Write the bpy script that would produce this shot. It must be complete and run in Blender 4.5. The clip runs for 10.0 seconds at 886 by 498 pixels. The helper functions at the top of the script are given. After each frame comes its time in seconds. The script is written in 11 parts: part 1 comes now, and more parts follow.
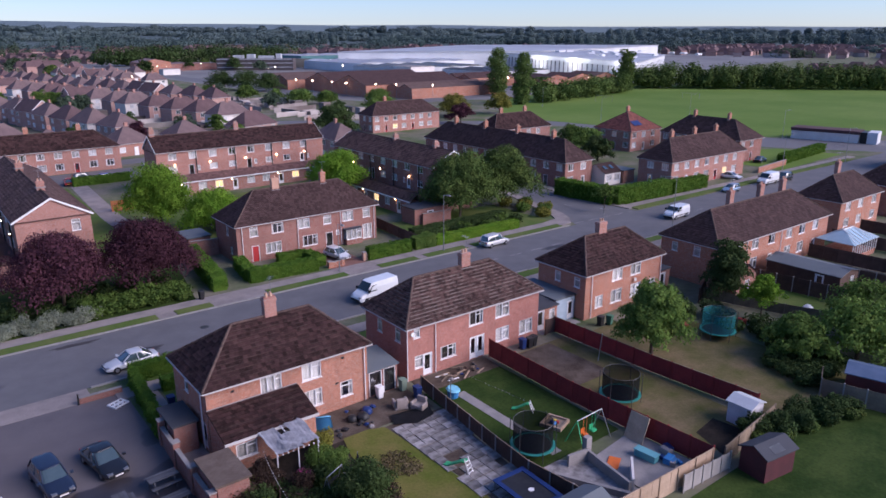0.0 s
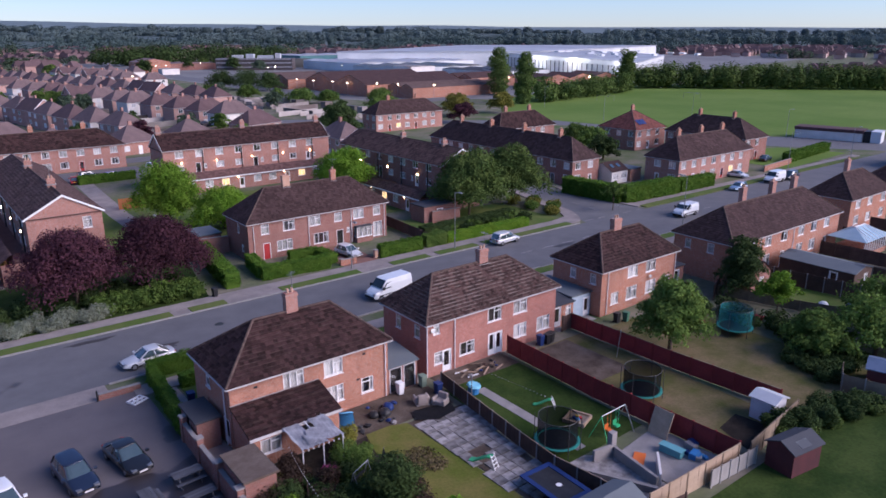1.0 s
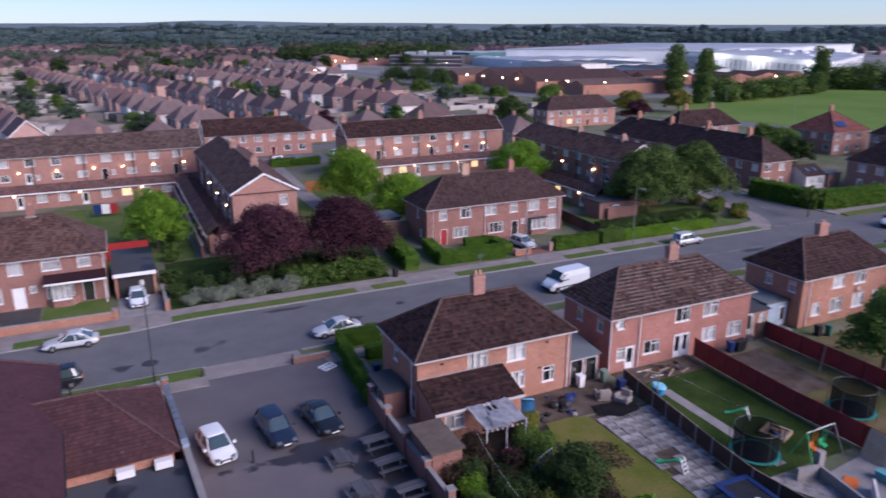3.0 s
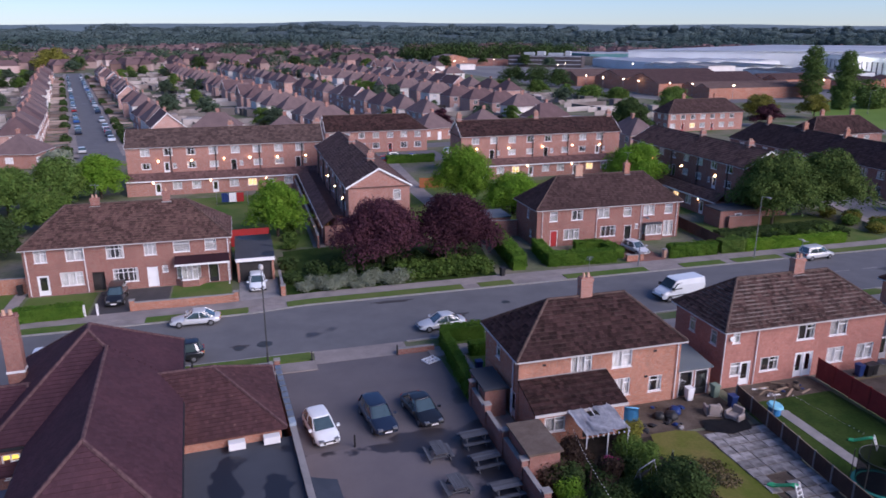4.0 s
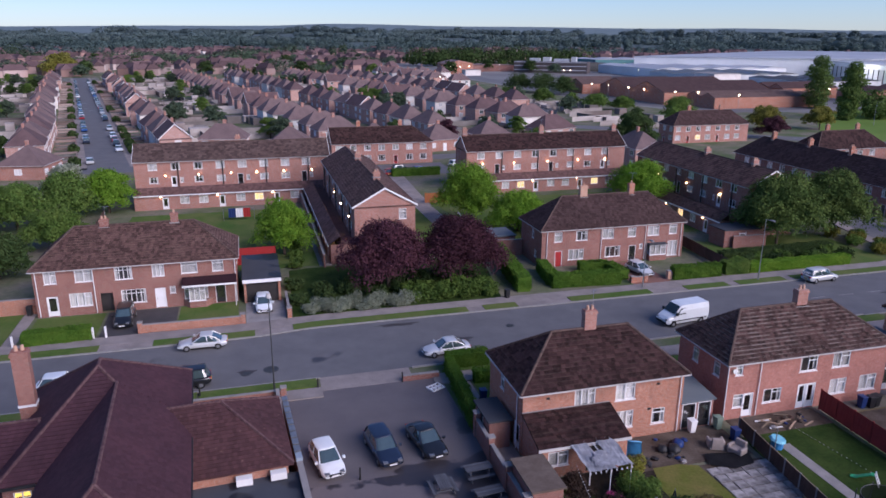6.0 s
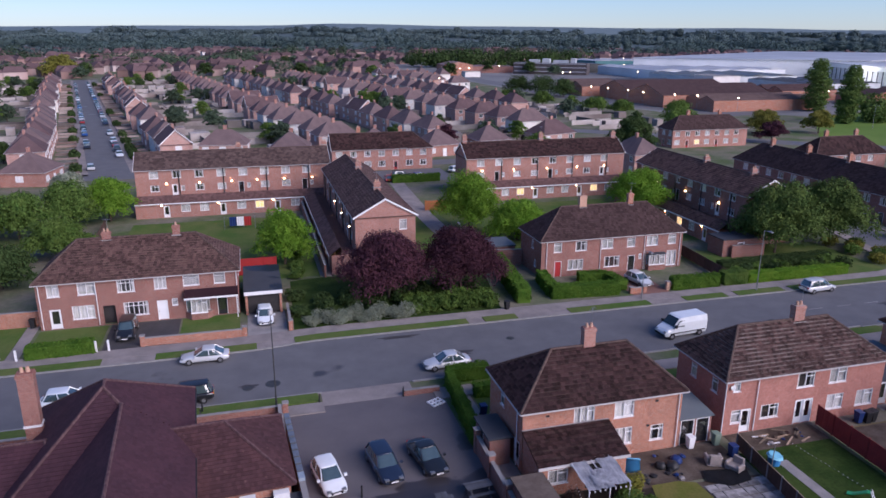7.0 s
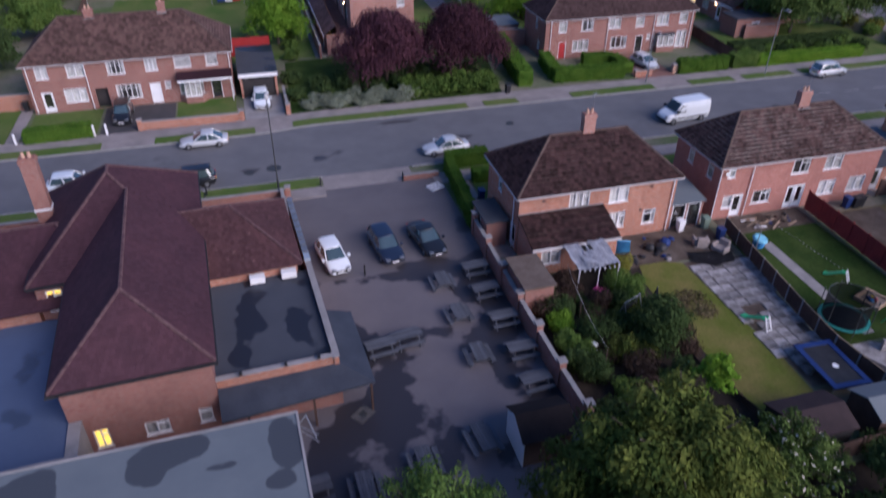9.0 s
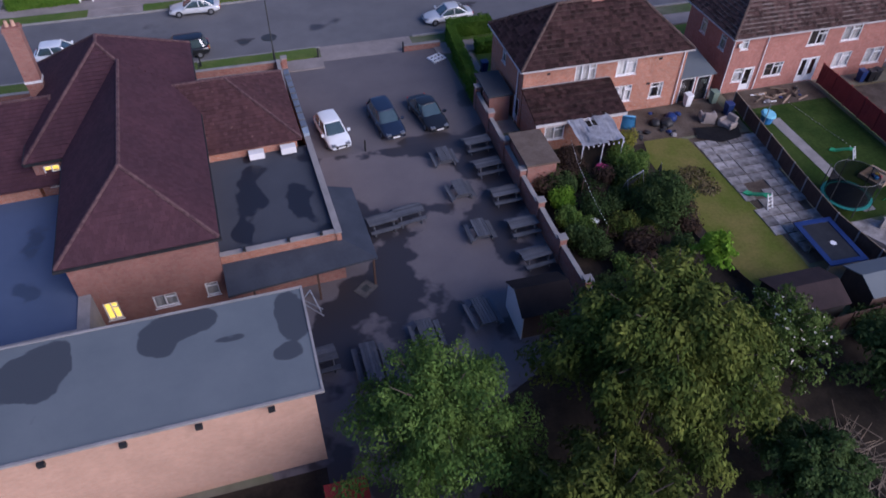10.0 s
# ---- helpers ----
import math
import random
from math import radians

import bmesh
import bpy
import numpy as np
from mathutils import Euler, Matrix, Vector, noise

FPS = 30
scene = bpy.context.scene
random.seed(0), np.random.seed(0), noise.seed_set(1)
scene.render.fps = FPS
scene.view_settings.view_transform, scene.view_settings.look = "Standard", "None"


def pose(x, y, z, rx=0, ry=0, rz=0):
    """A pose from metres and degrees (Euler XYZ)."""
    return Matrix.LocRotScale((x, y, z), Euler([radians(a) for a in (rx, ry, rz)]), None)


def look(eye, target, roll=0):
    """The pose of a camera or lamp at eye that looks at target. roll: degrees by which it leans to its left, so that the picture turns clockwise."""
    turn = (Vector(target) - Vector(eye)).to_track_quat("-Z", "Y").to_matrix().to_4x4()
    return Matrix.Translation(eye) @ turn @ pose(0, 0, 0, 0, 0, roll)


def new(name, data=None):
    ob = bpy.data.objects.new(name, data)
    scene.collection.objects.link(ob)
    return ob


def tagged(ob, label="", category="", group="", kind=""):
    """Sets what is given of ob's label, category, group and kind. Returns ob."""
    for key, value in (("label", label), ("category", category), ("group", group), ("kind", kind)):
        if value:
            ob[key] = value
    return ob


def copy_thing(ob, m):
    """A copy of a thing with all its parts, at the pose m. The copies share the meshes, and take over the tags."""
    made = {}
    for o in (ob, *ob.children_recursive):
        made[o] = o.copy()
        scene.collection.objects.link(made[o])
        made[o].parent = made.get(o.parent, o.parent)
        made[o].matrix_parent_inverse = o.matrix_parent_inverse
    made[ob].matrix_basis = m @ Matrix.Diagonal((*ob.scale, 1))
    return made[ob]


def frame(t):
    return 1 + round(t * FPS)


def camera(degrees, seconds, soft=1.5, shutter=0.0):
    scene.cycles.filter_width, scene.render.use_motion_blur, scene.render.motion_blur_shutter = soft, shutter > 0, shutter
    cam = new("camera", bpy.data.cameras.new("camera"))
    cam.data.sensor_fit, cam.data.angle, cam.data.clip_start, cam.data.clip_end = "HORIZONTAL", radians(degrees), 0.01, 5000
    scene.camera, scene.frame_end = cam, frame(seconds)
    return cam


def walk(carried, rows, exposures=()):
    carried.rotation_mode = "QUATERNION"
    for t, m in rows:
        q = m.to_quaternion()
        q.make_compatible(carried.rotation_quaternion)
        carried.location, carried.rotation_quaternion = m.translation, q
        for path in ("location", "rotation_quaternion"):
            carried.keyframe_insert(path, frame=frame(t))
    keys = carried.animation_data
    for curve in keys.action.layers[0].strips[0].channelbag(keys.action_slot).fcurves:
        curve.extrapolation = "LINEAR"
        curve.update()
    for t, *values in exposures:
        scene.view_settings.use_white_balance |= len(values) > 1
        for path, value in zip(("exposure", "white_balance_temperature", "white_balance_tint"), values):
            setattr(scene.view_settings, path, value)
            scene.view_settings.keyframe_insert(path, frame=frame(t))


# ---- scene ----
cam = camera(63.7, 10.0, soft=1.6, shutter=0.5)
PATH = [
    (0, (0.52, 0.818, 28.258), (1.688, 2.334, 27.678), -0.1),
    (0.5, (0.008, 1.235, 28.117), (1.18, 2.748, 27.537), -0.05),
    (1, (-0.922, 2.035, 27.83), (0.253, 3.547, 27.251), -0.05),
    (1.5, (-2.138, 2.976, 27.525), (-0.965, 4.489, 26.947), -0.1),
    (2, (-2.925, 3.549, 27.271), (-1.804, 5.1, 26.692), -0.1),
    (2.5, (-3.129, 3.686, 27.028), (-2.137, 5.323, 26.447), -0.1),
    (3, (-3.216, 3.638, 26.806), (-2.405, 5.371, 26.224), -0.1),
    (4.3, (-3.115, 3.493, 26.591), (-2.612, 5.34, 26.012), 0.1),
    (4.5, (-3.125, 3.504, 26.618), (-2.62, 5.351, 26.04), 0.1),
    (5, (-3.123, 3.489, 27.07), (-2.615, 5.335, 26.492), 0.1),
    (5.5, (-3.155, 3.561, 27.9), (-2.645, 5.406, 27.323), 0.2),
    (6, (-3.176, 3.646, 28.886), (-2.663, 5.492, 28.312), 0.3),
    (7.5, (-3.296, 3.505, 30.622), (-2.78, 5.349, 30.044), 0.2),
    (8, (-3.261, 3.433, 30.586), (-2.755, 5.235, 29.882), 0.2),
    (8.5, (-3.21, 3.557, 30.609), (-2.728, 5.267, 29.691), 0.3),
    (9, (-3.163, 3.669, 30.652), (-2.715, 5.264, 29.531), 0.5),
    (9.5, (-3.136, 3.785, 30.65), (-2.726, 5.243, 29.343), 0.6),
    (10, (-3.135, 3.929, 30.676), (-2.746, 5.309, 29.281), 0.7),
]
walk(cam, [(t, look(eye, target, roll)) for t, eye, target, roll in PATH], [(0, 1.39, 5950, 17), (3, 1.34, 5950, 16), (4.5, 1.25, 5930, 14), (7.5, 1.22, 5900, 14), (8, 1.28, 5900, 13), (10, 1.13, 5740, 13)])

# ---- light: dusk, soft sky, the last glow behind the camera ----
SUN_FROM = Vector((0.75, -1.0, 0.66)).normalized()
world = bpy.data.worlds.new("dusk_sky")
scene.world = world
world.use_nodes = True
wn = world.node_tree
wn.nodes.clear()
sky = wn.nodes.new("ShaderNodeTexSky")
sky.sky_type = "NISHITA"
sky.sun_disc = False
sky.sun_elevation = radians(48)
sky.sun_rotation = radians(143)
sky.air_density, sky.dust_density, sky.ozone_density = 1.0, 0.15, 5.0
sky_bg = wn.nodes.new("ShaderNodeBackground")
sky_bg.inputs["Strength"].default_value = 0.062
sky_out = wn.nodes.new("ShaderNodeOutputWorld")
tint = wn.nodes.new("ShaderNodeMix")
tint.data_type, tint.blend_type = "RGBA", "MULTIPLY"
tint.inputs[0].default_value, tint.inputs[7].default_value = 1.0, (0.70, 0.742, 0.90, 1)
wn.links.new(sky.outputs[0], tint.inputs[6])
wn.links.new(tint.outputs[2], sky_bg.inputs[0])
wn.links.new(sky_bg.outputs[0], sky_out.inputs[0])
sun_data = bpy.data.lights.new("sun", "SUN")
sun_data.energy, sun_data.angle, sun_data.color = 2.0, radians(50), (1.0, 0.84, 0.80)
# flood lamps of the factory yard
for k, (u, v) in enumerate(((346, 288), (372, 352), (395, 408))):
    flood = bpy.data.lights.new("yard_flood", "POINT")
    flood.energy, flood.shadow_soft_size, flood.color = 11000, 0.6, (1.0, 0.93, 0.84)
    lamp_ob = new("yard_flood_lamp", flood)
    lamp_ob.matrix_world = pose(u, v, 15.5)
sun = new("sun", sun_data)
sun.matrix_world = look(SUN_FROM * 100, (0, 0, 0))


# ---- materials ----
def shader(name):
    m = bpy.data.materials.new(name)
    m.use_nodes = True
    nt = m.node_tree
    nt.nodes.clear()
    out = nt.nodes.new("ShaderNodeOutputMaterial")
    return m, nt, out


def link(nt, a, b):
    nt.links.new(a, b)


def noise_tex(nt, vec, scale, detail=3.0, rough=0.55):
    n = nt.nodes.new("ShaderNodeTexNoise")
    n.inputs["Scale"].default_value = scale
    n.inputs["Detail"].default_value = detail
    n.inputs["Roughness"].default_value = rough
    link(nt, vec, n.inputs["Vector"])
    return n.outputs["Fac"]


def ramp(nt, fac, lo, hi, a, b):
    r = nt.nodes.new("ShaderNodeValToRGB")
    r.color_ramp.elements[0].position, r.color_ramp.elements[1].position = lo, hi
    r.color_ramp.elements[0].color, r.color_ramp.elements[1].color = (*a, 1), (*b, 1)
    link(nt, fac, r.inputs[0])
    return r.outputs[0]


def mix(nt, fac, a, b, how="MIX"):
    m = nt.nodes.new("ShaderNodeMix")
    m.data_type, m.blend_type = "RGBA", how
    for k, v in ((0, fac), (6, a), (7, b)):
        if isinstance(v, (int, float)):
            m.inputs[k].default_value = v
        elif isinstance(v, tuple):
            m.inputs[k].default_value = (*v, 1)
        else:
            link(nt, v, m.inputs[k])
    return m.outputs[2]


def bump_of(nt, fac, strength, distance):
    b = nt.nodes.new("ShaderNodeBump")
    b.inputs["Strength"].default_value, b.inputs["Distance"].default_value = strength, distance
    link(nt, fac, b.inputs["Height"])
    return b.outputs[0]


def bright(nt, col, fac, lo, hi):
    """Multiplies a colour by lo..hi as fac goes from 0 to 1."""
    mr = nt.nodes.new("ShaderNodeMapRange")
    mr.inputs[3].default_value, mr.inputs[4].default_value = lo, hi
    link(nt, fac, mr.inputs[0])
    return mix(nt, 1.0, col, mr.outputs[0], "MULTIPLY")


def surface(name, a, b, rough=0.8, scale=0.6, fine=12.0, spread=0.25, bump=0.0, spec=0.3, metal=0.0, island=0.0, objrand=0.0, lo=0.35, hi=0.65, coat=0.0):
    """A plain weathered surface: two colours in patches, fine grain, a little relief."""
    m, nt, out = shader(name)
    p = nt.nodes.new("ShaderNodeBsdfPrincipled")
    tc = nt.nodes.new("ShaderNodeTexCoord").outputs["Object"]
    col = ramp(nt, noise_tex(nt, tc, scale, 4), lo, hi, a, b)
    f = noise_tex(nt, tc, fine, 3)
    col = bright(nt, col, f, 1 - spread, 1 + spread)
    if island:
        g = nt.nodes.new("ShaderNodeNewGeometry")
        col = bright(nt, col, g.outputs["Random Per Island"], 1 - island, 1 + island)
    if objrand:
        o = nt.nodes.new("ShaderNodeObjectInfo")
        col = bright(nt, col, o.outputs["Random"], 1 - objrand, 1 + objrand)
    link(nt, col, p.inputs["Base Color"])
    p.inputs["Roughness"].default_value = rough
    p.inputs["Metallic"].default_value = metal
    p.inputs["Specular IOR Level"].default_value = spec
    p.inputs["Coat Weight"].default_value = coat
    if bump:
        link(nt, bump_of(nt, f, 0.6, bump), p.inputs["Normal"])
    link(nt, p.outputs[0], out.inputs[0])
    return m


def brickwork(name, a, b, mortar, width=0.225, height=0.075, grime=0.3, blotch=0.28):
    m, nt, out = shader(name)
    p = nt.nodes.new("ShaderNodeBsdfPrincipled")
    tc = nt.nodes.new("ShaderNodeTexCoord").outputs["Object"]
    sep = nt.nodes.new("ShaderNodeSeparateXYZ")
    link(nt, tc, sep.inputs[0])
    add = nt.nodes.new("ShaderNodeMath")
    link(nt, sep.outputs[0], add.inputs[0])
    link(nt, sep.outputs[1], add.inputs[1])
    com = nt.nodes.new("ShaderNodeCombineXYZ")
    link(nt, add.outputs[0], com.inputs[0])
    link(nt, sep.outputs[2], com.inputs[1])
    br = nt.nodes.new("ShaderNodeTexBrick")
    br.inputs["Scale"].default_value = 1.0
    br.inputs["Brick Width"].default_value, br.inputs["Row Height"].default_value = width, height
    br.inputs["Mortar Size"].default_value = 0.008
    br.inputs["Color1"].default_value, br.inputs["Color2"].default_value = (*a, 1), (*b, 1)
    br.inputs["Mortar"].default_value = (*mortar, 1)
    link(nt, com.outputs[0], br.inputs["Vector"])
    big = noise_tex(nt, tc, 0.55, 5, 0.6)
    col = bright(nt, br.outputs["Color"], big, 1 - grime, 1 + grime)
    col = bright(nt, col, noise_tex(nt, tc, 5.0, 3), 1 - blotch, 1 + blotch)
    link(nt, col, p.inputs["Base Color"])
    p.inputs["Roughness"].default_value = 0.9
    p.inputs["Specular IOR Level"].default_value = 0.2
    link(nt, bump_of(nt, br.outputs["Fac"], -0.4, 0.01), p.inputs["Normal"])
    link(nt, p.outputs[0], out.inputs[0])
    return m


def tiles(name, a, b, moss=(0.11, 0.10, 0.05), island=0.28, moss_at=0.62, moss_scale=1.7, lip=None, fleck=0.0):
    """Roof tiles: each tile its own tone, with lichen patches."""
    m, nt, out = shader(name)
    p = nt.nodes.new("ShaderNodeBsdfPrincipled")
    tc = nt.nodes.new("ShaderNodeTexCoord").outputs["Object"]
    col = ramp(nt, noise_tex(nt, tc, 0.5, 4), 0.3, 0.7, a, b)
    g = nt.nodes.new("ShaderNodeNewGeometry")
    col = bright(nt, col, g.outputs["Random Per Island"], 1 - island, 1 + island)
    spot = ramp(nt, noise_tex(nt, tc, moss_scale, 6, 0.7), moss_at, moss_at + 0.1, (0, 0, 0), (0.7, 0.7, 0.7))
    col = mix(nt, spot, col, moss)
    if lip:
        sep = nt.nodes.new("ShaderNodeSeparateXYZ")
        link(nt, tc, sep.inputs[0])
        steps = [("SUBTRACT", lip[0]), ("DIVIDE", lip[1]), ("FRACT", 0.0), ("LESS_THAN", 0.34)]
        val = sep.outputs[2]
        for op, num in steps:
            mt = nt.nodes.new("ShaderNodeMath")
            mt.operation = op
            link(nt, val, mt.inputs[0])
            mt.inputs[1].default_value = num
            val = mt.outputs[0]
        patchy = ramp(nt, noise_tex(nt, tc, 0.9, 5, 0.65), 0.42, 0.62, (0, 0, 0), (lip[2],) * 3)
        col = mix(nt, mix(nt, 1.0, patchy, val, "MULTIPLY"), col, moss)
    if fleck:
        spots = ramp(nt, noise_tex(nt, tc, 7.5, 4, 0.75), 0.56, 0.66, (0, 0, 0), (fleck,) * 3)
        col = mix(nt, spots, col, moss)
    f = noise_tex(nt, tc, 14, 3)
    col = bright(nt, col, f, 0.75, 1.25)
    link(nt, col, p.inputs["Base Color"])
    p.inputs["Roughness"].default_value = 0.85
    p.inputs["Specular IOR Level"].default_value = 0.12
    link(nt, bump_of(nt, f, 0.5, 0.02), p.inputs["Normal"])
    link(nt, p.outputs[0], out.inputs[0])
    return m


def foliage(name, a, b, spread=0.45, through_light=0.25):
    m, nt, out = shader(name)
    g = nt.nodes.new("ShaderNodeNewGeometry")
    tc = nt.nodes.new("ShaderNodeTexCoord").outputs["Object"]
    col = ramp(nt, noise_tex(nt, tc, 0.6, 3), 0.35, 0.65, a, b)
    col = bright(nt, col, g.outputs["Random Per Island"], 1 - spread, 1 + spread)
    o = nt.nodes.new("ShaderNodeObjectInfo")
    col = bright(nt, col, o.outputs["Random"], 0.8, 1.2)
    d = nt.nodes.new("ShaderNodeBsdfPrincipled")
    d.inputs["Roughness"].default_value = 0.8
    d.inputs["Specular IOR Level"].default_value = 0.08
    t = nt.nodes.new("ShaderNodeBsdfTranslucent")
    link(nt, col, d.inputs["Base Color"])
    link(nt, col, t.inputs[0])
    ms = nt.nodes.new("ShaderNodeMixShader")
    ms.inputs[0].default_value = through_light
    link(nt, d.outputs[0], ms.inputs[1])
    link(nt, t.outputs[0], ms.inputs[2])
    link(nt, ms.outputs[0], out.inputs[0])
    return m


def glass(name, tint=(1, 1, 1), gloss=0.16):
    m, nt, out = shader(name)
    tr = nt.nodes.new("ShaderNodeBsdfTransparent")
    tr.inputs[0].default_value = (*tint, 1)
    gl = nt.nodes.new("ShaderNodeBsdfGlossy")
    gl.inputs["Roughness"].default_value = 0.05
    ms = nt.nodes.new("ShaderNodeMixShader")
    ms.inputs[0].default_value = gloss
    link(nt, tr.outputs[0], ms.inputs[1])
    link(nt, gl.outputs[0], ms.inputs[2])
    link(nt, ms.outputs[0], out.inputs[0])
    return m


def glow(name, col, strength):
    m, nt, out = shader(name)
    e = nt.nodes.new("ShaderNodeEmission")
    e.inputs[0].default_value = (*col, 1)
    e.inputs[1].default_value = strength
    link(nt, e.outputs[0], out.inputs[0])
    return m


def asphalt(name, a, b, wet, stain_scale=0.18, wet_at=0.56, tone=0.12, zones=()):
    """Tarmac with damp patches that are darker and smoother."""
    m, nt, out = shader(name)
    p = nt.nodes.new("ShaderNodeBsdfPrincipled")
    tc = nt.nodes.new("ShaderNodeTexCoord").outputs["Object"]
    col = ramp(nt, noise_tex(nt, tc, 0.35, 5, 0.6), 0.3, 0.7, a, b)
    col = bright(nt, col, noise_tex(nt, tc, 25, 2), 1 - tone, 1 + tone)
    level = noise_tex(nt, tc, stain_scale, 4, 0.5)
    for u, v, ru, rv, amount in zones:
        mp = nt.nodes.new("ShaderNodeMapping")
        mp.inputs["Location"].default_value = (-u / ru, -v / rv, 0)
        mp.inputs["Scale"].default_value = (1 / ru, 1 / rv, 0)
        link(nt, tc, mp.inputs["Vector"])
        ln = nt.nodes.new("ShaderNodeVectorMath")
        ln.operation = "LENGTH"
        link(nt, mp.outputs[0], ln.inputs[0])
        fall = nt.nodes.new("ShaderNodeMapRange")
        fall.inputs[1].default_value, fall.inputs[2].default_value = 0.5, 1.2
        fall.inputs[3].default_value, fall.inputs[4].default_value = amount, 0.0
        link(nt, ln.outputs["Value"], fall.inputs[0])
        plus = nt.nodes.new("ShaderNodeMath")
        link(nt, level, plus.inputs[0])
        link(nt, fall.outputs[0], plus.inputs[1])
        level = plus.outputs[0]
    damp = ramp(nt, level, wet_at, wet_at + 0.035, (0, 0, 0), (1, 1, 1))
    col = mix(nt, damp, col, wet)
    link(nt, col, p.inputs["Base Color"])
    p.inputs["Specular IOR Level"].default_value = 0.35
    rr = nt.nodes.new("ShaderNodeMapRange")
    rr.inputs[3].default_value, rr.inputs[4].default_value = 0.85, 0.4
    link(nt, damp, rr.inputs[0])
    link(nt, rr.outputs[0], p.inputs["Roughness"])
    link(nt, p.outputs[0], out.inputs[0])
    return m


BRICK = brickwork("orange_brick", (0.42, 0.175, 0.108), (0.30, 0.118, 0.076), (0.38, 0.30, 0.25), blotch=0.4)
BRICK_FLAT = brickwork("muted_brick", (0.39, 0.19, 0.147), (0.305, 0.142, 0.11), (0.34, 0.26, 0.23))
BRICK_PINK = brickwork("painted_brick", (0.38, 0.165, 0.13), (0.32, 0.135, 0.105), (0.36, 0.21, 0.18), grime=0.25, blotch=0.38)
BRICK_DARK = brickwork("red_brick", (0.29, 0.13, 0.102), (0.225, 0.095, 0.075), (0.28, 0.215, 0.19))
BRICK_PALE = brickwork("pale_brick", (0.50, 0.30, 0.215), (0.455, 0.27, 0.19), (0.46, 0.33, 0.25), grime=0.2, blotch=0.12)
RENDER_W = surface("pale_render", (0.62, 0.58, 0.54), (0.7, 0.67, 0.64), 0.85, 0.5, 6, 0.08)
TILE_BROWN = tiles("brown_tiles", (0.030, 0.016, 0.016), (0.046, 0.024, 0.022), moss=(0.098, 0.068, 0.058), island=0.55, moss_at=0.62, moss_scale=2.6, lip=(4.9, 0.2067, 0.35), fleck=0.4)
TILE_RUST = tiles("weathered_tiles", (0.045, 0.026, 0.023), (0.07, 0.04, 0.035), moss=(0.2, 0.165, 0.145), island=0.55, moss_at=0.62, moss_scale=3.0, lip=(4.9, 0.218, 0.75), fleck=0.45)
TILE_DARK = tiles("dark_tiles", (0.046, 0.028, 0.027), (0.064, 0.039, 0.037), moss=(0.12, 0.095, 0.075), island=0.32, moss_at=0.63, moss_scale=1.3, fleck=0.3)
TILE_TERRACE = tiles("speckled_brown_tiles", (0.066, 0.038, 0.034), (0.092, 0.053, 0.046), moss=(0.22, 0.15, 0.12), island=0.45, moss_at=0.63, moss_scale=2.2, lip=(5.2, 0.2059, 0.5), fleck=0.5)
TILE_RED = tiles("red_tiles", (0.055, 0.028, 0.036), (0.072, 0.034, 0.043), island=0.12, moss_at=0.72)
TILE_RUSSET = tiles("russet_tiles", (0.20, 0.075, 0.058), (0.15, 0.06, 0.05), island=0.3, moss_at=0.7)
TILE_RED_OLD = tiles("lichened_red_tiles", (0.062, 0.032, 0.035), (0.082, 0.04, 0.042), moss=(0.34, 0.215, 0.18), island=0.2, moss_at=0.63, moss_scale=3.0)
TILE_SKIRT = tiles("skirt_tiles", (0.115, 0.066, 0.06), (0.15, 0.088, 0.078), moss=(0.2, 0.15, 0.13), island=0.3, moss_at=0.64)
TILE_WORN = tiles("worn_tiles", (0.072, 0.048, 0.043), (0.105, 0.073, 0.065), moss=(0.17, 0.14, 0.12), island=0.35, moss_at=0.62, moss_scale=2.5)
# Far roof tiles are paled in base colour to stand for haze.
TILE_FAR = tiles("far_tiles", (0.165, 0.118, 0.115), (0.125, 0.09, 0.09), island=0.3)
TILE_MAUVE = tiles("mauve_tiles", (0.095, 0.062, 0.064), (0.125, 0.082, 0.082), island=0.3)
# Far brick is paled too; haze over the town is in its colour.
BRICK_FAR = brickwork("haze_paled_brick", (0.46, 0.27, 0.225), (0.38, 0.215, 0.18), (0.44, 0.35, 0.32))
CAP = surface("ridge_mortar", (0.115, 0.076, 0.062), (0.062, 0.042, 0.037), 0.85, 3.0, 10, 0.35)
CAP_RED = surface("red_ridge_tile", (0.115, 0.066, 0.066), (0.062, 0.032, 0.037), 0.85, 3.5, 10, 0.35)
WHITE = surface("white_plastic", (0.78, 0.78, 0.78), (0.70, 0.70, 0.70), 0.45, 1.0, 8, 0.05)
CONCRETE = surface("concrete", (0.30, 0.28, 0.27), (0.22, 0.21, 0.205), 0.9, 0.8, 10, 0.2, bump=0.01)
PAVING = surface("pavement", (0.285, 0.25, 0.235), (0.205, 0.183, 0.172), 0.9, 0.5, 9, 0.2)
SLAB = surface("stone_slab", (0.34, 0.32, 0.31), (0.15, 0.14, 0.135), 0.85, 1.6, 8, 0.25, objrand=0.35)
KERB = surface("kerb_stone", (0.30, 0.29, 0.28), (0.24, 0.23, 0.22), 0.85, 2, 12, 0.15)
ROAD = asphalt("road_asphalt", (0.114, 0.114, 0.12), (0.148, 0.147, 0.152), (0.055, 0.052, 0.055), 0.12, 0.66)
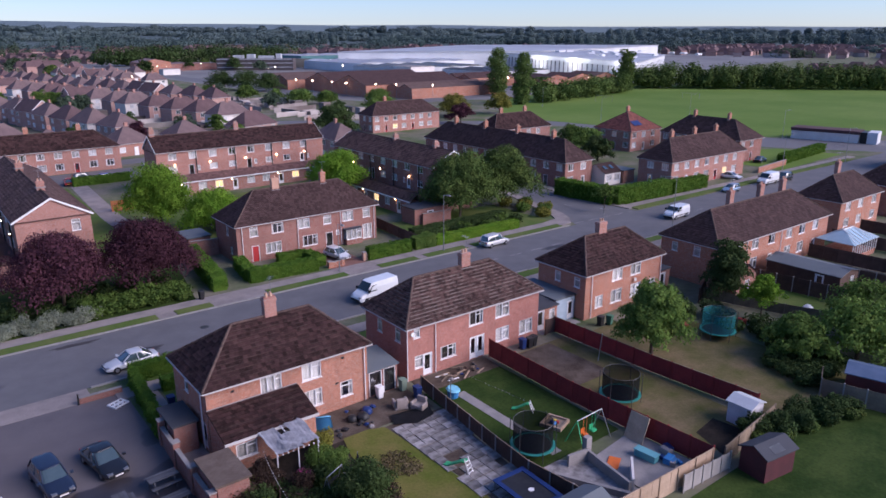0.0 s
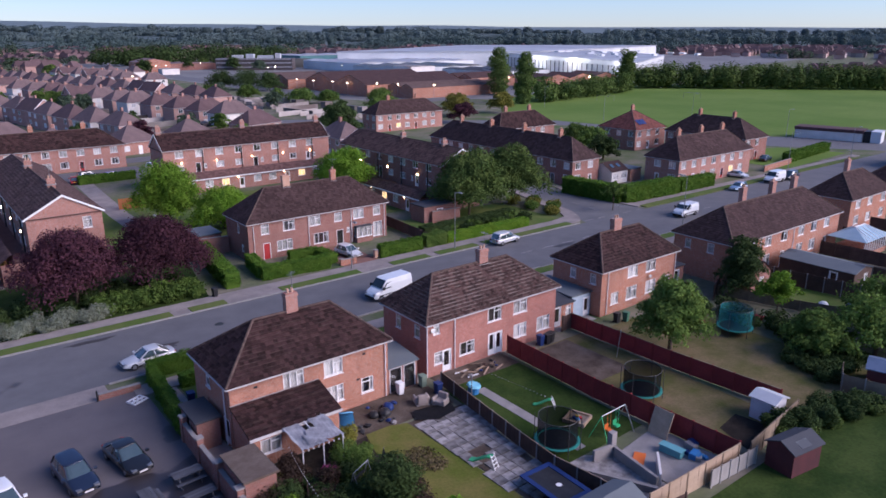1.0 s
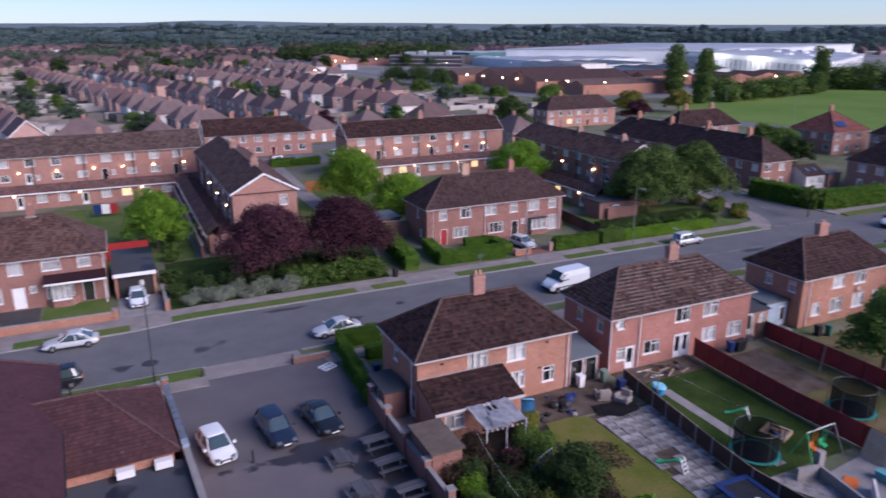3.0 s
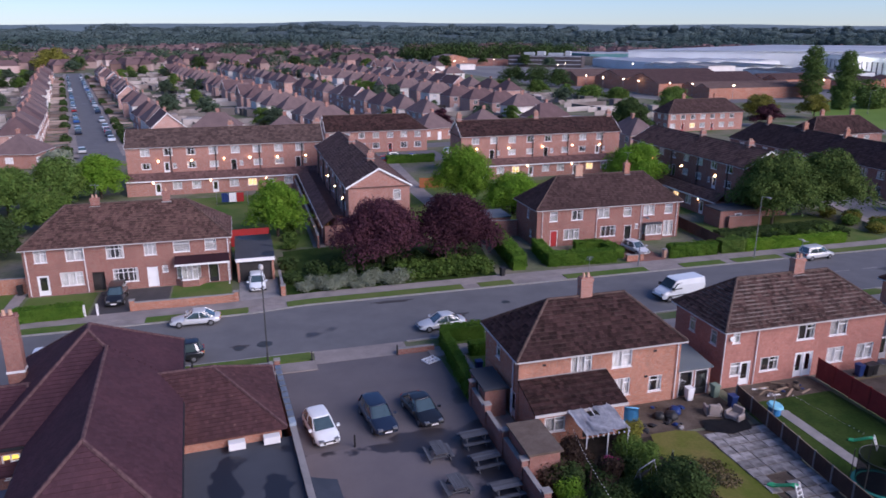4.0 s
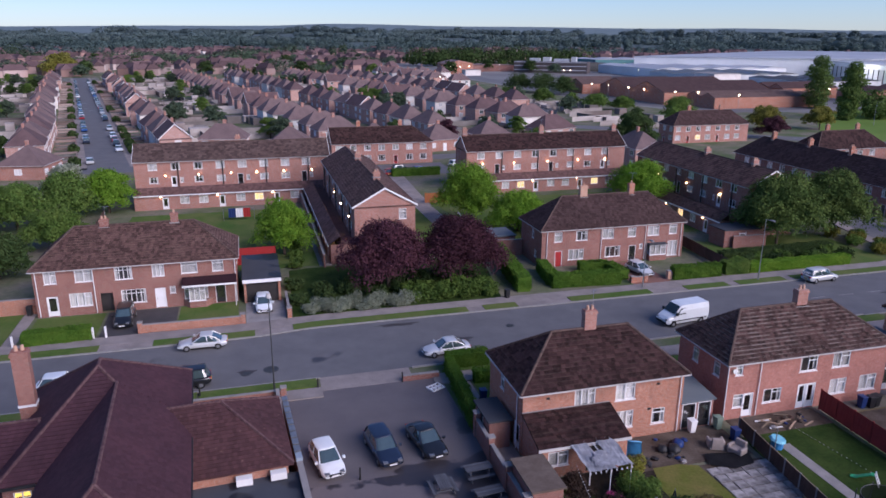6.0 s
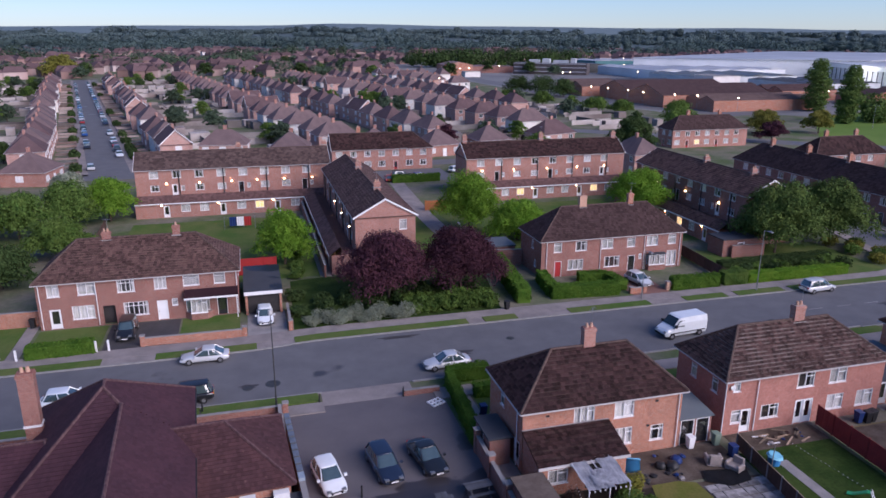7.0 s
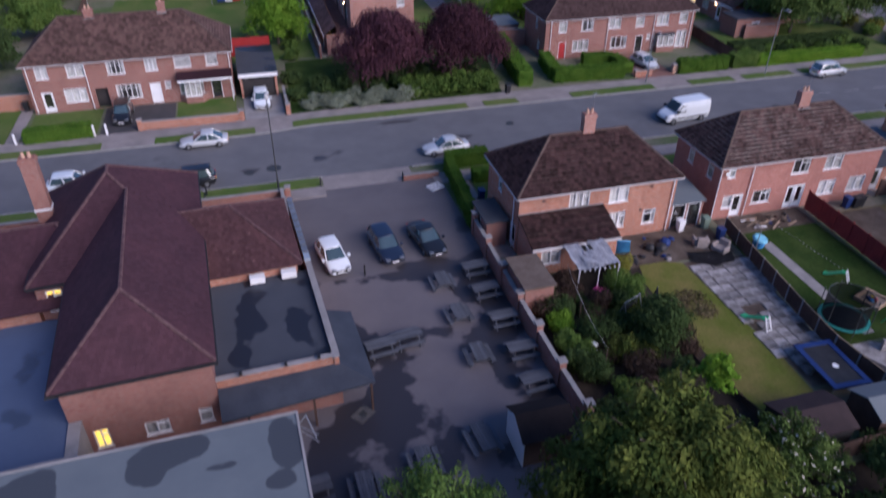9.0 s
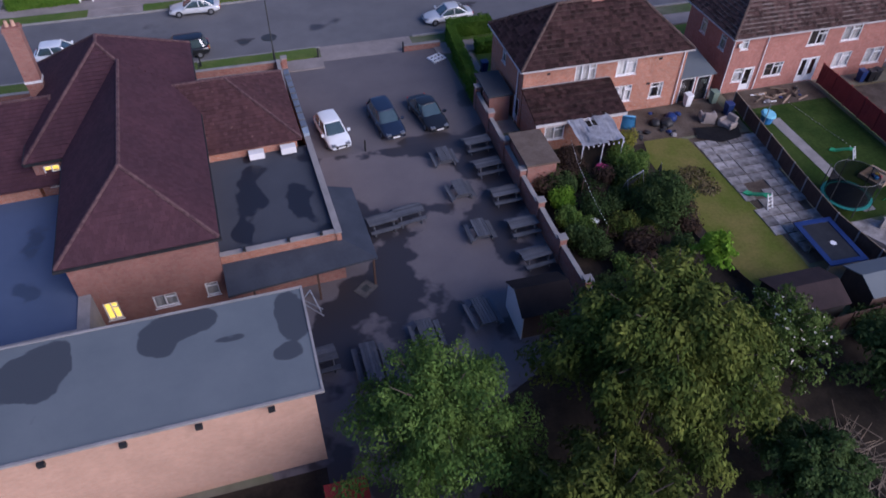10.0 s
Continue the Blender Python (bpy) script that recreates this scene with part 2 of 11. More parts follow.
YARD = asphalt("yard_asphalt", (0.122, 0.109, 0.118), (0.152, 0.136, 0.142), (0.04, 0.037, 0.043), 0.24, 0.5, zones=((8, 44.9, 5.5, 1.5, 0.2), (10.8, 39, 2.6, 7, 0.10), (1.5, 37.0, 3.0, 1.6, 0.12), (1.0, 31.5, 4.0, 1.8, 0.12), (4.0, 41.6, 3.2, 2.6, -0.2), (6.0, 35.0, 2.6, 2.6, -0.14), (0.5, 43.6, 2.0, 2.0, -0.1), (4.5, 26.5, 3.0, 3.0, 0.1)))
CAR_PARK = asphalt("car_park_asphalt", (0.108, 0.098, 0.105), (0.135, 0.122, 0.127), (0.045, 0.041, 0.046), 0.2, 0.64, zones=((9, 45.4, 5, 1.4, 0.22), (11.6, 48.5, 1.1, 4.5, 0.12), (6.5, 52.8, 1.2, 0.7, 0.14), (7.4, 51.6, 0.6, 1.2, 0.1)))
FELT = asphalt("roof_felt", (0.115, 0.135, 0.148), (0.145, 0.165, 0.175), (0.06, 0.066, 0.074), 0.12, 0.52, 0.05)
FELT_LONG = asphalt("long_roof_felt", (0.115, 0.135, 0.148), (0.145, 0.165, 0.175), (0.06, 0.066, 0.074), 0.35, 0.64, 0.05, zones=((-1.9, 1.2, 1.5, 1.5, 0.34), (-3.6, 0.9, 1.4, 1.4, 0.3), (3.1, 1.7, 1.3, 1.35, 0.34), (4.2, 2.4, 1.2, 1.0, 0.3), (8.6, 1.4, 0.9, 1.7, 0.34), (6.0, 0.8, 1.1, 0.3, 0.26), (8.2, -0.7, 0.8, 0.55, 0.3), (0.5, -2.2, 4.0, 0.8, -0.3)))
FELT_BLUE = asphalt("blue_felt", (0.066, 0.094, 0.16), (0.082, 0.112, 0.185), (0.05, 0.068, 0.11), 0.3, 0.6, 0.05)
FELT_DARK = asphalt("dark_felt", (0.044, 0.048, 0.058), (0.058, 0.063, 0.074), (0.017, 0.018, 0.024), 0.22, 0.54, 0.05)
FELT_POND = asphalt("ponded_felt", (0.048, 0.054, 0.068), (0.06, 0.067, 0.082), (0.02, 0.022, 0.03), 0.3, 0.62, 0.05, zones=((-5.6, 37.4, 1.2, 2.4, 0.24), (-2.9, 36.8, 1.0, 2.8, 0.2), (-5.0, 40.3, 0.9, 0.8, 0.2), (-6.6, 35.0, 0.8, 0.9, 0.18)))
SLATE = surface("slate_roof", (0.038, 0.044, 0.058), (0.052, 0.059, 0.075), 0.6, 0.8, 10, 0.15, island=0.15)
GRASS = surface("mown_grass", (0.065, 0.118, 0.022), (0.115, 0.14, 0.042), 0.9, 0.25, 3.0, 0.25, bump=0.03, spec=0.15)
GRASS_DARK = surface("dark_grass", (0.02, 0.043, 0.008), (0.047, 0.074, 0.017), 0.95, 0.35, 4.0, 0.45, bump=0.05, spec=0.1)
GRASS_YELLOW = surface("yellow_green_grass", (0.095, 0.12, 0.02), (0.165, 0.145, 0.045), 0.95, 0.4, 5.0, 0.3, bump=0.03, spec=0.1)
GRASS_DRY = surface("dry_grass", (0.085, 0.09, 0.028), (0.175, 0.135, 0.075), 0.95, 0.35, 5.0, 0.3, bump=0.03, spec=0.1)
FIELD = surface("field_grass", (0.098, 0.17, 0.03), (0.135, 0.205, 0.044), 0.95, 0.03, 0.4, 0.12, spec=0.1)
EARTH = surface("garden_ground", (0.085, 0.12, 0.045), (0.19, 0.17, 0.135), 0.95, 0.12, 1.5, 0.35, spec=0.1)
SOIL = surface("bare_soil", (0.07, 0.052, 0.04), (0.13, 0.105, 0.085), 0.95, 0.6, 6, 0.35, bump=0.04, spec=0.1)
HEDGE = foliage("hedge_leaves", (0.08, 0.165, 0.022), (0.115, 0.205, 0.03), 0.25, 0.35)
LEAF = foliage("green_leaves", (0.085, 0.15, 0.032), (0.13, 0.195, 0.045), 0.22, 0.35)
LEAF_DARK = foliage("dark_leaves", (0.04, 0.07, 0.022), (0.06, 0.092, 0.03), 0.25, 0.25)
LEAF_BRIGHT = foliage("bright_leaves", (0.125, 0.25, 0.024), (0.18, 0.30, 0.036), 0.2, 0.4)
LEAF_WILLOW = foliage("willow_leaves", (0.045, 0.072, 0.015), (0.125, 0.145, 0.03), 0.35, 0.15)
LEAF_NEAR = foliage("garden_leaves", (0.055, 0.095, 0.024), (0.105, 0.15, 0.038), 0.32, 0.18)
LEAF_PLUM = foliage("plum_leaves", (0.072, 0.03, 0.042), (0.092, 0.038, 0.052), 0.22, 0.35)
LEAF_YELLOW = foliage("yellow_leaves", (0.16, 0.16, 0.03), (0.20, 0.19, 0.045), 0.2)
LEAF_PALE = foliage("pale_green_leaves", (0.09, 0.165, 0.036), (0.155, 0.235, 0.055), 0.34, 0.25)
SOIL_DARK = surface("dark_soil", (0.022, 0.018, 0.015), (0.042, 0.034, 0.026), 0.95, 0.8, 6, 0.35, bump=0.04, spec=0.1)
MAROON = surface("maroon_boards", (0.085, 0.024, 0.028), (0.06, 0.02, 0.024), 0.8, 0.8, 8, 0.2)
LEAF_DRY = foliage("bare_patch_leaves", (0.12, 0.095, 0.05), (0.16, 0.13, 0.07), 0.4, 0.1)
LEAF_BROWN = foliage("bronze_leaves", (0.05, 0.034, 0.026), (0.075, 0.05, 0.036), 0.35, 0.2)
LEAF_GREY = foliage("grey_leaves", (0.22, 0.25, 0.18), (0.285, 0.315, 0.235), 0.2, 0.35)
# Leaf colours turn bluer with distance; the haze is in the base colour.
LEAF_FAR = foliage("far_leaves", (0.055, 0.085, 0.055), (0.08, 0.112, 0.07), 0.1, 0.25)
LEAF_HAZE_PALE = foliage("pale_haze_leaves", (0.085, 0.12, 0.118), (0.10, 0.136, 0.134), 0.04, 0.2)
LEAF_HAZE = foliage("haze_leaves", (0.062, 0.094, 0.088), (0.078, 0.112, 0.106), 0.05, 0.2)
BARK = surface("bark", (0.10, 0.075, 0.055), (0.065, 0.05, 0.04), 0.95, 3, 20, 0.3, bump=0.03)
GLASS = glass("window_glass")
# Teal base stands in for the sky reflected on opaque glass.
CAR_GLASS = surface("car_glass", (0.045, 0.07, 0.074), (0.055, 0.082, 0.086), 0.08, 1, 4, 0.05, spec=1.0, coat=1.0)
CURTAIN = surface("white_net_curtain", (0.62, 0.62, 0.62), (0.5, 0.5, 0.5), 0.95, 2, 10, 0.1, objrand=0.35)
# Dark colour standing for the shade of unlit rooms.
DARK = surface("room_shade", (0.03, 0.028, 0.028), (0.045, 0.04, 0.04), 0.9, 1, 5, 0.2)
# These curtains glow themselves, in place of a lamp inside the room.
LIT = glow("self_lit_blind", (1.0, 0.60, 0.27), 0.9)
LIT_AMBER = glow("self_lit_amber_blind", (1.0, 0.60, 0.10), 1.0)
WALL_LAMP = glow("wall_lamp_glow", (1.0, 0.62, 0.30), 28.0)
FLOOD = glow("flood_glow", (1.0, 0.66, 0.36), 20.0)
BLACK = surface("black_plastic", (0.02, 0.02, 0.022), (0.03, 0.03, 0.032), 0.5, 2, 8, 0.15)
STEEL = surface("galvanised_steel", (0.34, 0.35, 0.36), (0.26, 0.27, 0.28), 0.45, 2, 12, 0.1, metal=0.7)
DARK_STEEL = surface("dark_steel", (0.05, 0.055, 0.055), (0.07, 0.07, 0.07), 0.5, 2, 12, 0.15, metal=0.3)
WOOD = surface("weathered_wood", (0.22, 0.17, 0.12), (0.15, 0.12, 0.09), 0.9, 1.2, 9, 0.25, objrand=0.2)
WOOD_PALE = surface("pale_wood", (0.42, 0.31, 0.22), (0.34, 0.25, 0.17), 0.85, 1.2, 9, 0.2, objrand=0.15)
WOOD_DARK = surface("dark_wood", (0.065, 0.04, 0.032), (0.09, 0.055, 0.045), 0.85, 1.2, 9, 0.25, objrand=0.2)
WOOD_GREY = surface("grey_painted_wood", (0.075, 0.08, 0.095), (0.10, 0.105, 0.12), 0.8, 1.2, 9, 0.2, objrand=0.2)
FENCE_RED = surface("red_stained_wood", (0.23, 0.033, 0.033), (0.165, 0.026, 0.028), 0.8, 0.8, 8, 0.2, objrand=0.15)
RED = surface("red_paint", (0.35, 0.03, 0.03), (0.3, 0.03, 0.03), 0.5, 1, 5, 0.1)
BLUE = surface("blue_plastic", (0.04, 0.18, 0.42), (0.05, 0.22, 0.48), 0.5, 1, 5, 0.1)
BLUE_DARK = surface("dark_blue_plastic", (0.014, 0.032, 0.12), (0.018, 0.04, 0.145), 0.5, 1, 5, 0.1)
TEAL = surface("teal_pad", (0.03, 0.20, 0.17), (0.035, 0.24, 0.2), 0.6, 1, 5, 0.15)
GREEN_TOY = surface("green_plastic", (0.05, 0.42, 0.16), (0.06, 0.48, 0.2), 0.5, 1, 5, 0.1)
ORANGE = surface("orange_plastic", (0.65, 0.16, 0.03), (0.6, 0.14, 0.03), 0.5, 1, 5, 0.1)
PINK = surface("pink_plastic", (0.5, 0.05, 0.2), (0.45, 0.05, 0.18), 0.5, 1, 5, 0.1)


def netting(name, col, cover):
    m, nt, out = shader(name)
    a, b, ms = nt.nodes.new("ShaderNodeBsdfTransparent"), nt.nodes.new("ShaderNodeBsdfDiffuse"), nt.nodes.new("ShaderNodeMixShader")
    b.inputs[0].default_value = (*col, 1)
    ms.inputs[0].default_value = cover
    link(nt, a.outputs[0], ms.inputs[1])
    link(nt, b.outputs[0], ms.inputs[2])
    link(nt, ms.outputs[0], out.inputs[0])
    return m


NETTING_TEAL = netting("teal_net", (0.03, 0.17, 0.18), 0.6)
GUTTER = surface("aged_white_gutter", (0.55, 0.53, 0.52), (0.45, 0.43, 0.42), 0.6, 1, 6, 0.1)
NETTING = netting("safety_net", (0.012, 0.014, 0.015), 0.72)
CLEAR_SHEET = surface("cloudy_plastic_sheet", (0.58, 0.59, 0.63), (0.36, 0.37, 0.41), 0.35, 1.6, 6, 0.15)
YELLOW = surface("yellow_paint", (0.6, 0.42, 0.06), (0.55, 0.4, 0.06), 0.6, 1, 5, 0.1)
GREY_SHEET = surface("grey_sheet_metal", (0.50, 0.52, 0.54), (0.42, 0.44, 0.46), 0.5, 0.2, 2, 0.1)
PALE_ROOF = surface("pale_grey_roofing", (0.30, 0.32, 0.35), (0.40, 0.42, 0.45), 0.6, 0.02, 0.3, 0.12)
WHITE_SHEET = surface("white_sheet_metal", (0.64, 0.66, 0.68), (0.55, 0.57, 0.59), 0.5, 0.05, 0.6, 0.06)
TEAL_SHEET = surface("teal_sheet_metal", (0.06, 0.17, 0.18), (0.08, 0.2, 0.21), 0.5, 0.1, 1, 0.1)


def paint(name, col, metal=0.3):
    return surface(name, col, tuple(c * 0.92 for c in col), 0.28, 1, 6, 0.03, spec=0.5, metal=metal, coat=0.6)


P_SILVER, P_WHITE, P_NAVY, P_BLACK = paint("silver_paint", (0.60, 0.62, 0.63), 0.15), paint("white_car_paint", (0.74, 0.78, 0.80), 0.0), paint("navy_paint", (0.022, 0.034, 0.065)), paint("black_car_paint", (0.018, 0.02, 0.024))
P_BLUE, P_RED, P_SKY = paint("blue_car_paint", (0.03, 0.10, 0.32)), paint("red_car_paint", (0.35, 0.03, 0.04)), paint("light_blue_paint", (0.30, 0.42, 0.55))


# ---- building helpers ----
def box(bm, x0, x1, y0, y1, z0, z1, m=None):
    vs = [bm.verts.new((x, y, z)) for z in (z0, z1) for x, y in ((x0, y0), (x1, y0), (x1, y1), (x0, y1))]
    for f in ((3, 2, 1, 0), (4, 5, 6, 7), (0, 1, 5, 4), (1, 2, 6, 5), (2, 3, 7, 6), (3, 0, 4, 7)):
        bm.faces.new([vs[i] for i in f])
    if m is not None:
        for v in vs:
            v.co = m @ v.co
    return vs


def poly(bm, pts):
    return bm.faces.new([bm.verts.new(p) for p in pts])


def prism(bm, pts, z0, z1):
    """An upright prism over a plan polygon, counter-clockwise."""
    lo = [bm.verts.new((x, y, z0)) for x, y in pts]
    hi = [bm.verts.new((x, y, z1)) for x, y in pts]
    bm.faces.new(lo[::-1])
    bm.faces.new(hi)
    n = len(pts)
    for i in range(n):
        bm.faces.new((lo[i], lo[(i + 1) % n], hi[(i + 1) % n], hi[i]))


def rod(bm, a, b, r0, r1=None, n=8):
    """A round bar from a to b."""
    a, b = Vector(a), Vector(b)
    r1 = r0 if r1 is None else r1
    q = (b - a).to_track_quat("Z", "Y").to_matrix()
    rings = []
    for p, r in ((a, r0), (b, r1)):
        rings.append([bm.verts.new(p + q @ Vector((r * math.cos(2 * math.pi * i / n), r * math.sin(2 * math.pi * i / n), 0))) for i in range(n)])
    for i in range(n):
        bm.faces.new((rings[0][i], rings[0][(i + 1) % n], rings[1][(i + 1) % n], rings[1][i]))
    bm.faces.new(rings[0][::-1])
    bm.faces.new(rings[1])


def bevelled(bm, width=0.02):
    bmesh.ops.bevel(bm, geom=[e for e in bm.edges], offset=width, segments=1, affect="EDGES", profile=0.5)


def mesh_from(bm, name, material, smooth=False):
    me = bpy.data.meshes.new(name)
    bm.normal_update()
    bm.to_mesh(me)
    bm.free()
    me.materials.append(material)
    if smooth:
        me.shade_smooth()
    return me


def thing(name, m, label, category, group="", kind=""):
    ob = new(name)
    ob.empty_display_size = 0.2
    ob.matrix_basis = m
    return tagged(ob, label, category, group, kind)


def part(name, bm, material, parent, label="", m=None, smooth=False, kind=""):
    """Links a bmesh (or a mesh made before) as one mesh object under a thing or under a part."""
    me = bm if isinstance(bm, bpy.types.Mesh) else mesh_from(bm, name, material, smooth)
    ob = new(name, me)
    ob.parent = parent
    if m is not None:
        ob.matrix_basis = m
    return tagged(ob, label, "", "", kind)


def solid(name, bm, material, label, category, m=None, group="", kind="", smooth=False):
    """A top-level thing of one mesh."""
    ob = new(name, mesh_from(bm, name, material, smooth))
    if m is not None:
        ob.matrix_basis = m
    return tagged(ob, label, category, group, kind)


def slab(name, pts, z0, z1, material, label, category="ground", kind="structure"):
    bm = bmesh.new()
    prism(bm, pts, z0, z1)
    return solid(name, bm, material, label, category, kind=kind)


def rect(u0, u1, v0, v1):
    return [(u0, v0), (u1, v0), (u1, v1), (u0, v1)]


CACHE = {}


def shared(key, material, build):
    """The mesh made once under that key."""
    if key not in CACHE:
        bm = bmesh.new()
        build(bm)
        CACHE[key] = mesh_from(bm, key[0], material)
    return CACHE[key]


def lattice(bm, xs, zs, full, y0, y1):
    """A connected plate between y0 and y1 over a grid, solid where full(x, z) holds."""
    seen = {}

    def v(i, j, y):
        if (i, j, y) not in seen:
            seen[(i, j, y)] = bm.verts.new((xs[i], y, zs[j]))
        return seen[(i, j, y)]

    on = {(i, j) for i in range(len(xs) - 1) for j in range(len(zs) - 1) if full((xs[i] + xs[i + 1]) / 2, (zs[j] + zs[j + 1]) / 2)}
    for i, j in on:
        bm.faces.new((v(i, j, y1), v(i, j + 1, y1), v(i + 1, j + 1, y1), v(i + 1, j, y1)))
        bm.faces.new((v(i, j, y0), v(i + 1, j, y0), v(i + 1, j + 1, y0), v(i, j + 1, y0)))
        for di, dj, a, b in ((-1, 0, (i, j), (i, j + 1)), (1, 0, (i + 1, j), (i + 1, j + 1)), (0, -1, (i, j), (i + 1, j)), (0, 1, (i, j + 1), (i + 1, j + 1))):
            if (i + di, j + dj) not in on:
                bm.faces.new((v(*a, y0), v(*b, y0), v(*b, y1), v(*a, y1)))


# ---- windows and doors; x along the wall, y outward, z up, sill at z = 0 ----
def add_window(parent, m, w, h, lights=2, curtain="net", transom=True, material=None):
    material = material or WHITE
    fr = 0.07

    def bars(bm):
        muls = [-w / 2 + w * i / lights for i in range(1, lights)]
        xs = sorted({-w / 2, w / 2, -w / 2 + fr, w / 2 - fr, *[x + d for x in muls for d in (-0.035, 0.035)]})
        zt = h * 0.68
        zs = sorted({0, h, fr, h - fr, zt, zt + 0.06})
        end = muls[0] if muls else w / 2

        def full(x, z):
            if abs(x) > w / 2 - fr or z < fr or z > h - fr or any(abs(x - q) < 0.035 for q in muls):
                return True
            return transom and zt < z < zt + 0.06 and (x < end or lights > 3)

        lattice(bm, xs, zs, full, -0.10, -0.03)

    def pane(bm):
        box(bm, -w / 2 + fr, w / 2 - fr, -0.07, -0.06, fr, h - fr)

    def sill(bm):
        box(bm, -w / 2 - 0.06, w / 2 + 0.06, -0.10, 0.05, -0.05, -0.003)

    def drapes(bm):
        if curtain in ("net", "lit", "amber"):
            n = max(4, int(w / 0.15))
            for i in range(n):
                x0, x1 = -w / 2 + w * i / n, -w / 2 + w * (i + 1) / n
                ya, yb = (-0.16, -0.19) if i % 2 else (-0.19, -0.16)
                poly(bm, [(x0, ya, 0), (x1, yb, 0), (x1, yb, h), (x0, ya, h)])
        else:
            for i in range(3):
                x0, x1 = w / 2 - 0.10 * i, w / 2 - 0.10 * (i + 1)
                ya, yb = (-0.17, -0.20) if i % 2 else (-0.20, -0.17)
                poly(bm, [(x0, ya, 0), (x1, yb, 0), (x1, yb, h), (x0, ya, h)])

    k = (round(w, 2), round(h, 2), lights, transom, material.name)
    win = part("window", shared(("window",) + k, material, bars), None, parent, "", m)
    p = part("pane", shared(("pane",) + k, GLASS, pane), None, win)
    p.visible_shadow = False
    part("sill", shared(("sill",) + k, material, sill), None, win)
    if curtain != "none":
        me = shared(("curtain", curtain) + k, {"lit": LIT, "amber": LIT_AMBER}.get(curtain, CURTAIN), drapes)
        part("curtain", me, None, win)
        if curtain == "side":
            part("curtain", me, None, win, "", Matrix.Diagonal((-1, 1, 1, 1)))
    return win


def add_door(parent, m, w=0.95, h=2.05, material=None, glazed=True, surround=True):
    material = material or WHITE

    def leaf(bm):
        xs = [-w / 2 + 0.06, -w / 2 + 0.2, w / 2 - 0.2, w / 2 - 0.06]
        zs = [0.02, 0.55 if glazed else 0.9, h - 0.2 if glazed else 1.0, h - 0.06]
        lattice(bm, xs, zs, lambda x, z: abs(x) > w / 2 - 0.2 or not glazed or z < 0.55 or z > h - 0.2, -0.10, -0.05)

    def jamb(bm):
        lattice(bm, [-w / 2, -w / 2 + 0.06, w / 2 - 0.06, w / 2], [0, h - 0.06, h], lambda x, z: abs(x) > w / 2 - 0.06 or z > h - 0.06, -0.12, 0.01)

    def pane(bm):
        box(bm, -w / 2 + 0.2, w / 2 - 0.2, -0.08, -0.07, 0.55, h - 0.2)

    def handle(bm):
        box(bm, w / 2 - 0.16, w / 2 - 0.12, -0.05, 0.0, 0.95, 1.1)

    k = (round(w, 2), round(h, 2), glazed, material.name)
    d = part("door", shared(("door",) + k, material, leaf), None, parent, "", m)
    part("door_surround", shared(("door_surround",) + k, WHITE, jamb), None, d)
    if glazed:
        part("pane", shared(("door_pane",) + k, GLASS, pane), None, d)
    part("handle", shared(("door_handle",) + k, STEEL, handle), None, d)
    return d


def wall_with_holes(bm, length, height, holes, m, depth=0.14):
    """A wall face of that length, x from -length/2, with openings (x, z, w, h) and their reveals."""
    xs = sorted({-length / 2, length / 2, *[x - w / 2 for x, z, w, h in holes], *[x + w / 2 for x, z, w, h in holes]})
    zs = sorted({0.0, height, *[z for x, z, w, h in holes], *[z + h for x, z, w, h in holes]})
    for i in range(len(xs) - 1):
        for j in range(len(zs) - 1):
            cx, cz = (xs[i] + xs[i + 1]) / 2, (zs[j] + zs[j + 1]) / 2
            if any(abs(cx - x) < w / 2 and z < cz < z + h for x, z, w, h in holes):
                continue
            poly(bm, [m @ Vector(p) for p in ((xs[i], 0, zs[j]), (xs[i + 1], 0, zs[j]), (xs[i + 1], 0, zs[j + 1]), (xs[i], 0, zs[j + 1]))][::-1])
    for x, z, w, h in holes:
        a, b, c, d = x - w / 2, x + w / 2, z, z + h
        for p, q in (((a, c), (b, c)), ((b, c), (b, d)), ((b, d), (a, d)), ((a, d), (a, c))):
            poly(bm, [m @ Vector(v) for v in ((p[0], 0, p[1]), (q[0], 0, q[1]), (q[0], -depth, q[1]), (p[0], -depth, p[1]))])


# ---- roofs ----
def tile_planes(bm_out, planes, course, width, rng, lift=0.05):
    """Tiles laid in courses over sloping planes (corner, along, up, length, slope, inset at top left, inset at top right)."""
    verts, faces = bm_out
    for corner, along, up, length, slope, il, ir in planes:
        normal = along.cross(up).normalized()
        n = max(1, int(round(slope / course)))
        step = slope / n
        for k in range(n):
            s0, s1 = k * step, min(slope, (k + 1.08) * step)
            sm = (s0 + s1) / 2 / slope
            a, b = il * sm, length - ir * sm
            x = a - (width * 0.5 if k % 2 else 0.0)
            while x < b - 0.02:
                x0, x1 = max(a, x + 0.006), min(b, x + width - 0.006)
                x += width
                if x1 - x0 < 0.04:
                    continue
                up_by = lift * (0.8 + 0.5 * rng.random())
                base = len(verts)
                p = [corner + along * x0 + up * s0, corner + along * x1 + up * s0, corner + along * x1 + up * s1, corner + along * x0 + up * s1]
                verts += [p[0] + normal * up_by, p[1] + normal * (up_by + 0.008 * rng.random()), p[2] + normal * 0.008, p[3] + normal * 0.008, p[0], p[1]]
                faces += [(base, base + 1, base + 2, base + 3), (base + 4, base + 5, base + 1, base)]


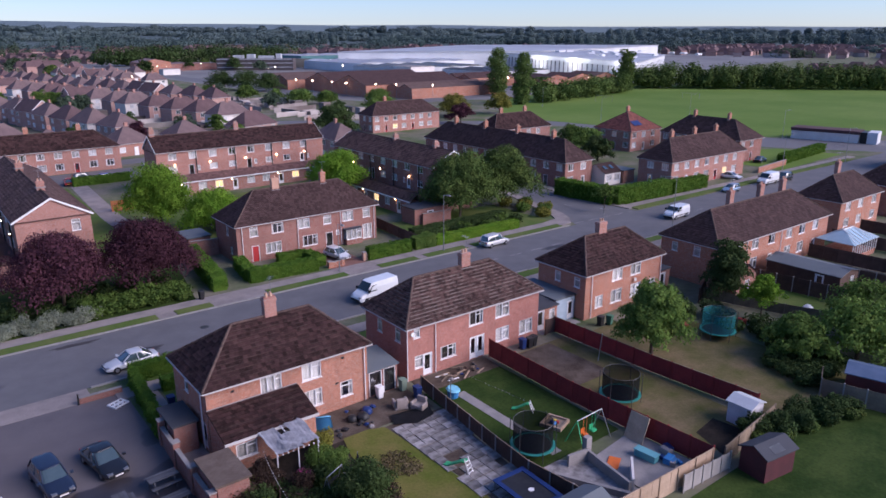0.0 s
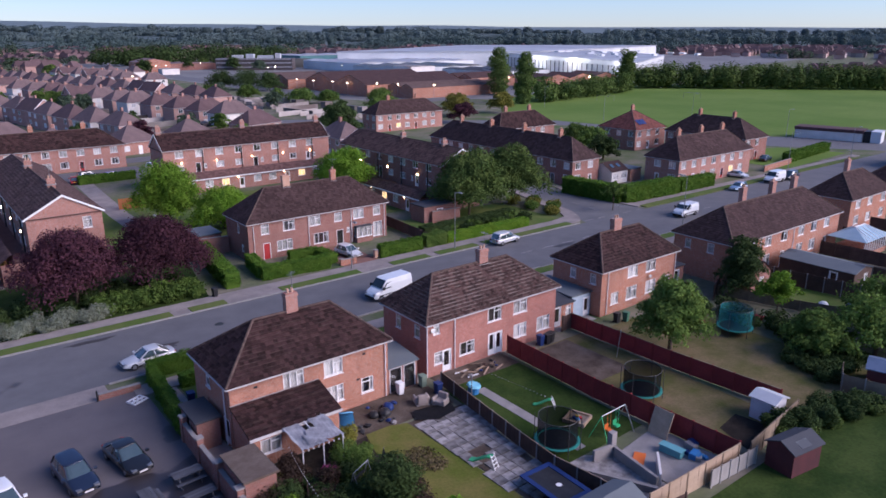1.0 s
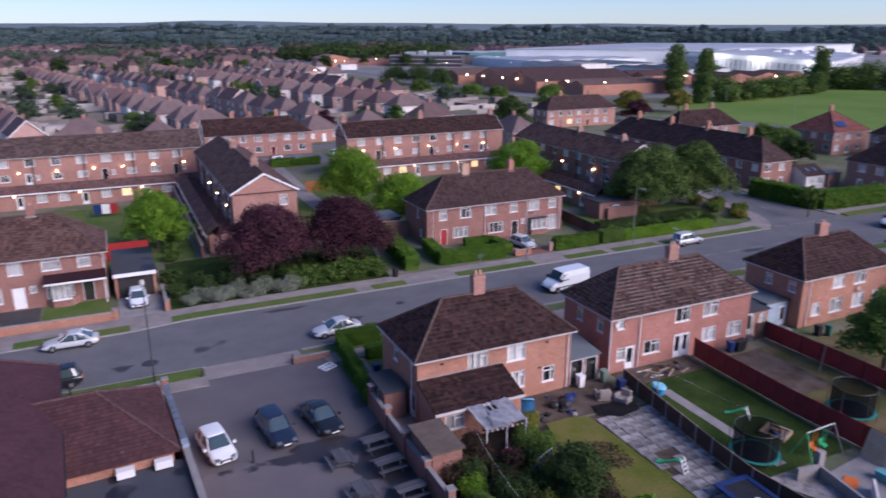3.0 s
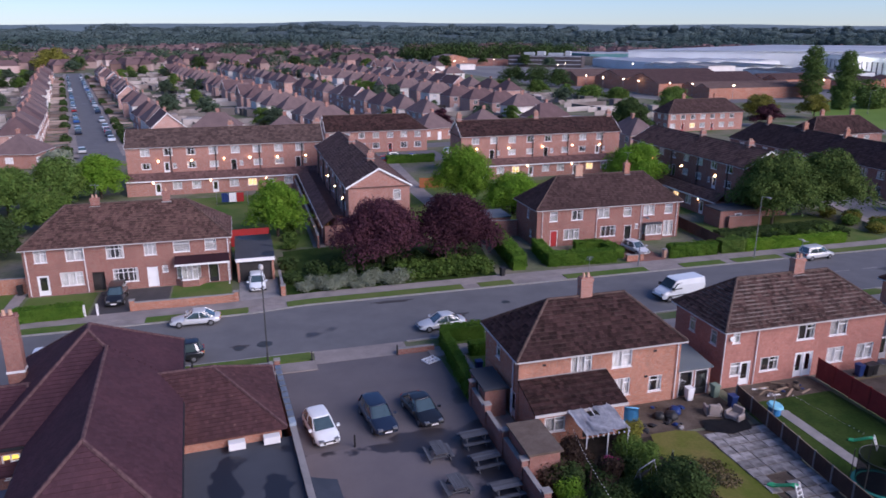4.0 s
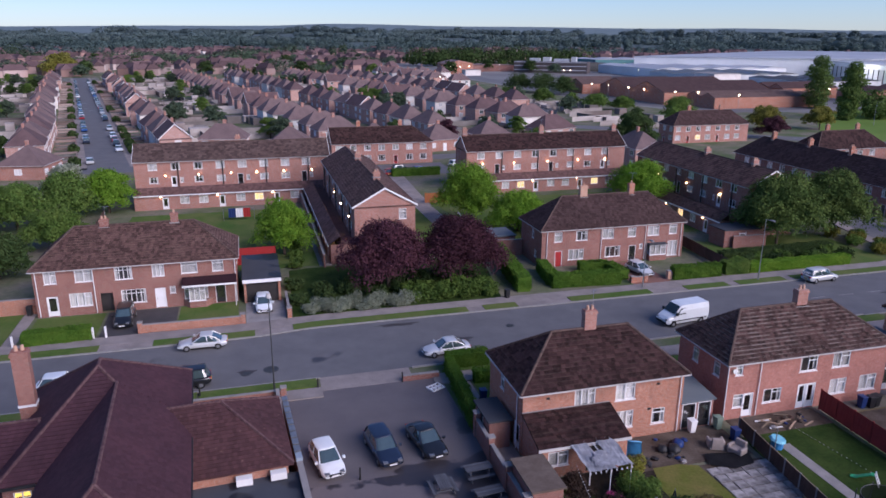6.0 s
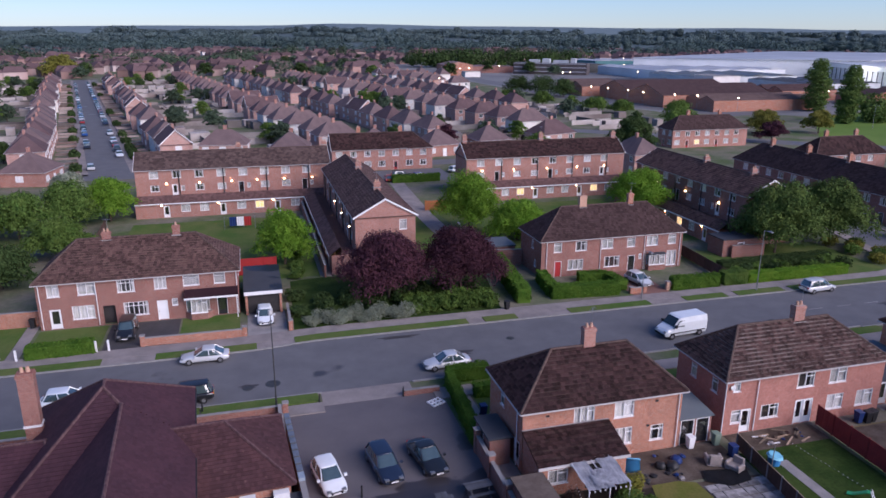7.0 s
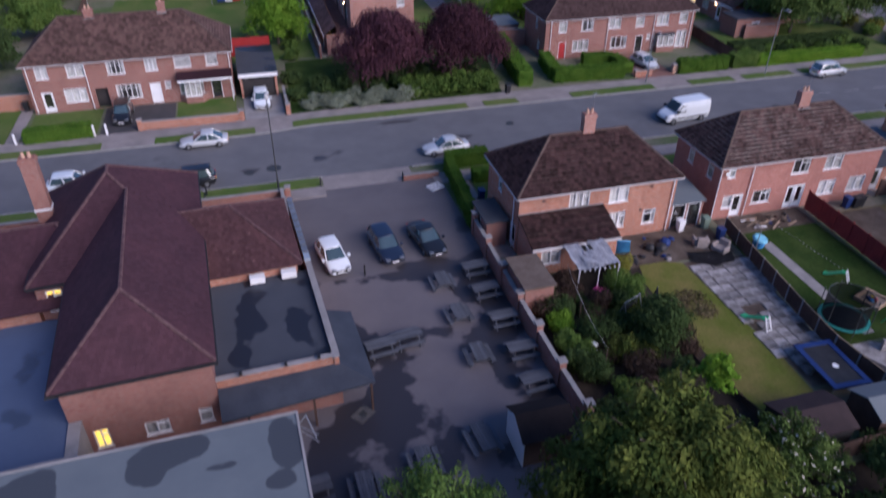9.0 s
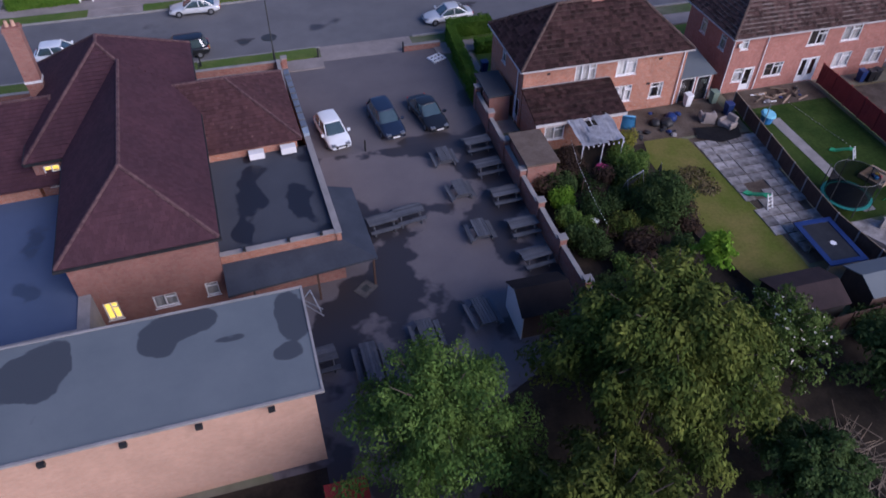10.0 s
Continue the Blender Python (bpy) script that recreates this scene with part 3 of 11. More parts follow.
def hip_planes(x0, x1, y0, y1, z0, z1, hip0, hip1):
    """The slopes of a roof with its ridge along x; a hip of 0 is a gable end."""
    ym, X, Y = (y0 + y1) / 2, Vector((1, 0, 0)), Vector((0, 1, 0))
    half, rise = (y1 - y0) / 2, z1 - z0
    slope = math.hypot(half, rise)
    out = [(Vector((x0, y0, z0)), X, Vector((0, half, rise)) / slope, x1 - x0, slope, hip0, hip1),
           (Vector((x1, y1, z0)), -X, Vector((0, -half, rise)) / slope, x1 - x0, slope, hip1, hip0)]
    if hip0:
        s = math.hypot(hip0, rise)
        out.append((Vector((x0, y1, z0)), -Y, Vector((hip0, 0, rise)) / s, y1 - y0, s, half, half))
    if hip1:
        s = math.hypot(hip1, rise)
        out.append((Vector((x1, y0, z0)), Y, Vector((-hip1, 0, rise)) / s, y1 - y0, s, half, half))
    return out


def roof_deck(bm, x0, x1, y0, y1, z0, z1, hip0, hip1, thick=0.14):
    ym = (y0 + y1) / 2
    c = [bm.verts.new(p) for p in ((x0, y0, z0), (x1, y0, z0), (x1, y1, z0), (x0, y1, z0))]
    d = [bm.verts.new(p) for p in ((x0, y0, z0 - thick), (x1, y0, z0 - thick), (x1, y1, z0 - thick), (x0, y1, z0 - thick))]
    r0, r1 = bm.verts.new((x0 + hip0, ym, z1)), bm.verts.new((x1 - hip1, ym, z1))
    bm.faces.new((c[0], c[1], r1, r0))
    bm.faces.new((c[2], c[3], r0, r1))
    if hip0:
        bm.faces.new((c[3], c[0], r0))
    if hip1:
        bm.faces.new((c[1], c[2], r1))
    bm.faces.new(d[::-1])
    for i in range(4):
        bm.faces.new((d[i], d[(i + 1) % 4], c[(i + 1) % 4], c[i]))


def add_roof(parent, x0, x1, y0, y1, z0, z1, hip0, hip1, material, course=0.33, width=0.33, seed=1, name="roof", turned=False, fascia=True, caps=True, cut=()):
    """A tiled hip or gable roof over a rectangle, its ridge along x, or along y when turned."""
    t = Matrix.Rotation(radians(90), 4, "Z") if turned else Matrix()
    if turned:
        x0, x1, y0, y1 = y0, y1, -x1, -x0
    bm = bmesh.new()
    roof_deck(bm, x0, x1, y0, y1, z0, z1, hip0, hip1)
    roof = part(name, bm, material, parent, "", t)
    if course:
        verts, faces = [], []
        tile_planes((verts, faces), hip_planes(x0, x1, y0, y1, z0, z1, hip0, hip1), course, width, random.Random(seed))
        me = bpy.data.meshes.new("roof_tiles")
        me.from_pydata([tuple(v) for v in verts], [], faces)
        me.materials.append(material)
        part("roof_tiles", me, None, roof, kind="stuff")
    bm = bmesh.new()
    ym = (y0 + y1) / 2
    a, b = Vector((x0 + hip0, ym, z1)), Vector((x1 - hip1, ym, z1))
    lines = [(a, b)]
    if hip0:
        lines += [((x0, y0, z0), a), ((x0, y1, z0), a)]
    if hip1:
        lines += [((x1, y0, z0), b), ((x1, y1, z0), b)]
    for k, (p, q) in enumerate(lines):
        p, q = Vector(p), Vector(q)
        p = p.lerp(q, dict(cut).get(k, 0.0))
        if (q - p).length < 0.3:
            continue
        n = max(1, int((q - p).length / 0.42))
        for i in range(n):
            rod(bm, p.lerp(q, i / n) + Vector((0, 0, 0.02)), p.lerp(q, (i + 0.97) / n) + Vector((0, 0, 0.035)), 0.10, 0.115, 6)
    if caps:
        part("ridge_cap", bm, CAP_RED if material in (TILE_RED, TILE_RED_OLD) else CAP, roof, kind="stuff")
    else:
        bm.free()
    if fascia:
        bm = bmesh.new()
        sides = [(y0, -1), (y1, 1)]
        for y, s in sides:
            box(bm, x0, x1, min(y, y + s * 0.08), max(y, y + s * 0.08), z0 - 0.125, z0 - 0.045)
        if hip0:
            box(bm, x0 - 0.08, x0, y0, y1, z0 - 0.125, z0 - 0.045)
        if hip1:
            box(bm, x1, x1 + 0.08, y0, y1, z0 - 0.125, z0 - 0.045)
        part("gutter", bm, GUTTER, roof, "aged white plastic gutter")
        if not (hip0 and hip1):
            for x, s, h in ((x0, -1, hip0), (x1, 1, hip1)):
                if h:
                    continue
                xa, xb = min(x, x + s * 0.05), max(x, x + s * 0.05)
                p = [(y0, z0 - 0.2), (ym, z1 - 0.2), (y1, z0 - 0.2), (y1, z0 + 0.05), (ym, z1 + 0.05), (y0, z0 + 0.05)]
                bm = bmesh.new()
                lo = [bm.verts.new((xa, *q)) for q in p]
                hi = [bm.verts.new((xb, *q)) for q in p]
                for q in ((0, 1, 4, 5), (1, 2, 3, 4)):
                    bm.faces.new([lo[i] for i in q])
                    bm.faces.new([hi[i] for i in q][::-1])
                for i in range(6):
                    bm.faces.new((lo[i], hi[i], hi[(i + 1) % 6], lo[(i + 1) % 6]))
                part("bargeboard", bm, WHITE, roof, "white bargeboard")
    return roof


def add_chimney(parent, x, y, z0, z1, material=None, wx=0.9, wy=0.55, pots=2, collar=True):
    bm = bmesh.new()
    box(bm, x - wx / 2, x + wx / 2, y - wy / 2, y + wy / 2, z0, z1 - 0.3)
    box(bm, x - wx / 2 - 0.05, x + wx / 2 + 0.05, y - wy / 2 - 0.05, y + wy / 2 + 0.05, z1 - 0.3, z1 - 0.12)
    box(bm, x - wx / 2, x + wx / 2, y - wy / 2, y + wy / 2, z1 - 0.12, z1)
    c = part("chimney", bm, material or BRICK_DARK, parent)
    if not collar:
        return c
    bm = bmesh.new()
    box(bm, x - wx / 2 - 0.12, x + wx / 2 + 0.12, y - wy / 2 - 0.12, y + wy / 2 + 0.12, z0 + 0.9, z0 + 1.02)
    part("flashing", bm, CONCRETE, c)
    for i in range(pots):
        bm = bmesh.new()
        px = x + (i - (pots - 1) / 2) * 0.36
        rod(bm, (px, y, z1), (px, y, z1 + 0.34), 0.13, 0.10, 10)
        part("chimney_pot", bm, BRICK_PALE, c)
    return c




def side_matrix(side, L, D):
    """x along the wall, y outward."""
    if side == "S":
        return pose(0, -D / 2, 0, 0, 0, 180)
    if side == "N":
        return pose(0, D / 2, 0, 0, 0, 0)
    if side == "E":
        return pose(L / 2, 0, 0, 0, 0, -90)
    return pose(-L / 2, 0, 0, 0, 0, 90)


def add_walls(ob, L, D, H, openings, material, gables="", peak=0.0):
    """Walls of a rectangular house with its windows and doors. openings: side, kind, x (to the east or north), z, w, h, more."""
    bm = bmesh.new()
    for side in "SNEW":
        m = side_matrix(side, L, D)
        flip = -1 if side in "SE" else 1
        holes = [(flip * o[2], o[3], o[4], o[5]) for o in openings if o[0] == side]
        wall_with_holes(bm, L if side in "SN" else D, H, holes, m)
        if side in gables:
            w = (L if side in "SN" else D) / 2
            poly(bm, [m @ Vector(p) for p in ((w, 0, H), (-w, 0, H), (0, 0, peak))])
    wall = part("wall", bm, material, ob)
    for o in openings:
        side, kind, x, z, w, h = o[:6]
        more = o[6] if len(o) > 6 else {}
        flip = -1 if side in "SE" else 1
        m = side_matrix(side, L, D) @ Matrix.Translation((flip * x, 0, z))
        if kind == "window":
            add_window(ob, m, w, h, **more)
        elif kind == "door":
            add_door(ob, m, w, h, **more)
    return wall


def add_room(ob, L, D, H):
    """A solid box behind the panes; its dark colour stands for unlit rooms."""
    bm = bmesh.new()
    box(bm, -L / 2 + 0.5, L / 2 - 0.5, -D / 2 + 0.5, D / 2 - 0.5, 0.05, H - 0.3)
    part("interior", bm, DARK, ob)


def add_pipe(ob, x, y, z0, z1):
    bm = bmesh.new()
    rod(bm, (x, y, z0), (x, y, z1), 0.045, n=6)
    part("downpipe", bm, WHITE, ob)


# ---- ground, road, pavements ----
def line_slab(name, pts, width, z0, z1, material, label, category="pavement"):
    """A strip of that width along a line of plan points."""
    bm = bmesh.new()
    left, right = [], []
    for i, p in enumerate(pts):
        p = Vector(p)
        a = Vector(pts[max(0, i - 1)])
        b = Vector(pts[min(len(pts) - 1, i + 1)])
        d = (b - a).normalized()
        n = Vector((-d.y, d.x))
        left.append(p + n * width / 2)
        right.append(p - n * width / 2)
    lo = [[bm.verts.new((*q, z0)) for q in s] for s in (left, right)]
    hi = [[bm.verts.new((*q, z1)) for q in s] for s in (left, right)]
    for i in range(len(pts) - 1):
        bm.faces.new((hi[1][i], hi[1][i + 1], hi[0][i + 1], hi[0][i]))
        bm.faces.new((lo[0][i], hi[0][i], hi[0][i + 1], lo[0][i + 1]))
        bm.faces.new((hi[1][i], lo[1][i], lo[1][i + 1], hi[1][i + 1]))
    for k in (0, len(pts) - 1):
        bm.faces.new((lo[0][k], lo[1][k], hi[1][k], hi[0][k]))
    return solid(name, bm, material, label, category, kind="structure")


slab("ground", [(4500 * math.cos(a), 4500 * math.sin(a)) for a in [i * math.pi / 16 for i in range(32)]], -0.5, 0.0, EARTH, "open ground of gardens and rough grass", "ground")
slab("road", [(-120, 61.2), (60, 61.2), (120, 60.4), (190, 62), (230, 66), (230, 77), (190, 72.5), (120, 72.1), (60, 72.4), (-120, 72.4)], -0.3, 0.006, ROAD, "grey asphalt residential street with worn patches", "road")
slab("road", [(81.5, 72.3), (96, 72.2), (95.0, 84), (97.5, 100), (97.5, 150), (90, 200), (83, 198), (90, 148), (90.5, 100), (86, 84)], -0.3, 0.0045, ROAD, "grey asphalt side street between hedges", "road")
far_a, far_b = Vector((-33, 176)), Vector((-108, 548))
line_slab("front_gardens", [far_a, far_b], 22, -0.3, 0.002, surface("mixed_frontages", (0.24, 0.21, 0.20), (0.07, 0.09, 0.04), 0.9, 0.3, 3, 0.3), "paved and planted front gardens of the far street", "gardens")
line_slab("pavement", [far_a, far_b], 12.0, -0.3, 0.004, PAVING, "pavements of the long far street", "pavement")
line_slab("road", [far_a, far_b], 8.8, -0.3, 0.006, ROAD, "long grey asphalt street lined with parked cars", "road")
slab("road", [(-130, 168), (60, 171), (60, 178), (-130, 176)], -0.3, 0.004, ROAD, "grey asphalt cross street behind the flats", "road")
slab("road", [(178, 95), (194, 72), (230, 66), (236, 74), (215, 80), (192, 106), (182, 135), (176, 168), (120, 215), (60, 262), (20, 290), (14, 284), (56, 254), (114, 208), (168, 163), (174, 130)], -0.3, 0.005, ROAD, "grey asphalt road along the playing field", "road")
line_slab("road", [(150, 640), (158, 520), (160, 430), (158, 350), (164, 300), (186, 255), (230, 262), (262, 290)], 13, -0.3, 0.003, ROAD, "wide grey asphalt approach to the works", "road")

# far side: kerb, verge with gaps at the drives, pavement
slab("pavement", [(-120, 73.2), (-6, 73.2), (4, 74.05), (80, 74.1), (80, 76), (4, 76), (-6, 75.3), (-120, 75.3)], -0.3, 0.105, PAVING, "worn pale tarmac pavement with patches", "pavement")
VERGES = [(-110, -62), (-58, -40), (-33, -18.1), (-13.2, -3.6), (0.2, 19.0), (20.9, 24.8), (31.2, 41.6), (46.3, 52.1), (53.5, 60.3), (61.5, 79.0)]


def kerb_y(x):
    """The far kerb bends a little towards the road beside the pub."""
    f = max(0.0, min(1.0, (x + 5.0) / 8.0))
    return 71.75 + 0.87 * f * f * (3 - 2 * f)


def kerb_strip(a, b, z, material, name, label, category):
    n = max(1, int((b - a) / 2.0))
    xs = [a + (b - a) * k / n for k in range(n + 1)]
    slab(name, [(x, kerb_y(x)) for x in xs] + [(x, kerb_y(x) + 1.48) for x in xs[::-1]], -0.3, z, material, label, category)


for a, b in VERGES:
    kerb_strip(a, b, 0.14, GRASS, "verge", "narrow strip of mown grass by the kerb", "verge")
for (_, a), (b, _) in zip(VERGES[:-1], VERGES[1:]):
    kerb_strip(a, b, 0.09, PAVING, "crossover", "pale paved crossing over the verge", "pavement")
bm = bmesh.new()
x = -120.0
while x < 79.5:
    box(bm, x, x + 0.9, kerb_y(x + 0.45) - 0.2, kerb_y(x + 0.45), -0.2, 0.12)
    x += 0.915
solid("kerb", bm, KERB, "row of grey concrete kerb stones", "kerb", kind="structure")
slab("pavement", [(96.5, 74.2), (180, 74), (180, 75.8), (97.5, 76)], -0.3, 0.11, PAVING, "pale tarmac pavement beside the hedge", "pavement")
slab("verge", [(97, 72.6), (176, 72.8), (176, 74.2), (97, 74.2)], -0.3, 0.13, GRASS, "grass verge beside the street", "verge")
# the rounded corner of the side street
slab("pavement", [(75, 74.0), (79, 73.0), (81.5, 73.4), (83.5, 75.6), (85.3, 79), (86.2, 84), (90.4, 99), (90.4, 120), (88.9, 120), (88.9, 99.5), (84.4, 84.5), (83.2, 79.6), (81.3, 76.6), (78, 76)], -0.3, 0.115, PAVING, "pavement round the street corner", "pavement")
slab("pavement", [(96.0, 73.8), (99, 74.1), (97.5, 76.5), (96.6, 83.5), (99.2, 99), (99.2, 130), (97.7, 130), (97.7, 100), (95.1, 84.5)], -0.3, 0.12, PAVING, "pavement along the side street", "pavement")

# near side
bm = bmesh.new()
x = -120.0
while x < 190:
    if not -120 < x < -30 and not 1.4 < x < 9.2:
        box(bm, x, x + 0.9, 60.98 if x < 60 else 60.75, 61.18 if x < 60 else 60.95, -0.2, 0.12)
    x += 0.915
solid("kerb", bm, KERB, "row of grey concrete kerb stones", "kerb", kind="structure")
slab("verge", rect(-30, -8.6, 59.3, 60.98), -0.3, 0.13, GRASS, "mown grass strip beside the street", "verge")
slab("verge", rect(-8.4, 1.3, 59.5, 60.98), -0.3, 0.14, GRASS, "mown grass strip with a street lamp", "verge")
slab("pavement", rect(-40, 1.6, 57.6, 59.3), -0.3, 0.11, PAVING, "pale tarmac pavement", "pavement")
slab("pavement", rect(1.6, 9.6, 58.7, 61.18), -0.3, 0.03, PAVING, "worn pale entrance to the car park", "pavement")
slab("pavement", rect(11.2, 180, 57.3, 59.2), -0.3, 0.105, PAVING, "pale tarmac pavement", "pavement")
for a, b in [(14.0, 26.5), (29.5, 33.0), (38, 62), (70, 180)]:
    slab("verge", rect(a, b, 59.2, 60.75), -0.3, 0.13, GRASS, "mown grass strip beside the street", "verge")
slab("car_park", rect(-1.9, 11.9, 45.3, 58.7), -0.3, 0.013, CAR_PARK, "tarmac pub car park with a few damp patches", "car park")
slab("yard", [(-3.5, 11), (11.8, 11), (11.85, 45.3), (-1.4, 45.3), (-8, 33), (-8, 29)], -0.3, 0.012, YARD, "tarmac pub yard and car park with damp patches", "yard")

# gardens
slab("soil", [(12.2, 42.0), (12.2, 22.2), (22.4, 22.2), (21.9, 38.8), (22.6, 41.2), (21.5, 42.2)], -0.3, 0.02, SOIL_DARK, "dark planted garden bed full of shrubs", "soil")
slab("lawn", [(21.9, 39.0), (22.1, 26.2), (26.3, 25.6), (26.5, 30), (25.9, 40.9), (24.6, 41.4), (22.6, 41.4)], -0.3, 0.03, GRASS_YELLOW, "dry yellowing back lawn", "lawn")
slab("lawn", [(31.2, 43.2), (30.4, 33.4), (30.2, 30.0), (39.5, 30.0), (39.5, 43.2)], -0.3, 0.03, GRASS_DARK, "green back lawn with toys", "lawn")
slab("lawn", rect(40.4, 48.8, 24, 44.2), -0.3, 0.03, GRASS_DRY, "patchy dry back lawn", "lawn")
slab("lawn", rect(50.0, 62.0, 22.5, 43.5), -0.3, 0.031, GRASS_DRY, "patchy dry back lawn", "lawn")
slab("lawn", rect(73, 86, 30, 41.5), -0.3, 0.03, GRASS, "long green back lawn", "lawn")
slab("lawn", rect(31.0, 140, -40, 21.9), -0.3, 0.03, GRASS_DARK, "wide mown lawn beyond the fences", "lawn")
slab("soil", rect(41.5, 46.5, 36.5, 44), -0.3, 0.036, SOIL, "bare earth by the house", "soil")
slab("patio", rect(21.5, 30.6, 41.2, 45.5), -0.3, 0.028, SOIL, "untidy earth and rubble yard behind the house", "yard")
slab("patio", rect(31.6, 39.6, 43.2, 45.7), -0.3, 0.034, SOIL, "bare earth yard behind the house", "yard")
slab("drive", rect(12.4, 14.2, 45, 57.4), -0.3, 0.02, PAVING, "paved side passage", "drive")
slab("drive", rect(27.8, 31.0, 45.7, 57.4), -0.3, 0.02, CONCRETE, "concrete drive between the houses", "drive")
slab("drive", rect(47.3, 52.8, 45.7, 57.4), -0.3, 0.02, CONCRETE, "concrete drive between the houses", "drive")
slab("lawn", rect(14.4, 27.4, 53.2, 57.2), -0.3, 0.03, GRASS, "small front lawn", "lawn")
slab("lawn", rect(31.2, 47, 53.2, 57.2), -0.3, 0.03, GRASS, "small front lawn", "lawn")
slab("lawn", rect(53, 66, 53.2, 57.2), -0.3, 0.03, GRASS, "small front lawn", "lawn")
# far side plots
# Darker grass colour here puts the plum trees' shade into the lawn.
slab("lawn", [(0.4, 76.1), (24, 76.1), (26.8, 92.5), (3.5, 92.5), (1, 92)], -0.3, 0.03, GRASS_DARK, "dark grass colour for shade under the plum trees", "lawn")
slab("lawn", rect(-22, 9, 93.5, 127.0), -0.3, 0.02, GRASS, "green lawn in front of the flats", "lawn")
slab("path", rect(5.0, 6.6, 93, 127), -0.3, 0.026, PAVING, "narrow paved garden path", "path")
slab("lawn", [(19.2, 94), (24.6, 94), (25.2, 150), (19.2, 150)], -0.3, 0.02, GRASS, "strip of lawn beside the flats", "lawn")
line_slab("path", [(26.6, 92), (26.2, 122), (27.5, 152)], 3.0, -0.3, 0.03, PAVING, "grey tarmac path between the lawns", "path")
slab("lawn", rect(29, 66, 96, 126), -0.3, 0.02, GRASS, "green lawn in front of the flats", "lawn")
slab("lawn", rect(56, 80, 76.2, 90.5), -0.3, 0.03, GRASS, "grass below the trees at the corner", "lawn")
slab("drive", rect(41.2, 46.2, 76.0, 84.8), -0.3, 0.02, surface("red_block_paving", (0.24, 0.12, 0.09), (0.19, 0.10, 0.08), 0.9, 0.8, 8, 0.2), "red block-paved front drive", "drive")
slab("drive", rect(-4.4, -0.3, 75.4, 82), -0.3, 0.02, CONCRETE, "pale concrete garage drive", "drive")
slab("drive", rect(-18.6, -11.5, 75.3, 82.4), -0.3, 0.018, surface("dark_drive", (0.05, 0.048, 0.05), (0.065, 0.06, 0.062), 0.8, 0.8, 8, 0.2), "dark tarmac front drive", "drive")
slab("lawn", rect(-11.3, -5.2, 76, 82.3), -0.3, 0.025, GRASS, "small front lawn behind a brick wall", "lawn")
slab("lawn", rect(-25.6, -18.9, 75.4, 82.3), -0.3, 0.025, GRASS, "front garden behind a hedge", "lawn")
slab("lawn", rect(-40, -27.3, 75.4, 84), -0.3, 0.025, GRASS, "front lawn beside the terrace", "lawn")
slab("path", rect(-27.2, -26.0, 75.2, 84), -0.3, 0.03, PAVING, "paved garden path", "path")
slab("car_park", rect(19, 41, 152, 166), -0.3, 0.01, ROAD, "small asphalt parking court", "car park")
# the playing field
slab("field", [(180, 150), (196, 104), (240, 76), (420, 110), (520, 60), (520, 140), (330, 262), (215, 240), (172, 190)], -0.3, 0.02, FIELD, "wide flat green playing field", "field")
slab("lawn", [(150, 76), (182, 78), (178, 92), (160, 100), (150, 100)], -0.3, 0.02, FIELD, "grass corner by the road", "lawn")
slab("ground", [(150, 420), (152, 330), (165, 270), (215, 242), (300, 262), (352, 255), (500, 330), (900, 420), (900, 900), (130, 900)], -0.3, 0.001, surface("works_ground", (0.21, 0.205, 0.20), (0.14, 0.14, 0.14), 0.9, 0.02, 0.3, 0.2), "grey hard ground of the works", "ground")


# ---- houses of the street ----
N2 = {"lights": 2}
N3 = {"lights": 3}
N1 = {"lights": 1}
DK = {"lights": 2, "curtain": "side"}


def house(u0, u1, v0, v1, eave, ridge, hips, openings, brick, tile, label, chimneys=(), name="house", category="house", course=0.33, width=0.33, turned=False, over=0.3, gables="", group="", pipes=(), seed=1, face_ground=0.0):
    """A house whose roof edge fills the rectangle; openings are given in plan metres."""
    uc, vc = (u0 + u1) / 2, (v0 + v1) / 2
    L, D = u1 - u0 - 2 * over, v1 - v0 - 2 * over
    ob = thing(name, pose(uc, vc, face_ground), label, category, group)
    if gables:
        if turned:
            D = v1 - v0 - 0.3
        else:
            L = u1 - u0 - 0.3
    ops = []
    for o in openings:
        o = list(o)
        o[2] -= uc if o[0] in "SN" else vc
        ops.append(tuple(o))
    half = (u1 - u0 if turned else v1 - v0) / 2
    k = (half - over) / half
    peak = eave + (ridge - eave) * k - 0.05
    add_walls(ob, L, D, eave - 0.02, ops, brick, gables, peak)
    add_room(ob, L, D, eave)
    add_roof(ob, u0 - uc, u1 - uc, v0 - vc, v1 - vc, eave, ridge, hips[0], hips[1], tile, course, width, seed, turned=turned)
    for c in chimneys:
        add_chimney(ob, c[0] - uc, c[1] - vc, c[2], c[3], *c[4:])
    for u, v in pipes:
        add_pipe(ob, u - uc, v - vc, 0.1, eave - 0.1)
    return ob


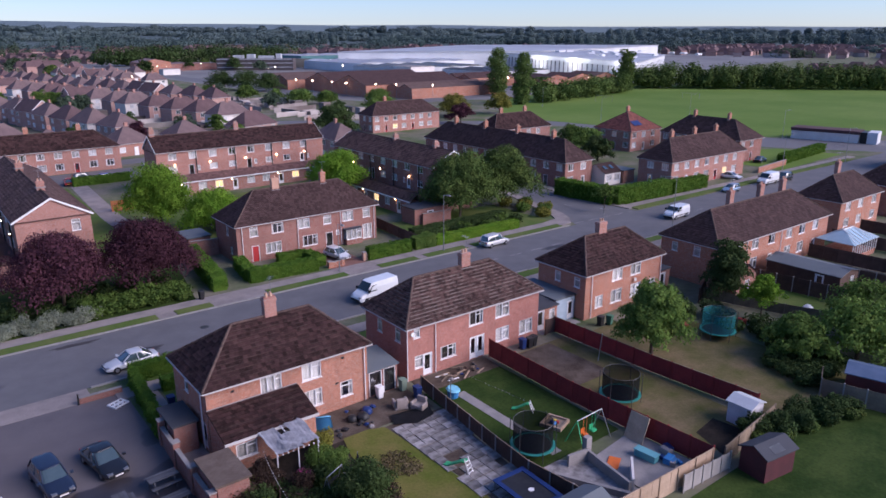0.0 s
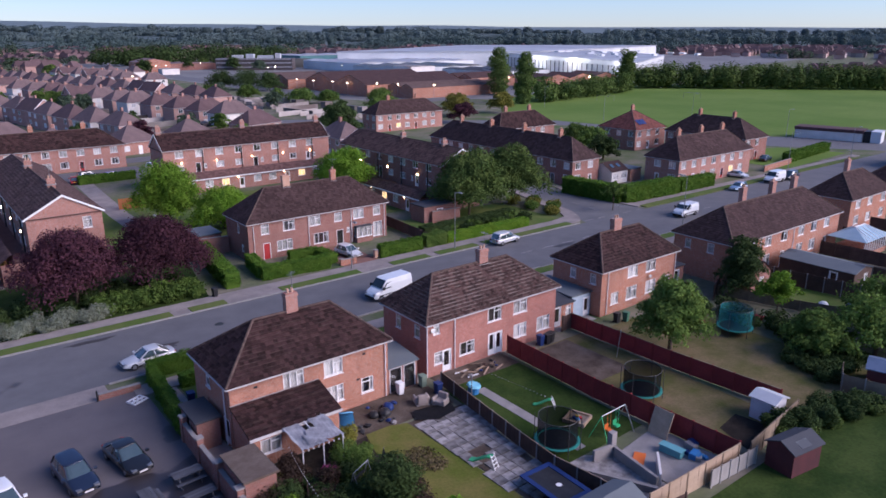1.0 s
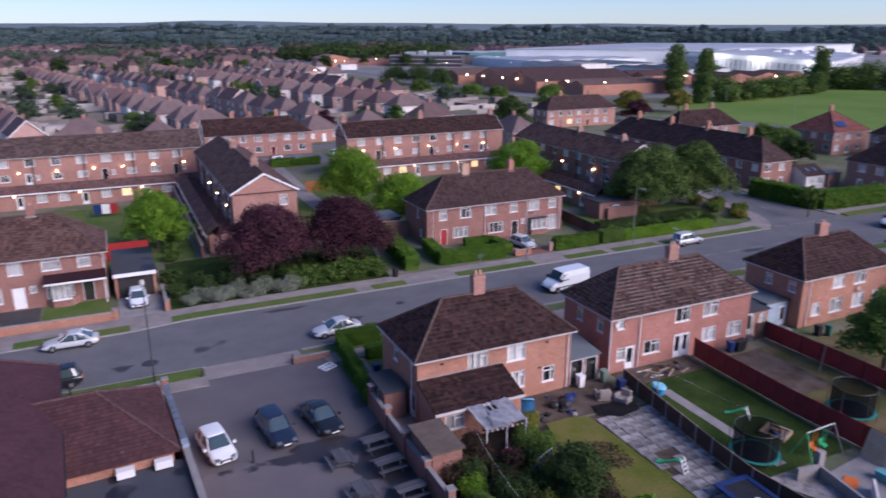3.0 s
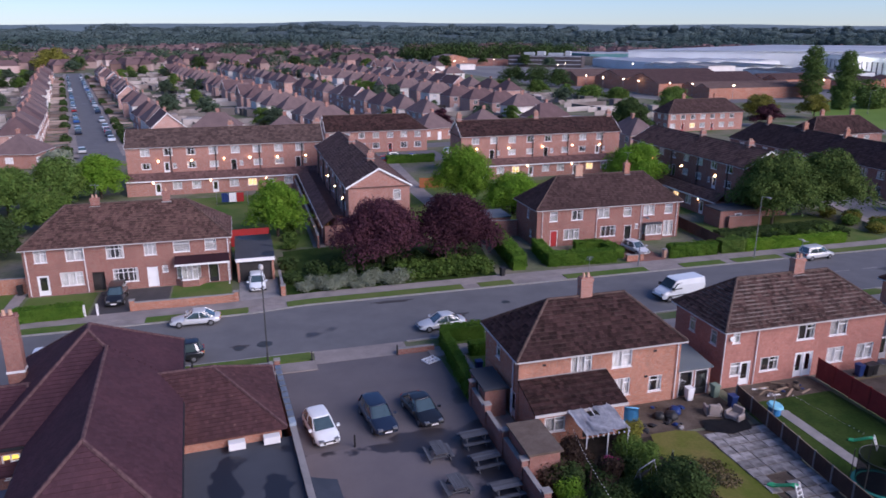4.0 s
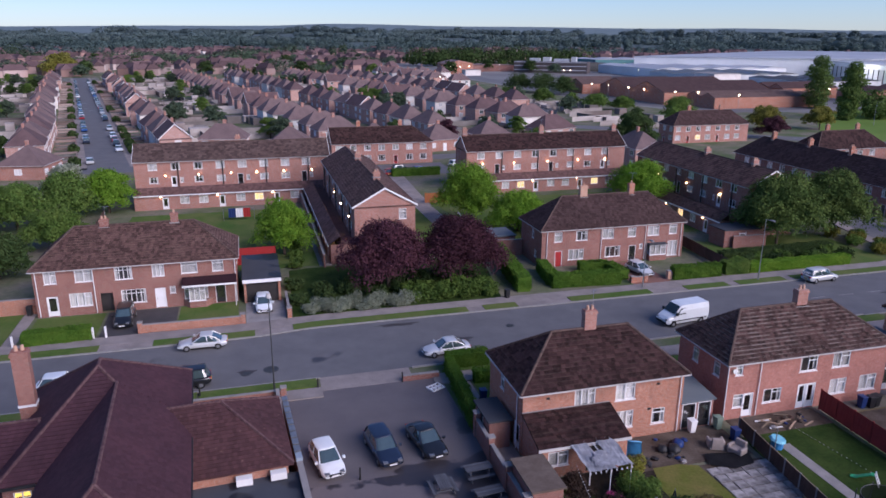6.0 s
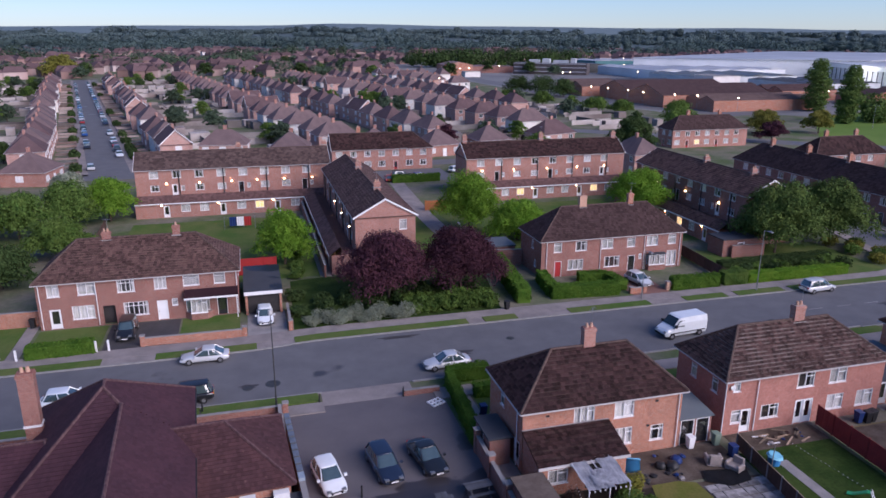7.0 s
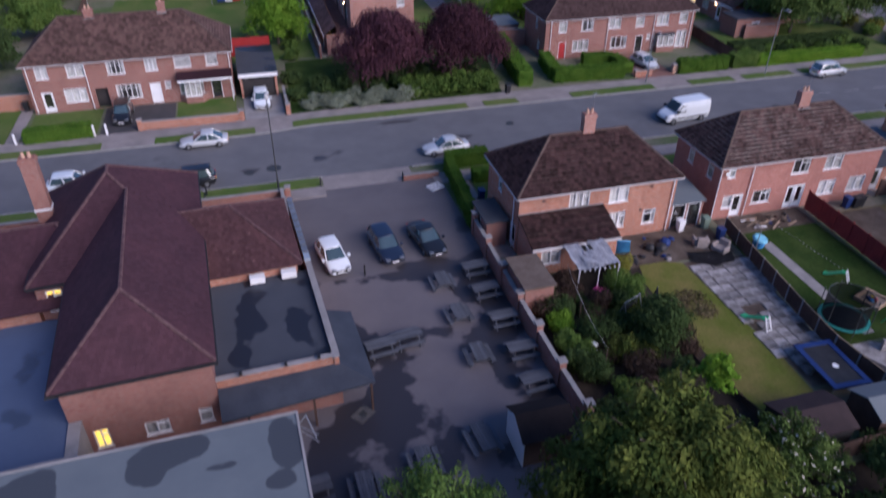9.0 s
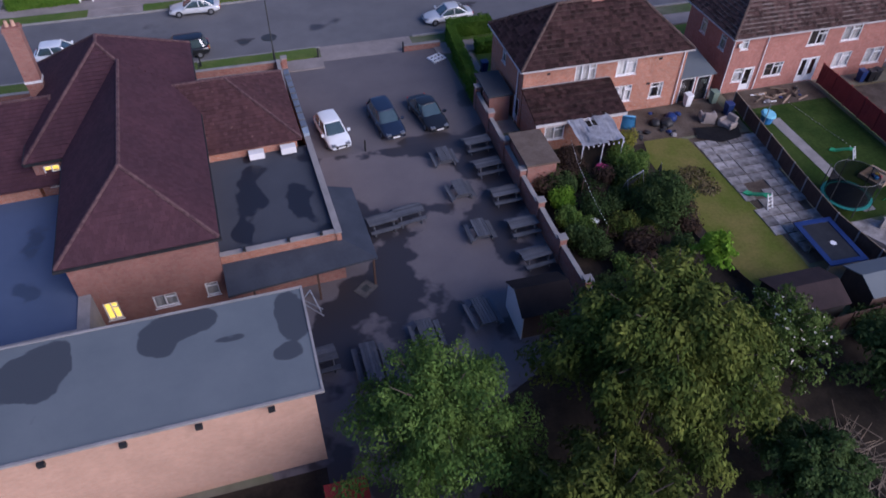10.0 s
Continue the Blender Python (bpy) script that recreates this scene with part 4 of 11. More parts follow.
house_a = house(14.0, 27.5, 45.05, 52.6, 4.9, 7.75, (3.8, 3.4), [
    ("S", "window", 19.1, 3.25, 1.65, 1.35, N3), ("S", "window", 22.35, 3.3, 1.6, 1.35, N2), ("S", "window", 22.35, 1.0, 1.6, 1.4, N3), ("S", "window", 25.25, 0.95, 1.1, 1.3, {"lights": 1, "curtain": "side"}),
    ("W", "window", 49.5, 3.2, 0.8, 1.1, N1), ("W", "door", 46.3, 0.05, 1.0, 2.05), ("N", "window", 18, 3.2, 1.6, 1.3), ("N", "window", 24, 3.2, 1.6, 1.3), ("N", "window", 18, 0.9, 1.8, 1.4), ("N", "window", 24, 0.9, 1.8, 1.4)],
    BRICK, TILE_BROWN, "orange brick semi-detached house with brown hipped tiled roof", [(20.9, 48.95, 6.45, 9.2, BRICK_FLAT, 0.95, 0.6)], pipes=[(26.9, 45.25), (14.2, 46.2)], seed=3)
for u, z in ((25.02, 4.2), (24.43, 2.2), (16.2, 4.2)):
    bm = bmesh.new()
    box(bm, u - 20.75 - 0.13, u - 20.75 + 0.13, -3.51, -3.46, z, z + 0.16)
    part("air_vent", bm, BLACK, house_a, "small dark air vent")
house(31.1, 47.0, 45.5, 52.6, 4.9, 7.8, (3.3, 3.85), [
    ("S", "window", 32.4, 3.75, 0.65, 0.85, N1), ("S", "window", 38.9, 3.3, 1.65, 1.3, DK), ("S", "window", 42.05, 3.3, 1.7, 1.3, N2),
    ("S", "window", 32.6, 0.95, 0.9, 1.15, N1), ("S", "door", 33.5, 0.05, 0.95, 2.05), ("S", "window", 35.75, 1.0, 1.7, 1.2, DK), ("S", "door", 38.6, 0.05, 0.85, 2.15), ("S", "door", 39.45, 0.05, 0.85, 2.15),
    ("S", "window", 42.1, 0.9, 1.65, 1.35, N2), ("S", "window", 45.1, 0.85, 1.7, 1.4, N2), ("W", "window", 47.2, 3.2, 0.8, 1.2, N1), ("W", "window", 50, 3.2, 0.8, 1.2, N1), ("N", "window", 35, 3.2, 1.6, 1.3), ("N", "window", 43, 3.2, 1.6, 1.3)],
    BRICK_PINK, TILE_RUST, "pink painted brick semi-detached house with weathered tiled roof", [(40.2, 49.15, 6.6, 9.0, BRICK_FLAT, 1.0, 0.6)], pipes=[(34.3, 45.7), (31.35, 45.72)], seed=4)
house(53.0, 66.1, 45.45, 52.7, 4.9, 7.65, (3.6, 3.0), [
    ("S", "window", 58.25, 3.35, 1.65, 1.3), ("S", "window", 61.3, 3.35, 1.7, 1.35), ("S", "window", 55.5, 0.95, 1.2, 1.3), ("S", "window", 58.25, 0.9, 1.75, 1.45), ("S", "window", 61.45, 0.9, 1.7, 1.45), ("S", "window", 64.2, 0.9, 1.3, 1.4),
    ("W", "window", 46.9, 3.3, 0.8, 1.1, N1), ("W", "window", 49.6, 3.3, 0.8, 1.1, N1), ("N", "window", 57, 3.2, 1.6, 1.3), ("N", "window", 63, 3.2, 1.6, 1.3)],
    BRICK, TILE_BROWN, "orange brick semi-detached house with brown hipped roof", [(59.3, 49.2, 6.3, 8.85, BRICK_FLAT, 1.2, 0.6)], pipes=[(54.2, 45.65), (65.6, 45.65)], seed=5)
ops = [("W", "window", 45.6, 3.3, 0.9, 1.2, N1), ("W", "window", 48.6, 3.3, 0.8, 1.1, N1)]
for i, u in enumerate((74.5, 76.6, 80.2, 84.0, 88.2, 91.5, 95.0)):
    ops += [("S", "window", u, 3.35, 1.5, 1.25, (N2, DK)[i % 2]), ("S", "window" if i % 3 else "door", u, 0.9 if i % 3 else 0.05, 1.6 if i % 3 else 0.95, 1.4 if i % 3 else 2.05)]
house(72.0, 98.8, 42.6, 50.8, 4.9, 8.1, (4.0, 4.0), ops, BRICK, TILE_DARK, "long brick terrace of houses with dark hipped roof", [(80.5, 47, 6.5, 9.8, BRICK_FLAT), (87.5, 47, 6.5, 9.7, BRICK_FLAT), (93, 47, 6.5, 9.7, BRICK_FLAT)], pipes=[(78.3, 42.8), (86.2, 42.8)], seed=6)
ops = [("S", "window", u, z, 1.6, 1.3) for u in (109, 113, 117.5) for z in (0.95, 3.35)]
house(106.3, 120.0, 44.6, 51.6, 4.9, 8.0, (3.6, 3.6), ops, BRICK, TILE_DARK, "brick semi-detached house with dark hipped roof", [(112, 48.5, 6.5, 9.8, BRICK_FLAT)], seed=7)
ops = [("S", "window", u, z, 1.6, 1.3) for u in (126, 130, 135, 139) for z in (0.95, 3.35)]
house(124.0, 141.0, 44.0, 51.2, 4.9, 8.0, (3.6, 3.6), ops, BRICK_DARK, TILE_DARK, "brick semi-detached house with dark hipped roof beyond the terrace", [(131, 48, 6.5, 9.8, BRICK_FLAT)], seed=8)

house(32.3, 53.6, 84.7, 92.4, 5.0, 8.55, (4.4, 4.2), [
    ("S", "window", 34.9, 3.35, 1.1, 1.3, N1), ("S", "window", 38.2, 3.35, 1.65, 1.3, DK), ("S", "window", 42.0, 3.35, 1.65, 1.3), ("S", "window", 45.5, 3.35, 1.2, 1.25, N1), ("S", "window", 48.7, 3.3, 1.7, 1.35), ("S", "window", 51.7, 3.35, 1.2, 1.3, N1),
    ("S", "door", 35.0, 0.05, 1.0, 2.1, {"material": RED, "glazed": False}), ("S", "window", 37.5, 0.8, 2.2, 1.4, N3), ("S", "window", 42.8, 0.8, 2.25, 1.45, {"lights": 3, "curtain": "side"}), ("S", "door", 45.7, 0.05, 1.05, 2.1, {"material": BLACK}),
    ("S", "window", 47.0, 1.6, 0.5, 0.7, N1), ("S", "window", 49.2, 0.75, 2.4, 1.4, N3), ("S", "window", 51.8, 0.3, 1.5, 2.1, {"lights": 2, "transom": False}), ("W", "window", 88, 3.3, 0.7, 1.2, N1), ("W", "window", 87, 1.0, 0.7, 1.0, N1), ("N", "window", 40, 3.3, 1.6, 1.3), ("N", "window", 47, 3.3, 1.6, 1.3)],
    BRICK_DARK, TILE_DARK, "red brick terrace of three houses with dark hipped roof", [(39.8, 88.6, 7.3, 9.85, BRICK_PALE, 1.0, 0.55, 1), (46.9, 88.6, 7.3, 9.85, BRICK, 0.75, 0.55, 1)], name="terrace_house", pipes=[(52.9, 84.9), (33.3, 84.9), (41, 84.9), (47.5, 84.9)], seed=9)
GRID = {"lights": 4, "curtain": "side"}
house(-25.9, -4.85, 82.3, 91.2, 5.2, 8.7, (4.1, 4.6), [
    ("S", "window", -23.95, 3.65, 1.2, 1.35), ("S", "window", -20.7, 3.65, 1.75, 1.35), ("S", "window", -16.8, 3.6, 1.75, 1.45, GRID), ("S", "window", -13.3, 3.65, 1.25, 1.35, N3), ("S", "window", -10.1, 3.75, 1.7, 1.3, N1), ("S", "window", -7.1, 3.75, 1.2, 1.3, N1),
    ("S", "door", -24.0, 0.05, 1.1, 2.2), ("S", "window", -21.25, 0.95, 2.2, 1.5, N3), ("S", "opening", -18.7, 0.02, 1.25, 2.2), ("S", "window", -16.0, 0.85, 2.5, 1.55, {"lights": 5, "curtain": "side"}), ("S", "door", -13.3, 0.05, 1.1, 2.25, {"glazed": False}),
    ("S", "window", -12.0, 1.6, 0.6, 0.8, N1), ("S", "window", -9.6, 0.7, 2.5, 1.7, N1), ("S", "door", -7.0, 0.05, 1.1, 2.2, {"material": BLACK}), ("E", "window", 86, 3.5, 0.7, 1.0, N1), ("N", "window", -20, 3.3, 1.6, 1.3), ("N", "window", -11, 3.3, 1.6, 1.3)],
    BRICK_DARK, TILE_TERRACE, "red brick terrace of three houses with weathered tiled roof", [(-18.8, 86.8, 7.5, 9.4, BRICK_DARK), (-11.5, 86.8, 7.6, 9.7, BRICK_DARK, 0.8, 0.5, 1)], name="terrace_house", pipes=[(-25.3, 82.5), (-19.8, 82.5), (-5.3, 82.5)], seed=10)


# ---- blocks of flats with a deck over the ground floor ----
def flats(u0, u1, v0, v1, eave, ridge, label, deck_side, deck, windows, turned=False, gables="", hips=(0, 0), tile=None, brick=None, lamps=(), chims=(), seed=1, low_windows=()):
    """Two upper storeys over a ground floor that comes forward under a tiled skirt roof."""
    tile, brick = tile or TILE_DARK, brick or BRICK_DARK
    ob = house(u0, u1, v0, v1, eave, ridge, hips, windows, brick, tile, label, chims, name="block_of_flats", category="flats", course=0.45, width=0.5, turned=turned, gables=gables, seed=seed)
    uc, vc = (u0 + u1) / 2, (v0 + v1) / 2
    bm, bs, bg, bt = bmesh.new(), bmesh.new(), bmesh.new(), bmesh.new()
    if deck_side == "S":
        a0, a1, b0, b1 = u0 + 0.3 - uc, u1 - 0.3 - uc, deck - vc, v0 + 0.3 - vc
        m = pose((a0 + a1) / 2, b0, 0, 0, 0, 180)
        length, sign = a1 - a0, -1
        ends = ((a0, b0, b1), (a1, b0, b1))
        for x, y0, y1 in ends:
            box(bm, x - 0.1, x + 0.1, y0 + 0.003, y1, 0, 2.6)
    else:
        a0, a1, b0, b1 = v0 + 0.3 - vc, v1 - 0.3 - vc, deck - uc, u0 + 0.3 - uc
        m = pose(b0, (a0 + a1) / 2, 0, 0, 0, 90)
        length, sign = a1 - a0, 1
        for y in (a0, a1):
            box(bm, b0 + 0.003, b1, y - 0.1, y + 0.1, 0, 2.6)
    mid = (a0 + a1) / 2
    holes = [(sign * (o[1] - (uc if deck_side == "S" else vc) - mid), o[2], o[3], o[4]) for o in low_windows]
    wall_with_holes(bm, length, 2.6, holes, m)
    part("ground_floor", bm, brick, ob)
    for o, h in zip(low_windows, holes):
        mm = m @ Matrix.Translation((h[0], 0, h[1]))
        if o[0] == "window":
            add_window(ob, mm, h[2], h[3], **(o[5] if len(o) > 5 else {}))
        else:
            add_door(ob, mm, h[2], h[3], **(o[5] if len(o) > 5 else {}))
    width = abs(b1 - b0)
    inv = m
    box(bs, -length / 2, length / 2, -width, -1.3, 2.6, 2.75, inv)
    poly(bs, [inv @ Vector(p) for p in ((-length / 2 - 0.2, 0.3, 2.6), (length / 2 + 0.2, 0.3, 2.6), (length / 2 + 0.2, -1.2, 3.7), (-length / 2 - 0.2, -1.2, 3.7))])
    poly(bs, [inv @ Vector(p) for p in ((-length / 2 - 0.2, -1.3, 3.7), (length / 2 + 0.2, -1.3, 3.7), (length / 2 + 0.2, -1.3, 2.7), (-length / 2 - 0.2, -1.3, 2.7))])
    poly(bs, [inv @ Vector(p) for p in ((-length / 2 - 0.2, -1.2, 3.7), (length / 2 + 0.2, -1.2, 3.7), (length / 2 + 0.2, -1.3, 3.7), (-length / 2 - 0.2, -1.3, 3.7))])
    skirt = part("skirt_roof", bs, TILE_SKIRT if brick is BRICK_FLAT else tile, ob, "sloping tiled skirt roof below the deck")
    verts, faces = [], []
    c, al, up = inv @ Vector((length / 2 + 0.2, 0.3, 2.61)), (inv.to_3x3() @ Vector((-1, 0, 0))), (inv.to_3x3() @ Vector((0, -1.5, 1.1)))
    tile_planes((verts, faces), [(c, al, up.normalized(), length + 0.4, up.length, 0, 0)], 0.36, 0.4, random.Random(seed))
    me = bpy.data.meshes.new("roof_tiles")
    me.from_pydata([tuple(v) for v in verts], [], faces)
    me.materials.append(skirt.data.materials[0])
    part("roof_tiles", me, None, skirt, kind="stuff")
    box(bg, -length / 2 - 0.2, length / 2 + 0.2, 0.3, 0.4, 2.42, 2.6, inv)
    part("gutter", bg, WHITE, skirt, "white gutter board")
    k = -length / 2 + 3.7
    while k < length / 2 - 1:
        bl = bmesh.new()
        rod(bl, inv @ Vector((k, -width + 0.1, 2.8)), inv @ Vector((k, -width + 0.1, eave - 0.15)), 0.09, n=6)
        part("rain_pipe", bl, BLACK, ob, "dark rain pipe")
        k += 7.5
    for o, h in zip(low_windows, holes):
        if o[0] == "door":
            bl = bmesh.new()
            rod(bl, inv @ Vector((h[0] + 0.75, 0.1, 2.15)), inv @ Vector((h[0] + 0.75, 0.1, 2.27)), 0.07, 0.06, 8)
            part("porch_lamp", bl, WALL_LAMP, ob, "glowing porch lamp")
    for s in lamps:
        bl = bmesh.new()
        x = sign * (s - (uc if deck_side == "S" else vc) - mid)
        rod(bl, inv @ Vector((x, -width + 0.12, 5.15)), inv @ Vector((x, -width + 0.12, 5.3)), 0.09, 0.07, 8)
        part("wall_lamp", bl, WALL_LAMP, ob, "glowing round wall lamp")
    return ob


def deck_row(side, start, stop, step, seed):
    """Upper windows and deck doors along a block."""
    rng = random.Random(seed)
    out = []
    u = start
    i = 0
    while u < stop:
        out.append((side, "window", u, 6.15, 1.5, 1.25, rng.choice((N2, N3, DK))))
        if i % 3 == 1:
            out.append((side, "door", u - 0.4, 3.05, 0.95, 2.0, {"material": rng.choice((WHITE, WHITE, BLACK))}))
            out.append((side, "window", u + 0.9, 3.9, 0.6, 0.9, N1))
        else:
            out.append((side, "window", u, 3.85, 1.5, 1.1, rng.choice((N2, DK))))
        u += step
        i += 1
    return out


def low_row(start, stop, step, seed):
    rng = random.Random(seed)
    out, u, i = [], start, 0
    while u < stop:
        if i % 3 == 0:
            out.append(("door", u, 0.05, 1.0, 2.05, {"material": rng.choice((WHITE, BLACK, WHITE))}))
        else:
            out.append(("window", u, 0.95, 1.5, 1.25, {"lights": 2, "curtain": "lit" if rng.random() < 0.3 else "net"}))
        u += step
        i += 1
    return out


flats(-22.2, 11.6, 134.6, 142.6, 7.7, 10.3, "long brick block of flats with tiled skirt roof and lit doorways", "S", 131.0, deck_row("S", -19.0, 10.5, 3.75, 21), gables="EW", lamps=(-17, -11.5, -6.0, -1.6, 3.2, 8.2), brick=BRICK_FLAT,
      tile=TILE_WORN, chims=[(-4.5, 138.8, 9.6, 11.2, BRICK_FLAT), (11, 138.8, 9.6, 11.2, BRICK_FLAT)], seed=21, low_windows=low_row(-17.0, 10.0, 3.1, 31))
flats(37.2, 71.0, 132.6, 140.6, 7.7, 10.3, "long brick block of flats with tiled skirt roof and wall lamps", "S", 129.4, deck_row("S", 40.2, 70.0, 3.75, 22), gables="EW", lamps=(40.5, 47, 54, 60.5, 66.5), brick=BRICK_FLAT,
      tile=TILE_BROWN, chims=[(38, 136.6, 9.6, 11.6, BRICK_FLAT), (54, 136.6, 9.6, 11.6, BRICK_FLAT), (70, 136.6, 9.6, 11.4, BRICK_FLAT)], seed=22, low_windows=low_row(41.0, 68.0, 3.1, 32))
flats(9.5, 18.2, 93.2, 130.6, 7.5, 9.9, "brick gable-ended block of flats with dark tiled roof", "W", 6.6, deck_row("W", 97, 128, 3.9, 23) + [("S", "window", 16.2, 5.6, 1.0, 1.4, N1)], turned=True, gables="SN", lamps=(98, 106, 114), tile=TILE_TERRACE,
      chims=[(13.9, 99.5, 9.2, 10.9, BRICK_FLAT), (13.9, 116, 9.2, 10.9, BRICK_FLAT)], seed=23, low_windows=low_row(97, 126, 3.4, 33), brick=BRICK_FLAT)
flats(68.0, 76.8, 91.2, 123.5, 7.5, 9.9, "brick gable-ended block of flats with dark roof beside the trees", "W", 64.0, deck_row("W", 95, 122, 3.7, 24), turned=True, gables="SN", lamps=(98, 107, 116), tile=TILE_TERRACE,
      chims=[(72.4, 96, 9.2, 10.8, BRICK_FLAT), (72.4, 108, 9.2, 10.8, BRICK_FLAT)], seed=24, low_windows=low_row(95, 121, 3.4, 34))


def plain_terrace(u0, u1, v0, v1, eave, ridge, hips, label, tile, brick, sides="S", step=3.4, chim=3, turned=False, seed=1, gables=""):
    rng = random.Random(seed)
    ops = []
    for side in sides:
        a, b = (u0, u1) if side in "SN" else (v0, v1)
        u, i = a + 1.8, 0
        while u < b - 1.2:
            ops.append((side, "window", u, 3.3, 1.5, 1.3, {"lights": rng.choice((2, 3)), "curtain": rng.choice(("net", "net", "side"))}))
            if i % 3 == 1:
                ops.append((side, "door", u, 0.05, 1.0, 2.05, {"material": rng.choice((WHITE, BLACK, RED))}))
            else:
                ops.append((side, "window", u, 0.9, 1.7, 1.35, {"lights": rng.choice((2, 3)), "curtain": "lit" if rng.random() < 0.08 else rng.choice(("net", "side"))}))
            u += step
            i += 1
    ch = []
    for i in range(chim):
        f = (i + 0.7) / (chim + 0.4)
        ch.append(((u0 + u1) / 2, v0 + (v1 - v0) * f, ridge - 1.2, ridge + 1.3, BRICK) if turned else (u0 + (u1 - u0) * f, (v0 + v1) / 2 + 0.3, ridge - 1.2, ridge + 1.3, BRICK))
    return house(u0, u1, v0, v1, eave, ridge, hips, ops, brick, tile, label, ch, name="terrace_house", category="house", course=0.5, width=0.55, turned=turned, seed=seed, gables=gables)


plain_terrace(98.8, 106.8, 91.0, 135.5, 5.0, 8.7, (4.2, 4.0), "long brick terrace with dark hipped roof along the side street", TILE_DARK, BRICK_DARK, "WS", 3.5, 4, True, 41)
plain_terrace(112.5, 137.5, 179.8, 188.0, 5.0, 8.6, (4.2, 4.2), "brick terrace with dark hipped roof and small windows", TILE_DARK, BRICK_FLAT, "SW", 3.2, 2, False, 42)
plain_terrace(118.5, 138.5, 133.0, 141, 5.0, 8.6, (4.2, 4.2), "brick terrace with brown hipped roof", TILE_BROWN, BRICK_FLAT, "SW", 3.4, 2, False, 43)
plain_terrace(144.0, 156.5, 111.5, 123.5, 5.0, 9.0, (5.6, 5.6), "brick detached house with red-brown hipped roof", TILE_RUSSET, BRICK_FLAT, "SW", 3.6, 1, False, 44)
plain_terrace(114.8, 140.3, 79.0, 87.2, 5.0, 8.8, (4.2, 4.2), "brick terrace with dark hipped roof and white porches", TILE_DARK, BRICK_FLAT, "SW", 3.3, 3, False, 45)
plain_terrace(150.5, 160.5, 86.5, 108.0, 5.0, 9.0, (4.8, 4.8), "brick house with dark hipped roof", TILE_DARK, BRICK_DARK, "SW", 3.6, 2, True, 46)
plain_terrace(15.5, 39.5, 166.2, 174.5, 5.0, 8.3, (0, 4.2), "brick terrace with dark roof behind the parking court", TILE_BROWN, BRICK_FLAT, "SE", 3.3, 2, False, 47, "W")


# ---- plants ----
def leaf_arrays(blobs, count, size, rng, shell=0.72, droop=0.0, rough=0.6):
    """Leaf quads scattered through the outer shells of lumpy balls (centre, radii)."""
    c = np.array([b[0] for b in blobs], float)
    r = np.array([b[1] for b in blobs], float)
    weight = (r[:, 0] * r[:, 1] + r[:, 1] * r[:, 2] + r[:, 0] * r[:, 2])
    pick = rng.choice(len(blobs), count, p=weight / weight.sum())
    d = rng.normal(size=(count, 3))
    d /= np.linalg.norm(d, axis=1)[:, None]
    lump = 1 + 0.12 * np.sin(d[:, 0] * 7 + pick) * np.cos(d[:, 1] * 6 + pick * 2) + 0.1 * np.sin(d[:, 2] * 9 + pick)
    rad = (shell + (1.04 - shell) * rng.random(count) ** 0.6) * lump
    p = c[pick] + d * r[pick] * rad[:, None]
    n = 1.0 * d + rough * rng.normal(size=(count, 3)) + np.array((0, 0, 0.3))
    n /= np.linalg.norm(n, axis=1)[:, None]
    a = np.cross(n, rng.normal(size=(count, 3)))
    if droop:
        a[:, 2] -= droop
    a /= np.linalg.norm(a, axis=1)[:, None]
    b = np.cross(n, a)
    s = size * (0.6 + 0.8 * rng.random(count))[:, None]
    v = np.stack([p - a * s * 0.6, p + b * s * 0.38, p + a * s * 0.6, p - b * s * 0.38], 1)
    return v.reshape(-1, 3)


def quads_mesh(name, v, material):
    me = bpy.data.meshes.new(name)
    n = len(v) // 4
    me.vertices.add(len(v))
    me.vertices.foreach_set("co", np.ascontiguousarray(v, np.float32).ravel())
    me.loops.add(len(v))
    me.loops.foreach_set("vertex_index", np.arange(len(v), dtype=np.int32))
    me.polygons.add(n)
    me.polygons.foreach_set("loop_start", np.arange(0, len(v), 4, dtype=np.int32))
    me.update()
    me.validate()
    me.materials.append(material)
    return me


def crown_blobs(rng, height, radius, base, count, squash=0.8, top=1.0):
    """Lumps that fill a crown from base to height."""
    mid = (base + height) / 2
    half = (height - base) / 2
    out = [((0, 0, mid), (radius * 0.72, radius * 0.72, half * 0.82))]
    for i in range(count):
        a = 2.4 * i + rng.random() * 0.8
        f = (i + 0.5) / count
        z = base + half * 0.35 + (height - base - half * 0.55) * f
        ring = radius * 0.66 * math.sqrt(max(0.05, 1 - ((z - mid) / (half * 1.05)) ** 2)) * (0.75 + 0.4 * rng.random())
        s = radius * (0.30 + 0.2 * rng.random())
        out.append(((ring * math.cos(a), ring * math.sin(a), z * top), (s, s, s * squash)))
    return out


